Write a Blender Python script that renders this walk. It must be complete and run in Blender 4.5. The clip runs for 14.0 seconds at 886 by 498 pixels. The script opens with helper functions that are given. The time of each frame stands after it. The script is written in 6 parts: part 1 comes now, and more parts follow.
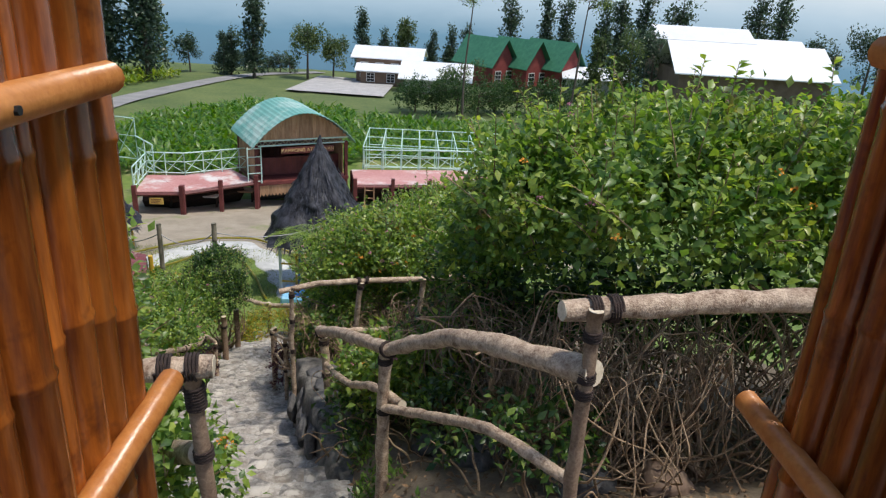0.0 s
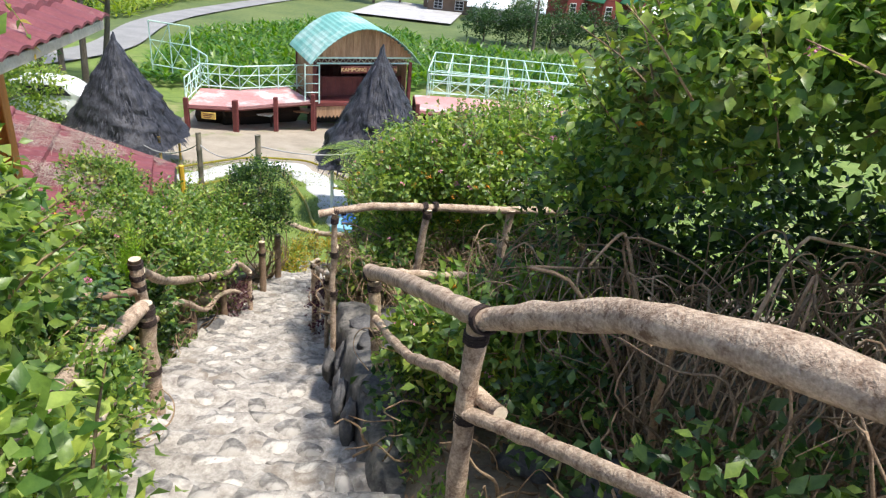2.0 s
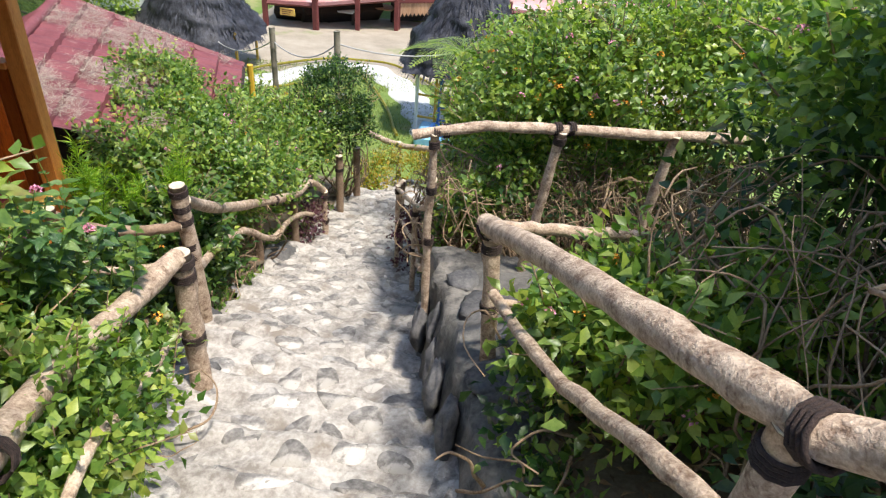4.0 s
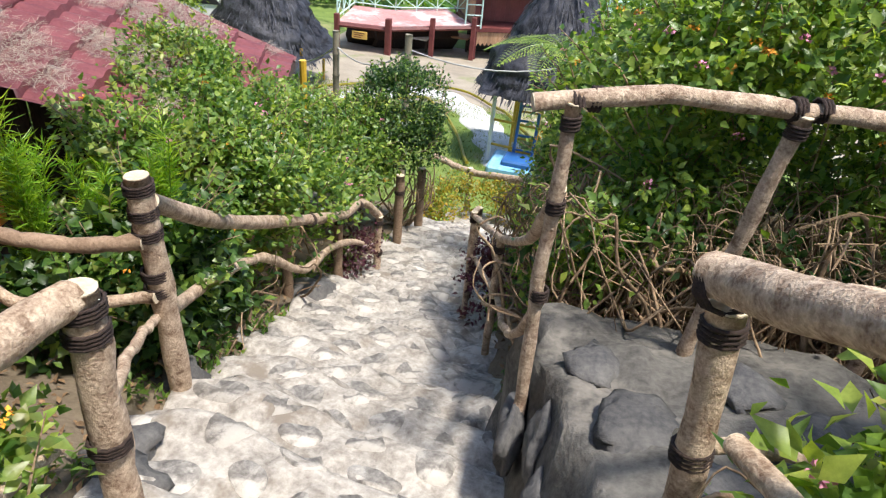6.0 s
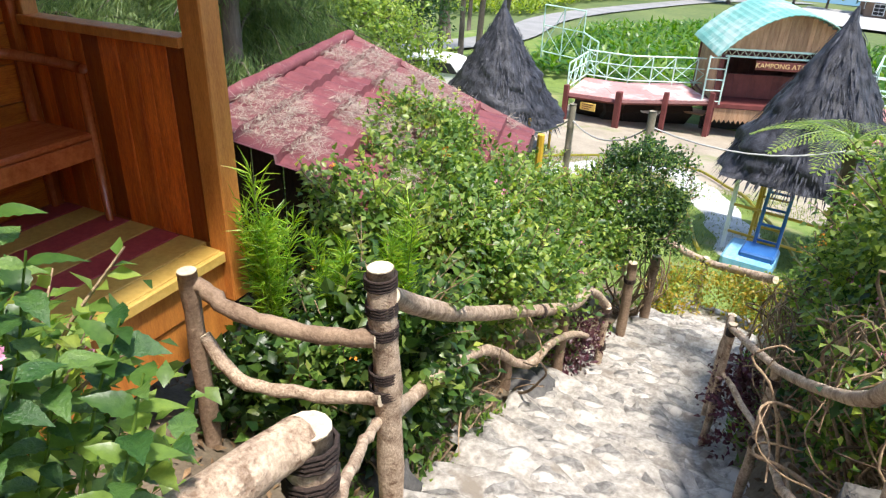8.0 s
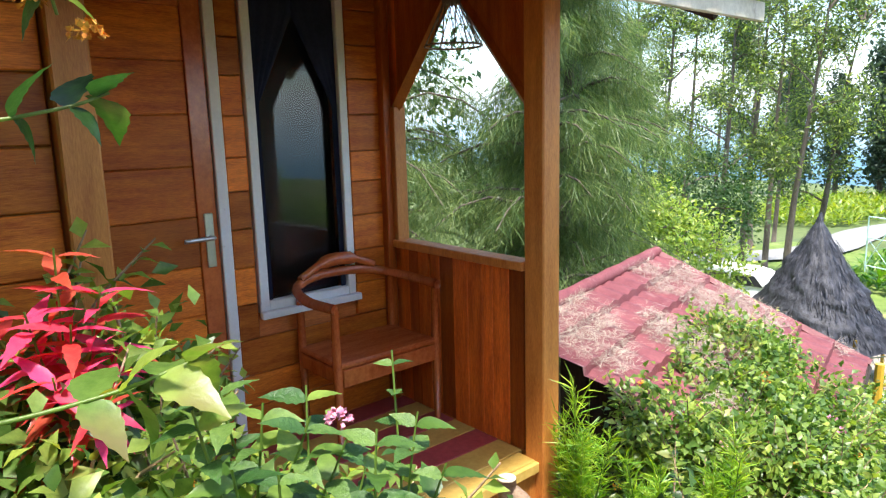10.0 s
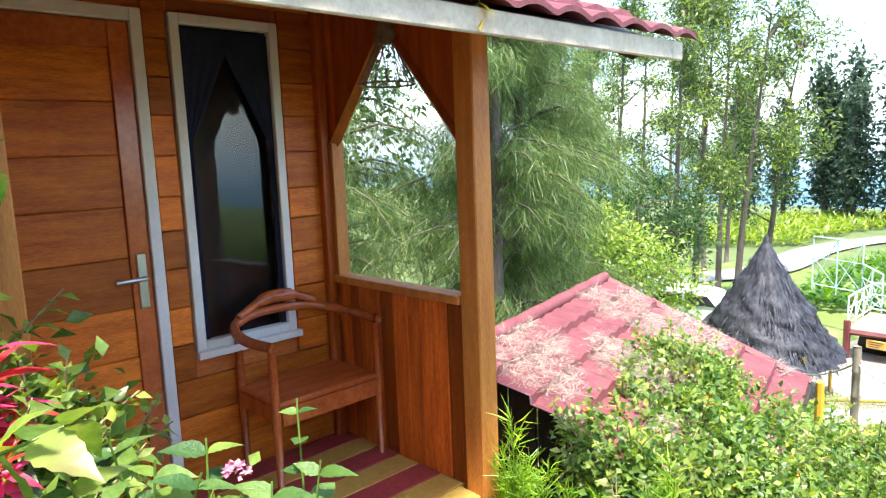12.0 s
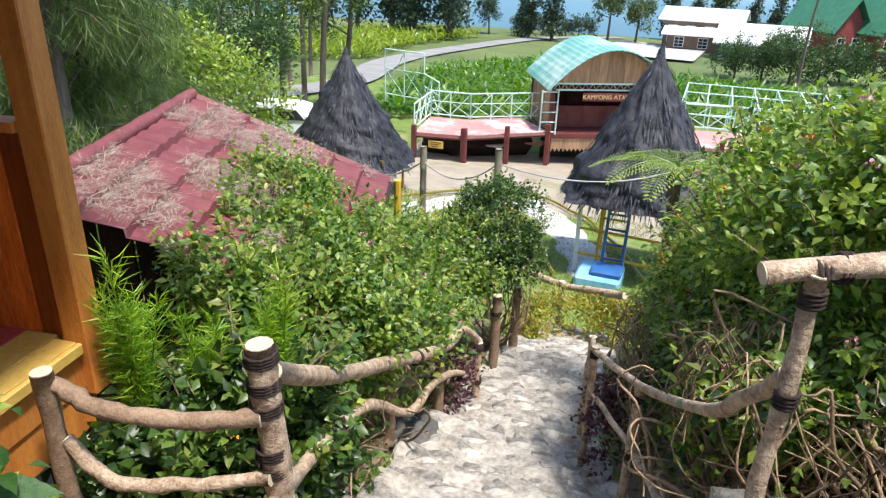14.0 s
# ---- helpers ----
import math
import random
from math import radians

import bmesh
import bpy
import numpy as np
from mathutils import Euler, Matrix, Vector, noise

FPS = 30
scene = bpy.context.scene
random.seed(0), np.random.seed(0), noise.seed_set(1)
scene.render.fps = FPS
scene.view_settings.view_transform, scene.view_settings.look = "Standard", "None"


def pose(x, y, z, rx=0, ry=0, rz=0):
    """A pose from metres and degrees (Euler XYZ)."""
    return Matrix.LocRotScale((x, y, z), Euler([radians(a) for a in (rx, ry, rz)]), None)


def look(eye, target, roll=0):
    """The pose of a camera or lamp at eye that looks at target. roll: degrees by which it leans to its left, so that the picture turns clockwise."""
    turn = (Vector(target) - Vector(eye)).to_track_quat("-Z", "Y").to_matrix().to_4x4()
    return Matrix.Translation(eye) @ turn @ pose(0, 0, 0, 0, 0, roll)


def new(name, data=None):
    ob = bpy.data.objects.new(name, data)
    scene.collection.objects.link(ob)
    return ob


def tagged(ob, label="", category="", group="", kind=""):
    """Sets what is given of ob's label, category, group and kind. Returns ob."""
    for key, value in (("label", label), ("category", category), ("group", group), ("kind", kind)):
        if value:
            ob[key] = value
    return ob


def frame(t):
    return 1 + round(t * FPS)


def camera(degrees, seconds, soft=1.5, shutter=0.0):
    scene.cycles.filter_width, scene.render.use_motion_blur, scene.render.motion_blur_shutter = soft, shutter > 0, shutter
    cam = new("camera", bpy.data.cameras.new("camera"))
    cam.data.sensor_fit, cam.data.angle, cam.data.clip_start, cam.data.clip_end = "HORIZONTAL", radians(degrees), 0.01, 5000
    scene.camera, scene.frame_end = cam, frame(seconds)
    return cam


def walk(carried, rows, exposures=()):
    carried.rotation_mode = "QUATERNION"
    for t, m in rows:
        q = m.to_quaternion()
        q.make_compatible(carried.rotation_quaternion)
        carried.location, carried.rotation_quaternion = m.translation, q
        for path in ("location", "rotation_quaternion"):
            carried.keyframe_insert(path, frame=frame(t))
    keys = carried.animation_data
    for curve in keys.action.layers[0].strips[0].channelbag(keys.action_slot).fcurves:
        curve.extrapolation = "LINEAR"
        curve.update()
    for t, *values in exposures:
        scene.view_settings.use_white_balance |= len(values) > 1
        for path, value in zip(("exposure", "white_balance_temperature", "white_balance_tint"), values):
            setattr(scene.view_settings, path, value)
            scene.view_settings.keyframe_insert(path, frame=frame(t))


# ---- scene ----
cam = camera(66.2, 14.0, 1.25)
PATH = [
    (0, (0.136, 0.115, 2.149), (0.245, 1.983, 1.442), 3.4),
    (0.5, (0.052, 0.543, 1.894), (0.234, 2.392, 1.153), 1.3),
    (1, (0.052, 1.015, 1.639), (0.189, 2.872, 0.909), 3.5),
    (1.5, (0.029, 1.44, 1.474), (0.059, 3.281, 0.693), 2.7),
    (2, (-0.085, 1.848, 1.298), (-0.12, 3.643, 0.416), 5.5),
    (2.5, (-0.2, 2.211, 1.178), (-0.265, 3.972, 0.232), 8.0),
    (3, (-0.335, 2.551, 1.096), (-0.434, 4.194, -0.04), 7.3),
    (3.2, (-0.364, 2.649, 1.059), (-0.481, 4.275, -0.099), 6.8),
    (5.3, (-0.733, 4.144, 0.199), (-1.095, 5.797, -0.868), 3.5),
    (5.5, (-0.788, 4.276, 0.114), (-1.153, 5.924, -0.959), 4.0),
    (6, (-0.901, 4.555, -0.157), (-1.303, 6.213, -1.2), 5.4),
    (6.5, (-1.065, 4.791, -0.279), (-1.566, 6.469, -1.246), 4.6),
    (7, (-1.205, 4.881, -0.287), (-1.796, 6.526, -1.26), 4.8),
    (7.5, (-1.282, 4.923, -0.271), (-2.047, 6.496, -1.241), 3.6),
    (8, (-1.311, 4.927, -0.241), (-2.288, 6.415, -1.154), 2.2),
    (8.5, (-1.392, 4.916, -0.262), (-2.581, 6.313, -1.058), 0.8),
    (9, (-1.368, 4.827, -0.185), (-2.774, 6.092, -0.836), -0.4),
    (9.2, (-1.367, 4.806, -0.179), (-2.841, 6.022, -0.772), -0.6),
    (11.3, (-1.375, 4.751, -0.105), (-3.155, 5.654, -0.239), -2.2),
    (11.5, (-1.351, 4.773, -0.113), (-3.105, 5.721, -0.272), -2.3),
    (12, (-1.29, 4.848, -0.115), (-2.907, 5.991, -0.398), -2.2),
    (12.5, (-1.358, 4.896, -0.117), (-2.689, 6.318, -0.57), -1.5),
    (13, (-1.344, 4.86, -0.108), (-2.387, 6.455, -0.715), -0.3),
    (13.5, (-1.363, 4.879, -0.122), (-2.175, 6.555, -0.85), 1.3),
    (14, (-1.354, 4.897, -0.147), (-1.998, 6.614, -0.945), 1.8),
]
walk(cam, [(t, look(eye, target, roll)) for t, eye, target, roll in PATH], [(0, 0.12), (0.5, 0.68), (1.5, 0.88), (3, 0.98), (5.5, 1.0), (6.5, 0.92), (8, 1.18), (9, 1.3), (11.3, 2.08), (12, 2.05), (12.6, 1.48), (13.2, 1.15), (14, 1.02)])
SUN_DIR = Vector((0.32, -0.13, 0.935)).normalized()
world = bpy.data.worlds.new("world")
scene.world = world
world.use_nodes = True
wn = world.node_tree
sky = wn.nodes.new("ShaderNodeTexSky")
sky.sky_type, sky.sun_disc = "NISHITA", False
sky.sun_elevation, sky.sun_rotation = math.asin(SUN_DIR.z), math.atan2(SUN_DIR.x, SUN_DIR.y)
sky.altitude, sky.air_density, sky.dust_density = 1500, 1.2, 3.5
wn.nodes["Background"].inputs[1].default_value = 0.15
wn.links.new(sky.outputs[0], wn.nodes["Background"].inputs[0])
sun = new("sun", bpy.data.lights.new("sun", "SUN"))
sun.data.energy, sun.data.angle, sun.data.color = 3.3, radians(6.0), (1.0, 0.95, 0.87)
sun.matrix_world = look(SUN_DIR * 50, (0, 0, 0))


# ---- materials ----
def node(nt, kind, **kw):
    n = nt.nodes.new("ShaderNode" + kind)
    for k, v in kw.items():
        n.inputs[k].default_value = v
    return n


def rgb(c):
    return (*c, 1.0)


def material(name, dark, light, scale=6.0, fine=60.0, rough=0.7, bump=0.3, metal=0.0, stretch=(1, 1, 1), vary=0.0, island=0.0,
             leafy=0.0, lo=0.35, hi=0.68, spec=0.4, third=None, third_scale=1.5, third_lo=0.5, third_hi=0.62):
    """Two-scale noise between two colours, fine relief, and per-object or per-island change of value."""
    m = bpy.data.materials.new(name)
    m.use_nodes = True
    nt = m.node_tree
    b = nt.nodes["Principled BSDF"]
    out = nt.nodes["Material Output"]
    L = nt.links.new
    tc = node(nt, "TexCoord")
    mp = node(nt, "Mapping", Scale=stretch)
    L(tc.outputs["Object"], mp.inputs["Vector"])
    n1 = node(nt, "TexNoise", Scale=scale, Detail=6.0, Roughness=0.6)
    n2 = node(nt, "TexNoise", Scale=fine, Detail=4.0, Roughness=0.65)
    L(mp.outputs[0], n1.inputs["Vector"])
    L(mp.outputs[0], n2.inputs["Vector"])
    add = node(nt, "Math")
    add.operation = "MULTIPLY_ADD"
    add.inputs[1].default_value = 0.45
    L(n2.outputs["Fac"], add.inputs[0])
    half = node(nt, "Math")
    half.operation = "MULTIPLY"
    half.inputs[1].default_value = 0.55
    L(n1.outputs["Fac"], half.inputs[0])
    L(half.outputs[0], add.inputs[2])
    ramp = node(nt, "ValToRGB")
    e = ramp.color_ramp.elements
    e[0].position, e[0].color, e[1].position, e[1].color = lo, rgb(dark), hi, rgb(light)
    L(add.outputs[0], ramp.inputs[0])
    col = ramp.outputs[0]
    if third:
        n3 = node(nt, "TexNoise", Scale=third_scale, Detail=5.0, Roughness=0.7)
        L(tc.outputs["Object"], n3.inputs["Vector"])
        r3 = node(nt, "ValToRGB")
        f = r3.color_ramp.elements
        f[0].position, f[0].color, f[1].position, f[1].color = third_lo, (0, 0, 0, 1), third_hi, (1, 1, 1, 1)
        L(n3.outputs["Fac"], r3.inputs[0])
        mx = node(nt, "MixRGB", Color2=rgb(third))
        L(r3.outputs[0], mx.inputs[0])
        L(col, mx.inputs[1])
        col = mx.outputs[0]
    if vary or island:
        src = node(nt, "ObjectInfo").outputs["Random"] if vary else node(nt, "NewGeometry").outputs["Random Per Island"]
        amt = vary or island
        mr = node(nt, "MapRange")
        mr.inputs["To Min"].default_value, mr.inputs["To Max"].default_value = 1 - amt, 1 + amt
        L(src, mr.inputs["Value"])
        hs = node(nt, "HueSaturation")
        L(mr.outputs[0], hs.inputs["Value"])
        if leafy:
            mh = node(nt, "MapRange")
            mh.inputs["To Min"].default_value, mh.inputs["To Max"].default_value = 0.515, 0.455
            L(src, mh.inputs["Value"])
            L(mh.outputs[0], hs.inputs["Hue"])
        L(col, hs.inputs["Color"])
        col = hs.outputs[0]
    L(col, b.inputs["Base Color"])
    b.inputs["Roughness"].default_value, b.inputs["Metallic"].default_value = rough, metal
    b.inputs["Specular IOR Level"].default_value = spec
    if bump:
        bp = node(nt, "Bump", Strength=bump, Distance=0.02)
        L(add.outputs[0], bp.inputs["Height"])
        L(bp.outputs[0], b.inputs["Normal"])
    if leafy:
        tr = node(nt, "BsdfTranslucent")
        sat = node(nt, "HueSaturation", Saturation=1.15, Value=1.5)
        L(col, sat.inputs["Color"])
        L(sat.outputs[0], tr.inputs["Color"])
        ms = node(nt, "MixShader", Fac=leafy)
        L(b.outputs[0], ms.inputs[1])
        L(tr.outputs[0], ms.inputs[2])
        L(ms.outputs[0], out.inputs["Surface"])
    return m


M = {}
M["soil"] = material("soil", (0.10, 0.075, 0.05), (0.24, 0.19, 0.13), 3, 40, 0.95, 0.6)
M["grass"] = material("grass", (0.08, 0.14, 0.025), (0.21, 0.27, 0.06), 2, 50, 0.95, 0.6, third=(0.29, 0.25, 0.13), third_scale=0.45, third_lo=0.54, third_hi=0.68)
M["dirt"] = material("dirt", (0.24, 0.2, 0.15), (0.42, 0.36, 0.28), 1.2, 30, 0.95, 0.4, third=(0.2, 0.23, 0.08), third_scale=0.5, third_lo=0.55, third_hi=0.68)
M["farland"] = material("farland", (0.06, 0.10, 0.03), (0.16, 0.19, 0.06), 0.15, 3, 1.0, 0.2)
M["mortar"] = material("mortar", (0.20, 0.175, 0.15), (0.50, 0.46, 0.41), 6, 28, 0.92, 1.0, lo=0.38, hi=0.62, third=(0.22, 0.185, 0.15), third_scale=2.6, third_lo=0.56, third_hi=0.66)
M["stone"] = material("stone", (0.14, 0.127, 0.115), (0.38, 0.35, 0.315), 7, 30, 0.8, 1.0, vary=0.22, lo=0.38, hi=0.62, third=(0.46, 0.425, 0.38), third_scale=6.0, third_lo=0.47, third_hi=0.57)
M["rock"] = material("rock", (0.045, 0.045, 0.05), (0.17, 0.16, 0.15), 4, 40, 0.85, 0.8, vary=0.2)
M["white_stone"] = material("white_stone", (0.34, 0.34, 0.32), (0.62, 0.61, 0.58), 4, 40, 0.9, 0.5, vary=0.1)
M["ledge"] = material("ledge", (0.05, 0.046, 0.042), (0.19, 0.177, 0.157), 5, 30, 0.9, 1.0, third=(0.235, 0.21, 0.18), third_scale=2.5, third_lo=0.5, third_hi=0.65)
M["log"] = material("log", (0.20, 0.12, 0.075), (0.66, 0.51, 0.375), 16, 90, 0.75, 0.9, lo=0.36, hi=0.62, third=(0.17, 0.10, 0.06), third_scale=14, third_lo=0.56, third_hi=0.68)
M["log_dark"] = material("log_dark", (0.13, 0.075, 0.045), (0.40, 0.28, 0.19), 8, 70, 0.8, 0.6)
M["cut"] = material("cut", (0.5, 0.4, 0.28), (0.72, 0.62, 0.47), 20, 80, 0.8, 0.2)
M["rope"] = material("rope", (0.02, 0.014, 0.012), (0.08, 0.05, 0.04), 40, 200, 0.9, 0.8)
M["twig"] = material("twig", (0.16, 0.095, 0.052), (0.46, 0.33, 0.21), 10, 80, 0.85, 0.5, island=0.45)
M["bamboo"] = material("bamboo", (0.10, 0.018, 0.004), (0.40, 0.115, 0.017), 5, 50, 0.25, 0.12, stretch=(1, 1, 0.12), vary=0.38, spec=0.5, lo=0.40, hi=0.64, third=(0.07, 0.014, 0.005), third_scale=5.0, third_lo=0.56, third_hi=0.7)
M["bamboo_bar"] = material("bamboo_bar", (0.38, 0.125, 0.028), (0.62, 0.27, 0.08), 4, 50, 0.3, 0.15, spec=0.5)
M["bamboo_grey"] = material("bamboo_grey", (0.14, 0.12, 0.085), (0.34, 0.29, 0.2), 6, 60, 0.7, 0.3)
for key, dk, lt, var in (("leaf", (0.06, 0.14, 0.026), (0.165, 0.30, 0.06), 0.5), ("leaf_light", (0.145, 0.25, 0.042), (0.30, 0.44, 0.09), 0.42),
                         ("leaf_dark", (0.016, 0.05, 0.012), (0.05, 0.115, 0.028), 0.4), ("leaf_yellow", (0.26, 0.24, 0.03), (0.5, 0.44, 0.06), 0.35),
                         ("leaf_red", (0.48, 0.035, 0.035), (0.80, 0.14, 0.10), 0.25), ("feather", (0.14, 0.31, 0.02), (0.32, 0.56, 0.06), 0.3),
                         ("leaf_purple", (0.05, 0.015, 0.02), (0.13, 0.05, 0.05), 0.3), ("crop", (0.05, 0.15, 0.02), (0.13, 0.28, 0.04), 0.4),
                         ("crop_light", (0.13, 0.23, 0.03), (0.28, 0.38, 0.06), 0.35), ("needle", (0.06, 0.13, 0.04), (0.19, 0.28, 0.09), 0.45),
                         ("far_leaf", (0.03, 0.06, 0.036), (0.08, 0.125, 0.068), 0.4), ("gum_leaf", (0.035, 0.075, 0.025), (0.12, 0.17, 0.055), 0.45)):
    aged = dict(third=(0.24, 0.20, 0.07), third_scale=1.7, third_lo=0.57, third_hi=0.74) if key in ("leaf", "leaf_light") else {}
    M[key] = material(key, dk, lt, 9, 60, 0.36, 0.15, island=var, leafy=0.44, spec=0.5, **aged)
M["leaf_broad"] = material("leaf_broad", (0.03, 0.095, 0.022), (0.10, 0.21, 0.045), 14, 110, 0.4, 0.5, island=0.45, leafy=0.24, spec=0.5)
M["flower_pink"] = material("flower_pink", (0.55, 0.14, 0.26), (0.8, 0.4, 0.5), 60, 200, 0.7, 0, island=0.2)
M["flower_orange"] = material("flower_orange", (0.7, 0.16, 0.02), (0.85, 0.5, 0.05), 60, 200, 0.7, 0, island=0.25)
M["litter"] = material("litter", (0.09, 0.05, 0.025), (0.30, 0.19, 0.10), 20, 90, 0.9, 0.1, island=0.45)
M["blade"] = material("blade", (0.10, 0.17, 0.03), (0.26, 0.31, 0.08), 9, 60, 0.6, 0.0, island=0.4, leafy=0.3)
M["bark"] = material("bark", (0.06, 0.045, 0.035), (0.2, 0.16, 0.125), 6, 40, 0.9, 0.7, stretch=(1, 1, 0.2))
M["wood"] = material("wood", (0.30, 0.065, 0.016), (0.64, 0.205, 0.048), 2.6, 30, 0.38, 0.15, stretch=(1, 1, 9), vary=0.35, spec=0.5)
M["wood_h"] = material("wood_h", (0.34, 0.058, 0.008), (0.82, 0.25, 0.03), 2.6, 30, 0.4, 0.15, stretch=(9, 1, 9), vary=0.4, spec=0.25)
M["wood_v"] = material("wood_v", (0.34, 0.052, 0.009), (0.76, 0.19, 0.028), 2.6, 30, 0.36, 0.2, stretch=(9, 9, 1), vary=0.5, spec=0.3)
M["wood_light"] = material("wood_light", (0.40, 0.12, 0.022), (0.70, 0.28, 0.06), 3, 40, 0.45, 0.15, stretch=(6, 6, 1), vary=0.12)
M["mahogany"] = material("mahogany", (0.32, 0.06, 0.018), (0.64, 0.18, 0.05), 3, 40, 0.22, 0.08, stretch=(6, 1, 1), vary=0.1, spec=0.6)
M["deck_red"] = material("deck_red", (0.30, 0.04, 0.045), (0.52, 0.10, 0.095), 3, 40, 0.45, 0.15, vary=0.1)
M["deck_yellow"] = material("deck_yellow", (0.50, 0.30, 0.06), (0.74, 0.50, 0.14), 3, 40, 0.45, 0.15, vary=0.1)
M["cream_paint"] = material("cream_paint", (0.46, 0.38, 0.27), (0.74, 0.65, 0.51), 5, 50, 0.6, 0.2, third=(0.35, 0.27, 0.2), third_scale=6, third_lo=0.6, third_hi=0.72)
M["white_paint"] = material("white_paint", (0.7, 0.7, 0.7), (0.82, 0.82, 0.8), 6, 60, 0.5, 0.1, third=(0.5, 0.45, 0.4), third_scale=9, third_lo=0.64, third_hi=0.74)
M["tile_red"] = material("tile_red", (0.125, 0.028, 0.034), (0.235, 0.07, 0.074), 4, 40, 0.6, 0.3, vary=0.06, third=(0.40, 0.27, 0.23), third_scale=3.5, third_lo=0.58, third_hi=0.78)
M["dry_grass"] = material("dry_grass", (0.28, 0.23, 0.18), (0.50, 0.43, 0.35), 20, 90, 0.95, 0.1, island=0.25)
M["dark_wood"] = material("dark_wood", (0.018, 0.012, 0.010), (0.06, 0.038, 0.028), 5, 40, 0.8, 0.3, stretch=(6, 6, 1), vary=0.3)
M["thatch"] = material("thatch", (0.006, 0.006, 0.009), (0.08, 0.08, 0.10), 5, 30, 0.55, 1.0, stretch=(2, 2, 1), island=0.5, lo=0.4, hi=0.62)
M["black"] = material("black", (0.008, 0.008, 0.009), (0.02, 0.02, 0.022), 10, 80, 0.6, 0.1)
M["curtain"] = material("curtain", (0.006, 0.009, 0.028), (0.016, 0.022, 0.06), 4, 60, 0.9, 0.2)
M["steel"] = material("steel", (0.5, 0.5, 0.5), (0.66, 0.66, 0.65), 20, 100, 0.3, 0.05, metal=1.0)
M["mint"] = material("mint", (0.42, 0.62, 0.54), (0.66, 0.80, 0.74), 6, 50, 0.5, 0.1)
M["teal_roof"] = material("teal_roof", (0.09, 0.30, 0.26), (0.25, 0.47, 0.41), 1.5, 20, 0.5, 0.2, vary=0.08, third=(0.38, 0.52, 0.47), third_scale=0.8)
M["green_roof"] = material("green_roof", (0.03, 0.14, 0.08), (0.07, 0.24, 0.13), 1.5, 20, 0.6, 0.2)
M["plank"] = material("plank", (0.26, 0.14, 0.075), (0.52, 0.33, 0.2), 2, 30, 0.7, 0.2, stretch=(5, 5, 1), vary=0.25)
M["maroon"] = material("maroon", (0.09, 0.02, 0.02), (0.19, 0.05, 0.045), 3, 40, 0.6, 0.2, vary=0.2)
M["red_pink"] = material("red_pink", (0.42, 0.16, 0.15), (0.62, 0.36, 0.33), 0.6, 12, 0.6, 0.1, third=(0.66, 0.62, 0.6), third_scale=0.5)
M["tin"] = material("tin", (0.66, 0.68, 0.7), (0.82, 0.83, 0.84), 0.5, 8, 0.45, 0.1, vary=0.05)
M["concrete"] = material("concrete", (0.3, 0.29, 0.28), (0.52, 0.5, 0.48), 1, 15, 0.9, 0.2)
M["wall_pale"] = material("wall_pale", (0.32, 0.42, 0.38), (0.45, 0.55, 0.5), 1, 15, 0.8, 0.1)
M["red_wall"] = material("red_wall", (0.2, 0.035, 0.035), (0.3, 0.07, 0.06), 1, 15, 0.7, 0.1)
M["brown_wall"] = material("brown_wall", (0.14, 0.09, 0.06), (0.26, 0.18, 0.13), 1, 15, 0.85, 0.2)
M["asphalt"] = material("asphalt", (0.19, 0.188, 0.185), (0.32, 0.31, 0.30), 0.6, 12, 0.9, 0.05)
M["blue"] = material("blue", (0.02, 0.09, 0.3), (0.04, 0.16, 0.42), 6, 50, 0.4, 0.1)
M["blue_light"] = material("blue_light", (0.12, 0.4, 0.68), (0.4, 0.66, 0.82), 4, 30, 0.5, 0.1)
M["yellow"] = material("yellow", (0.6, 0.34, 0.03), (0.78, 0.5, 0.06), 6, 50, 0.45, 0.1)
M["trap"] = material("trap", (0.1, 0.075, 0.05), (0.34, 0.26, 0.17), 30, 120, 0.8, 0.3)
M["sign_gold"] = material("sign_gold", (0.55, 0.36, 0.16), (0.7, 0.5, 0.25), 5, 40, 0.6, 0.1)
gl = bpy.data.materials.new("window_glass")
gl.use_nodes = True
gb = gl.node_tree.nodes["Principled BSDF"]
gb.inputs["Base Color"].default_value = (0.9, 0.95, 0.95, 1)
gb.inputs["Roughness"].default_value, gb.inputs["Transmission Weight"].default_value, gb.inputs["IOR"].default_value = 0.02, 1.0, 1.4
M["glass"] = gl


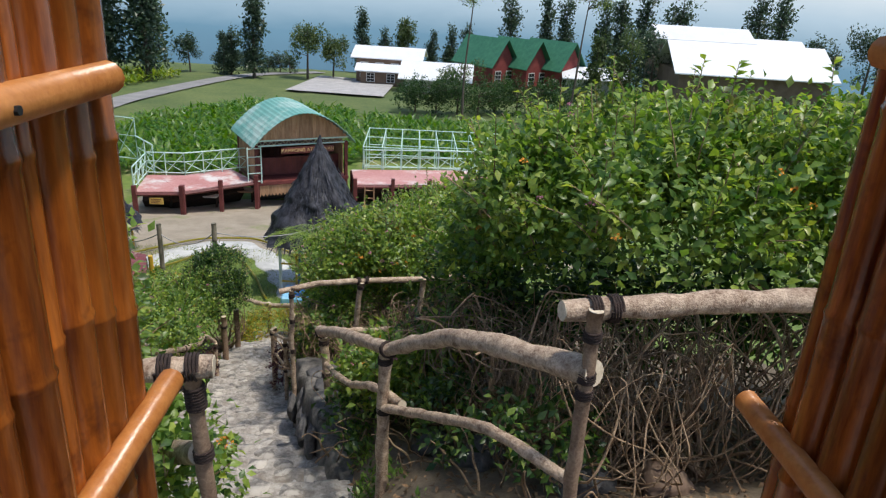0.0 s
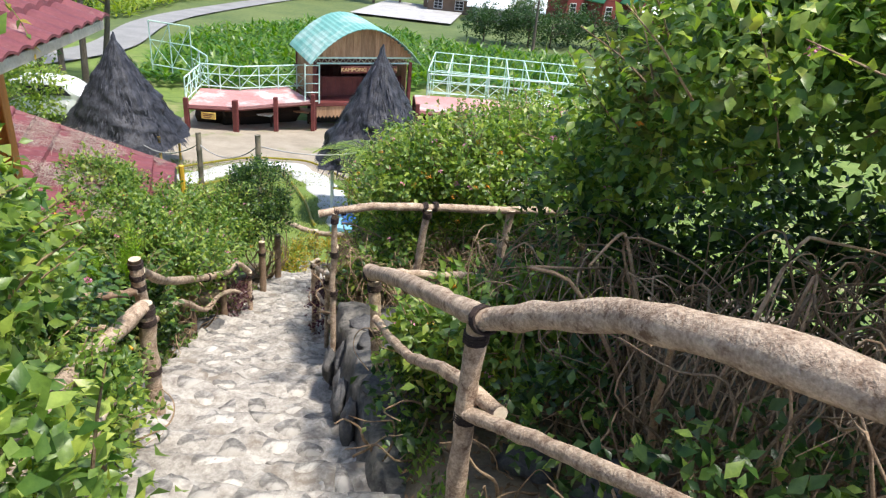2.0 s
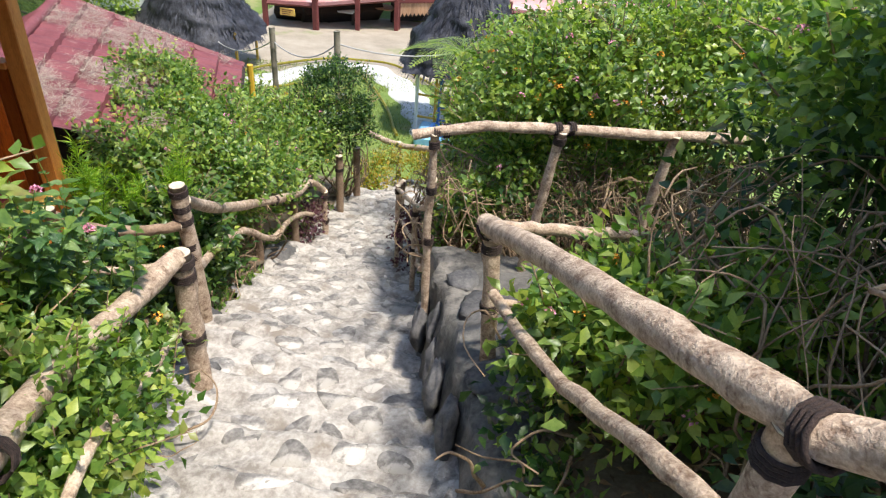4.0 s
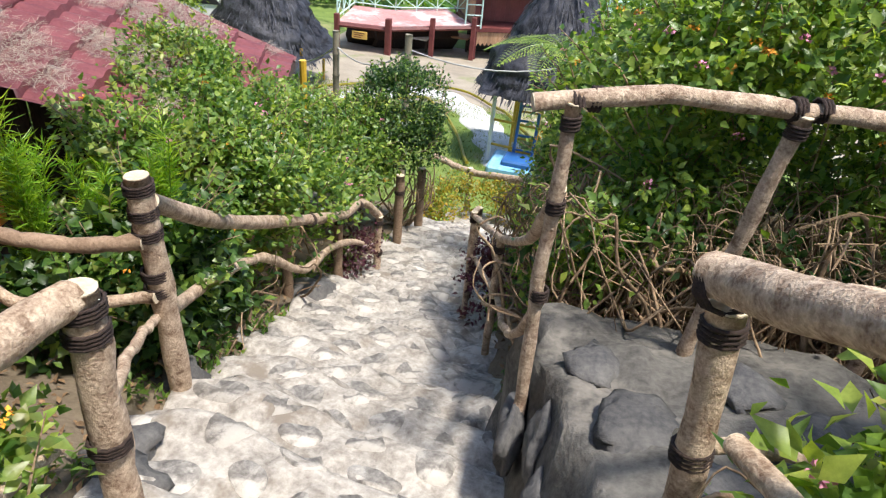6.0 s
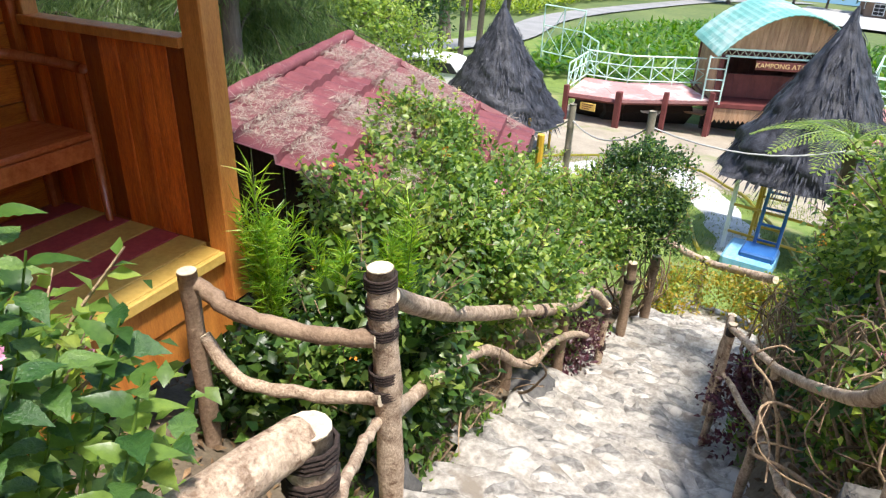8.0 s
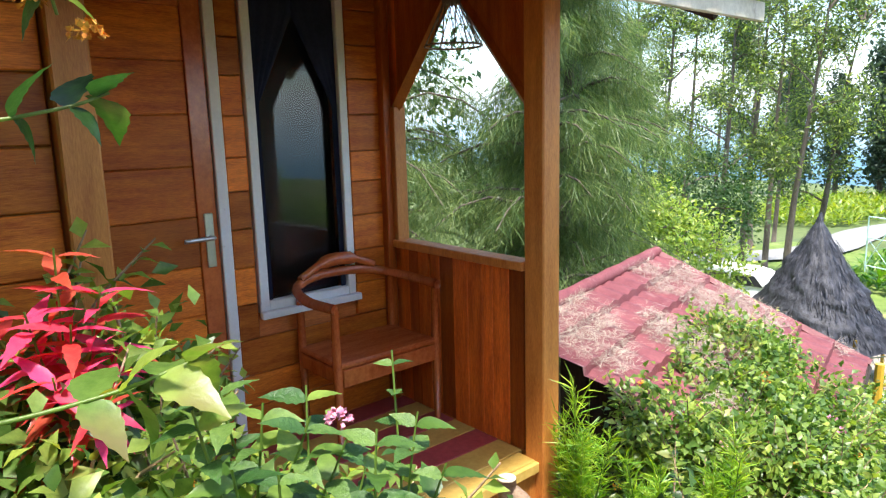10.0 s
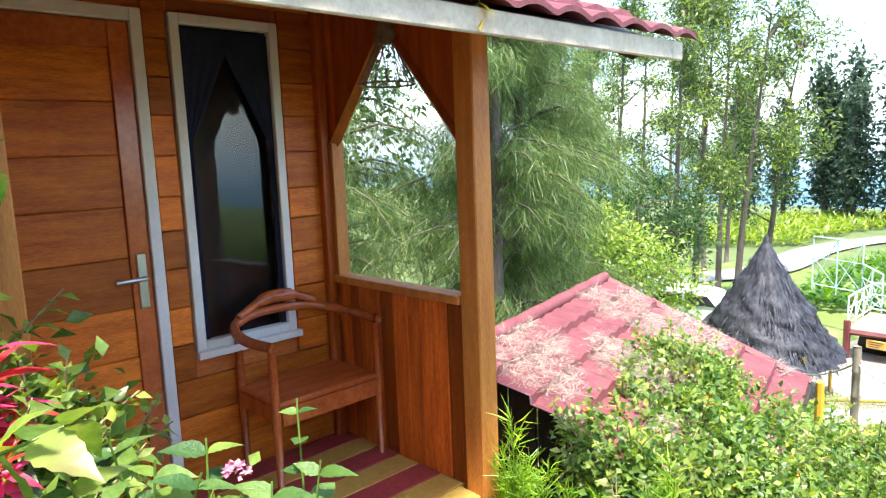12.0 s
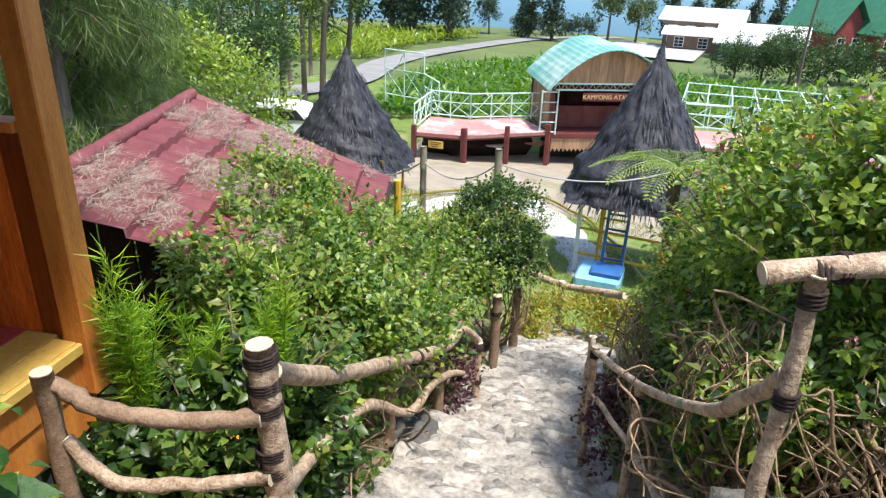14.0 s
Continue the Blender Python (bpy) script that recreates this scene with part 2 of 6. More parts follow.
def backdrop_material():
    """Blue haze over the distance, painted as a glow that pales towards the horizon."""
    m = bpy.data.materials.new("painted_haze")
    m.use_nodes = True
    nt = m.node_tree
    nt.nodes.remove(nt.nodes["Principled BSDF"])
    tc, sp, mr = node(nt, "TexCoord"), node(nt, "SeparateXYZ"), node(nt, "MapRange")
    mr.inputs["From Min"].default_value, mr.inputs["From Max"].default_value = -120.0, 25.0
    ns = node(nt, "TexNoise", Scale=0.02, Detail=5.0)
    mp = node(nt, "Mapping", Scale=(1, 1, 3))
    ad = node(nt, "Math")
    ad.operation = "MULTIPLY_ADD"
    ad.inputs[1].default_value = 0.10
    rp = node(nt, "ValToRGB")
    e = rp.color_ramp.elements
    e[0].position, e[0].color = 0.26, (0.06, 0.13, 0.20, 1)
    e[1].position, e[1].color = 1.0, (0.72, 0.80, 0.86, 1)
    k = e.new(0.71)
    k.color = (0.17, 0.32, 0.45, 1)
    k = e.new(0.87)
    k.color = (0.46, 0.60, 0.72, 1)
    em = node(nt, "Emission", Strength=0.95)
    L = nt.links.new
    L(tc.outputs["Object"], sp.inputs[0])
    L(tc.outputs["Object"], mp.inputs[0])
    L(mp.outputs[0], ns.inputs["Vector"])
    L(sp.outputs["Z"], mr.inputs["Value"])
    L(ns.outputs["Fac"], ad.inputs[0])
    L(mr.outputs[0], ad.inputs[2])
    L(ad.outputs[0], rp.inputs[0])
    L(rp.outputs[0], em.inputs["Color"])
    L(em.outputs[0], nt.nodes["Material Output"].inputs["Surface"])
    return m


M["painted_haze"] = backdrop_material()


# ---- building helpers ----
def mesh_of(bm, mat, smooth=False):
    me = bpy.data.meshes.new("mesh")
    bm.to_mesh(me)
    bm.free()
    for m in (mat if isinstance(mat, (list, tuple)) else [mat]):
        me.materials.append(m)
    if smooth:
        me.polygons.foreach_set("use_smooth", [True] * len(me.polygons))
    return me


def part(name, bm, mat, parent, label="", smooth=False):
    ob = new(name, mesh_of(bm, M[mat], smooth))
    ob.parent = parent
    return tagged(ob, label)


def thing(name, label, category, m=None, group="", kind=""):
    ob = tagged(new(name), label, category, group, kind)
    ob.matrix_basis = m or Matrix()
    return ob


def single(name, bm, mat, label, category="", kind="", smooth=False, m=None, group=""):
    ob = tagged(new(name, mesh_of(bm, M[mat], smooth)), label, category, group, kind)
    if m:
        ob.matrix_basis = m
    return ob


def box(x0, x1, y0, y1, z0, z1, bevel=0.0, bm=None):
    bm = bm or bmesh.new()
    vs = [bm.verts.new((x, y, z)) for x in (x0, x1) for y in (y0, y1) for z in (z0, z1)]
    fs = [bm.faces.new([vs[i] for i in f]) for f in ((0, 1, 3, 2), (4, 6, 7, 5), (0, 4, 5, 1), (2, 3, 7, 6), (0, 2, 6, 4), (1, 5, 7, 3))]
    if bevel:
        es = list({e for f in fs for e in f.edges})
        bmesh.ops.bevel(bm, geom=es, offset=bevel, segments=1, affect="EDGES")
    return bm


def tube(points, radii, seg=8, wob=0.0, bm=None, caps=True):
    """A round limb through points, with a radius at each and a wobble along it."""
    bm = bm or bmesh.new()
    P = [Vector(p) for p in points]
    if isinstance(radii, (int, float)):
        radii = [radii] * len(P)
    rings, up = [], None
    for i, p in enumerate(P):
        d = (P[min(i + 1, len(P) - 1)] - P[max(i - 1, 0)]).normalized()
        ref = Vector((0, 0, 1)) if abs(d.z) < 0.9 else Vector((1, 0, 0))
        a = d.cross(ref).normalized()
        b = d.cross(a)
        ring = []
        for k in range(seg):
            t = 2 * math.pi * k / seg
            r = radii[i] * (1 + (random.uniform(-wob, wob) if wob else 0))
            ring.append(bm.verts.new(p + (a * math.cos(t) + b * math.sin(t)) * r))
        rings.append(ring)
    for r0, r1 in zip(rings, rings[1:]):
        for k in range(seg):
            bm.faces.new((r0[k], r0[(k + 1) % seg], r1[(k + 1) % seg], r1[k]))
    if caps:
        bm.faces.new(rings[0])
        bm.faces.new(rings[-1][::-1])
    return bm


def curve(points, n=14, jitter=0.0):
    """Smooth points through the given ones."""
    P = [Vector(p) for p in points]
    out = []
    Q = [P[0] * 2 - P[1], *P, P[-1] * 2 - P[-2]]
    per = max(2, n // (len(P) - 1))
    for i in range(1, len(Q) - 2):
        for k in range(per):
            t = k / per
            a, b, c, d = Q[i - 1:i + 3]
            out.append(0.5 * (2 * b + (c - a) * t + (2 * a - 5 * b + 4 * c - d) * t * t + (3 * b - a - 3 * c + d) * t ** 3))
    out.append(P[-1])
    if jitter:
        out = [out[0]] + [p + Vector([random.uniform(-jitter, jitter) for _ in range(3)]) for p in out[1:-1]] + [out[-1]]
    return out


rng = np.random.default_rng(7)


def leaf_mesh(name, P, A, N, length, width, mats, fold=0.18, droop=0.15):
    """Folded leaves of four triangles at P, along A, facing N."""
    n = len(P)
    A = A / np.linalg.norm(A, axis=1, keepdims=True)
    S = np.cross(A, N)
    S /= np.linalg.norm(S, axis=1, keepdims=True) + 1e-9
    N = np.cross(S, A)
    Ln, W = np.broadcast_to(length, (n,))[:, None], np.broadcast_to(width, (n,))[:, None]
    V = np.empty((n, 5, 3))
    V[:, 0] = P
    V[:, 1] = P + A * Ln * 0.42 + S * W * 0.5 + N * W * fold
    V[:, 2] = P + A * Ln * 0.5
    V[:, 3] = P + A * Ln * 0.42 - S * W * 0.5 + N * W * fold
    V[:, 4] = P + A * Ln - N * Ln * droop
    F = np.array([[0, 2, 1], [0, 3, 2], [1, 2, 4], [2, 3, 4]])
    idx = (F[None] + (np.arange(n) * 5)[:, None, None]).reshape(-1, 3)
    me = bpy.data.meshes.new(name)
    me.vertices.add(n * 5)
    me.vertices.foreach_set("co", V.reshape(-1).astype(np.float32))
    me.loops.add(idx.size)
    me.loops.foreach_set("vertex_index", idx.reshape(-1).astype(np.int32))
    me.polygons.add(len(idx))
    me.polygons.foreach_set("loop_start", (np.arange(len(idx)) * 3).astype(np.int32))
    me.polygons.foreach_set("use_smooth", np.ones(len(idx), dtype=bool))
    for m in mats:
        me.materials.append(M[m])
    if len(mats) > 1:
        w = np.array([1.0] + [0.4] * (len(mats) - 1))
        pick = rng.choice(len(mats), size=n, p=w / w.sum())
        me.polygons.foreach_set("material_index", np.repeat(pick, 4).astype(np.int32))
    me.update(calc_edges=True)
    return me


def unit(n):
    v = rng.normal(size=(n, 3))
    return v / np.linalg.norm(v, axis=1, keepdims=True)


def lumps(blobs, n, inner=0.72, low=-0.3, clump=0.0):
    """n places and outward ways in the outer shells of ellipsoids (cx, cy, cz, rx, ry, rz), gathered in sprays."""
    B = np.array(blobs, float)
    w = (B[:, 3] * B[:, 4] + B[:, 4] * B[:, 5] + B[:, 3] * B[:, 5])
    P, D = [], []
    k = max(1, int(n / 9)) if clump else n
    pick = rng.choice(len(B), size=k * 2, p=w / w.sum())
    d = unit(k * 2)
    d[:, 2] = np.where(d[:, 2] < low, -d[:, 2], d[:, 2])
    r = rng.uniform(inner, 1.06, size=k * 2)[:, None]
    swell = np.array([1 + 0.34 * noise.noise(Vector(B[i, :3] + q * B[i, 3:]) * 1.9) + 0.14 * noise.noise(Vector(B[i, :3] + q * B[i, 3:]) * 5.0) for i, q in zip(pick, d)])[:, None]
    p = B[pick, :3] + d * r * swell * B[pick, 3:]
    keep = np.ones(len(p), bool)
    for b in B:
        keep &= (((p - b[:3]) / b[3:]) ** 2).sum(1) > (inner * 0.8) ** 2
    gap = np.array([noise.noise(Vector(q) * 3.6) for q in p])
    keep &= gap > -0.22
    p, d = p[keep][:k], d[keep][:k]
    if clump:
        p, d = np.repeat(p, 9, 0), np.repeat(d, 9, 0)
        p = p + rng.normal(size=p.shape) * clump
        d = d + unit(len(d)) * 0.5
    return p, d


def foliage(name, blobs, n, length, width, mats, parent, inner=0.72, low=-0.3, clump=0.07, up=0.6, label=""):
    P, D = lumps(blobs, n, inner, low, clump)
    A = D * 0.6 + unit(len(P)) * 0.8
    A[:, 2] += 0.05
    N = D * 0.4 + np.array([0.1, 0.0, up]) + unit(len(P)) * 0.55
    s = rng.uniform(0.6, 1.25, len(P))
    ob = new(name, leaf_mesh(name, P, A, N, length * s, width * s, mats))
    ob.parent = parent
    return tagged(ob, label, kind="stuff")


def shoots(blobs, n, length, width, mats, parent, reach=0.3):
    """Thin leafy shoots that stand out from a crown."""
    P, D = lumps(blobs, n, 0.92, 0.05, 0.0)
    Q, A, bm = [], [], bmesh.new()
    for p, d in zip(P, D):
        w = Vector(d * 0.7 + np.array([0, 0, 0.75])) + Vector([random.gauss(0, 0.25) for _ in range(3)])
        w.normalize()
        L_ = reach * random.uniform(0.5, 1.3)
        a = Vector(p) - w * L_ * 0.4
        b = a + w * L_ * 1.4 + Vector((0, 0, -0.04))
        tube([a, a.lerp(b, 0.5) + Vector((0, 0, 0.02)), b], [0.005, 0.004, 0.002], 4, 0, bm, False)
        k = int(7 + L_ * 22)
        for i in range(k):
            q = a.lerp(b, 0.25 + 0.75 * i / k)
            Q.append(tuple(q))
            s = Vector([random.gauss(0, 1) for _ in range(3)])
            A.append(tuple(s.cross(w).normalized() * 0.9 + w * 0.55))
    tagged(part("twig", bm, "twig", parent), kind="stuff")
    Q, A = np.array(Q), np.array(A)
    s = rng.uniform(0.6, 1.2, len(Q))
    N = np.tile(np.array([0.1, 0, 1.0]), (len(Q), 1)) + unit(len(Q)) * 0.5
    ob = new("shoot", leaf_mesh("shoot", Q, A, N, length * s, width * s, mats))
    ob.parent = parent
    return tagged(ob, kind="stuff")


def flowers(blobs, n, mats, parent, size=0.018):
    """Small round heads of many florets."""
    P, D = lumps(blobs, n, 0.98, 0.0, 0.0)
    k = 14
    Q = np.repeat(P + D * 0.03, k, 0)
    d = unit(len(Q))
    d[:, 2] = abs(d[:, 2])
    Q = Q + d * size
    ob = new("flower", leaf_mesh("flower", Q, d + unit(len(Q)) * 0.8, d, size * 0.9, size * 0.8, mats))
    ob.parent = parent
    return tagged(ob, "small clustered flower heads", kind="stuff")


def twigs(name, starts, height, spread, n, parent, radius=0.012, mat="twig", bend=0.15, seg=5, reach=0.3):
    """Tangled woody stems from the ground up."""
    bm = bmesh.new()
    for _ in range(n):
        x, y, z = random.choice(starts)
        p = Vector((x + random.uniform(-1, 1) * spread, y + random.uniform(-1, 1) * spread, z))
        d = Vector((random.uniform(-0.9, 0.9), random.uniform(-0.9, 0.9), random.uniform(0.5, 1.2))).normalized()
        pts, step = [p.copy()], height / 6 * random.uniform(0.7, 1.3)
        for _ in range(7):
            d = (d + Vector([random.uniform(-bend, bend) * 2.4 for _ in range(3)])).normalized()
            if p.z > z + height * 0.62:
                d.z = min(d.z, random.uniform(-0.5, 0.1))
            out = Vector((p.x + d.x * step - x, p.y + d.y * step - y, 0))
            if out.length > spread + reach:
                d.x, d.y = d.x - out.x * 1.2, d.y - out.y * 1.2
                d.normalize()
            p = p + d * step
            p.z = max(p.z, z + 0.05)
            pts.append(p.copy())
        r = radius * random.uniform(0.5, 1.6)
        C = curve(pts, 21)
        tube(C, [r * (1 - 0.7 * i / len(C)) for i in range(len(C))], seg, 0, bm, False)
    return tagged(part(name, bm, mat, parent, smooth=True), kind="stuff")


# ---- lie of the land ----
PY = [-6, 0, 2.5, 4.8, 6.6, 9.2, 10.0, 11.7, 13.5]
PZ = [1.0, 0.65, -0.6, -1.85, -2.65, -3.75, -4.05, -4.5, -5.2]
PX = [0.1, 0.1, -0.5, -1.2, -1.75, -2.33, -2.4, -2.5, -2.6]
HW = [0.8, 0.75, 0.75, 0.8, 0.78, 0.66, 0.62, 0.55, 0.6]


def slope_z(y):
    """The slope's mean height, with no steps."""
    if y < 13.5:
        return float(np.interp(y, PY, PZ))
    if y < 29:
        return -5.2 - 0.13 * (y - 13.5)
    if y < 115:
        return -7.215 - 0.042 * (y - 29)
    return max(-10.8 - 0.3 * (y - 115), -160)


def land(x, y):
    z = slope_z(y)
    c, h = float(np.interp(y, PY, PX)), float(np.interp(y, PY, HW))
    n = noise.noise(Vector((x * 0.8, y * 0.8, 0))) * 0.07
    if y < 16:
        fade = min(1.0, max(0.0, (14.5 - y) / 1.5))
        d = x - c
        high = float(np.interp(y, [0, 2.5, 4.5, 6, 7, 9, 13], [0.15, 0.25, 0.45, 0.7, 0.7, 0.45, 0.1]))
        if d > h:
            z += fade * high * min(1.0, (d - h) / 0.35) + fade * 0.10 * max(0, d - h - 0.35)
        elif d < -h:
            z += fade * 0.12 * min(1.0, (-d - h) / 0.3) - fade * 0.05 * max(0, -d - h - 1)
        else:
            z -= 0.10
            n = 0
    if x < -26:
        z -= min(60, (-26 - x) * 0.35) * min(1, max(0, (70 - y) / 30))
    return z + n


def step_z(y):
    """The path's worn treads."""
    run = 0.42
    k = math.floor(y / run)
    f = y / run - k
    f = 0 if f < 0.72 else (f - 0.72) / 0.28
    f = f * f * (3 - 2 * f)
    soft = slope_z(y)
    return 0.8 * (slope_z(k * run) * (1 - f) + slope_z((k + 1) * run) * f) + 0.2 * soft


def path_z(x, y):
    return step_z(y + noise.noise(Vector((x * 1.5, y * 0.7, 3))) * 0.18) + noise.noise(Vector((x * 4, y * 4, 1))) * 0.04 + noise.noise(Vector((x * 10, y * 10, 4))) * 0.024 + 0.03


# ---- the ground, one sheet to the horizon ----
def lines(*runs):
    out = []
    for a, b, s in runs:
        out += list(np.arange(a, b, s))
    return out + [runs[-1][1]]


gx = lines((-4000, -400, 600), (-400, -100, 60), (-100, -28, 6), (-28, -9, 1.0), (-9, 4, 0.16), (4, 20, 1.0), (20, 120, 8), (120, 400, 70), (400, 4000, 600))
gy = lines((-300, -20, 40), (-20, -4, 2), (-4, 14.6, 0.16), (14.6, 34, 0.8), (34, 120, 4), (120, 400, 35), (400, 4000, 500))
me = bpy.data.meshes.new("ground")
co = [(x, y, land(x, y)) for y in gy for x in gx]
nx = len(gx)
fc = [(j * nx + i, j * nx + i + 1, (j + 1) * nx + i + 1, (j + 1) * nx + i) for j in range(len(gy) - 1) for i in range(nx - 1)]
me.from_pydata(co, [], fc)
for key in ("soil", "grass", "dirt", "farland"):
    me.materials.append(M[key])
mi = []
for a, b, c, d in fc:
    x, y = (co[a][0] + co[c][0]) / 2, (co[a][1] + co[c][1]) / 2
    if y < 13.2 and -9 < x < 4:
        mi.append(0)
    elif 20.5 + 0.6 * math.sin(x) < y < 31 and -12 < x < 6:
        mi.append(2)
    elif y < 45 and -30 < x < 25:
        mi.append(1)
    else:
        mi.append(3)
me.polygons.foreach_set("material_index", mi)
me.polygons.foreach_set("use_smooth", [True] * len(fc))
ground = tagged(new("ground", me), "sloping earth and grass hillside with bare dirt patches", "ground", kind="structure")

# the mortar bed of the path
bm = bmesh.new()
ys = np.arange(-1.5, 13.9, 0.03)
rows = []
for y in ys:
    c, h = float(np.interp(y, PY, PX)), float(np.interp(y, PY, HW))
    row = []
    for k in range(57):
        f = k / 56 * 2 - 1
        x = c + f * (h + 0.12 + 0.05 * noise.noise(Vector((y * 1.3, f, 9))))
        row.append(bm.verts.new((x, y, path_z(x, y) - (0.09 if abs(f) == 1 else 0))))
    rows.append(row)
for r0, r1 in zip(rows, rows[1:]):
    for k in range(56):
        bm.faces.new((r0[k], r0[k + 1], r1[k + 1], r1[k]))
path = single("path", bm, "mortar", "worn stone-paved stepped path set in pale mortar", "path", "structure", True)

# far haze, painted on a glowing ring
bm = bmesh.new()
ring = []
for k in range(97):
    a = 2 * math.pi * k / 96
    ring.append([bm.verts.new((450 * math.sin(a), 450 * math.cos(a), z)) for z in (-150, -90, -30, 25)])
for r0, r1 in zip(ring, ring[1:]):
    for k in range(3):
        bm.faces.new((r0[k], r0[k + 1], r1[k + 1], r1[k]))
single("backdrop", bm, "painted_haze", "glowing painted backdrop of hazy blue lowland and sea", "backdrop", "structure", True)


# ---- the wooden cottage ----
HOUSE = Matrix(((0.989, -0.148, 0, -3.63), (0.148, 0.989, 0, 6.59), (0, 0, 1, 0), (0, 0, 0, 1)))
DK = -1.62
cottage = thing("cottage", "small varnished timber cottage with an open porch", "house", HOUSE, kind="structure")


def hboards(x, y0, y1, z0, z1, parent, face=1, hgt=0.165, skip=()):
    """Lapped horizontal boards on a wall at local x, which leave the openings (y0, y1, z0, z1) free."""
    z = z0
    while z < z1 - 0.02:
        h = min(hgt * random.uniform(0.9, 1.1), z1 - z)
        spans = [(y0, y1)]
        for a, b, c, d in skip:
            if z + h > c + 0.01 and z < d - 0.01:
                spans = [s for p, q in spans for s in ((p, min(q, a)), (max(p, b), q)) if s[1] - s[0] > 0.02]
        for p, q in spans:
            t = random.uniform(0, 0.006)
            part("board", box(x, x + face * (0.022 + t), p, q, z + 0.002, z + h - 0.002, 0.004), "wood_h", parent)
        z += h


def vboards(y, x0, x1, z0, z1, parent, top=None, th=0.02):
    x = x0
    while x < x1 - 0.01:
        w = min(random.uniform(0.065, 0.13), x1 - x)
        zt = top(x + w / 2) if top else z1
        t = random.uniform(0, 0.012)
        part("board", box(x + 0.001, x + w - 0.001, y - th / 2 - t, y + th / 2, z0, zt, 0.003), "wood_v", parent)
        x += w


wall_front = thing("wall_front", "front wall of lapped varnished orange-brown boards", "wall", HOUSE, kind="structure")
part("wall_core", box(-1.10, -0.975, -1.75, 0.08, DK - 0.5, -0.99), "wood", wall_front)
part("wall_core", box(-1.10, -0.975, -0.27, 0.08, -0.99, 0.9), "wood", wall_front)
part("wall_core", box(-1.10, -0.975, -1.75, -0.78, -0.99, 0.9), "wood", wall_front)
part("wall_core", box(-1.10, -0.975, -0.78, -0.27, 0.52, 0.9), "wood", wall_front)
hboards(-0.972, -1.75, 0.0, DK, 0.85, wall_front, 1, 0.165, [(-1.66, -0.90, DK - 1, 0.52), (-0.80, -0.25, -1.01, 0.54)])
part("corner_board", box(-0.95, -0.90, -0.07, -0.02, DK, 0.85, 0.005), "wood_v", wall_front)

bay = thing("wall_bay", "projecting cottage wall of lapped brown boards", "wall", HOUSE, kind="structure")
part("wall_core", box(-1.10, 0.0, -4.6, -1.76, DK - 0.6, 0.9), "wood", bay)
hboards(0.002, -4.6, -1.76, DK - 0.3, 0.35, bay, 1, 0.175)
hboards(-0.002, -1.757, -1.755, DK, 0.3, bay, -1)
part("porch_post", box(-0.02, 0.075, -1.755, -1.66, DK, 0.40, 0.006), "wood_light", cottage)
part("porch_post", box(0.022, 0.132, -0.03, 0.075, DK - 0.25, 0.62, 0.006), "wood_light", cottage)

# door in its frame
door = thing("door_1", "closed panelled door of mixed brown planks in a worn white frame", "door", HOUSE, kind="structure")
fr = box(-0.975, -0.935, -0.955, -0.905, DK, 0.53, 0.004)
box(-0.975, -0.935, -1.67, -0.955, 0.475, 0.53, 0.004, fr)
box(-0.975, -0.935, -1.70, -1.655, DK, 0.53, 0.004, fr)
part("door_frame", fr, "white_paint", door)
part("stile", box(-0.985, -0.948, -1.045, -0.96, DK + 0.01, 0.47, 0.004), "mahogany", door)
part("stile", box(-0.985, -0.948, -1.65, -1.56, DK + 0.01, 0.47, 0.004), "mahogany", door)
part("rail", box(-0.985, -0.949, -1.56, -1.045, 0.36, 0.47, 0.004), "mahogany", door)
for k in range(9):
    z = DK + 0.01 + k * 0.2193
    part("plank", box(-0.985, -0.957 - 0.002 * (k % 2), -1.56, -1.045, z, z + 0.2175, 0.004), "wood_h", door)
hd = part("handle_plate", box(-0.948, -0.938, -1.022, -0.982, -0.74, -0.50, 0.003), "steel", door, "brushed steel handle plate")
part("lever", tube([(-0.94, -1.0, -0.605), (-0.90, -1.0, -0.605), (-0.895, -1.02, -0.605), (-0.895, -1.13, -0.607)], 0.010, 8), "steel", hd, smooth=True)

# tall window with dark curtains
win = thing("window_1", "tall narrow window with dark blue curtains and a white frame", "window", HOUSE, kind="structure")
wf = bmesh.new()
for a in ((-0.79, -0.745, -1.0, 0.53), (-0.305, -0.26, -1.0, 0.53), (-0.745, -0.305, 0.485, 0.53), (-0.745, -0.305, -1.0, -0.945)):
    box(-0.985, -0.937, *a, 0.004, wf)
part("window_frame", wf, "white_paint", win)
part("window_sill", box(-0.937, -0.90, -0.80, -0.25, -1.02, -0.985, 0.004), "white_paint", win)
pane = part("pane", box(-0.003, 0.003, -0.219, 0.219, -0.945, 0.485), "glass", win)
pane.matrix_basis = pose(-0.995, -0.525, 0, 0, 0, 4.0)
pane.visible_shadow = False
cur = bmesh.new()
for sgn, y0 in ((1, -0.742), (-1, -0.308)):
    cols = []
    for k in range(13):
        f = k / 12
        y = y0 + sgn * f * 0.235
        ztop = 0.47
        col = []
        for j in range(15):
            z = ztop - j / 14 * 1.42
            pull = 1.0 if j < 1 else (1 - 0.88 * min(1, (j - 1) / 4.0))
            col.append(cur.verts.new((-0.962 + 0.005 * math.sin(k * 1.9 + j * 0.2), y0 + sgn * f * 0.219 * pull, z)))
        cols.append(col)
    for c0, c1 in zip(cols, cols[1:]):
        for j in range(14):
            cur.faces.new((c0[j], c1[j], c1[j + 1], c0[j + 1]))
part("curtain", cur, "curtain", win, "dark navy curtains drawn apart", True)
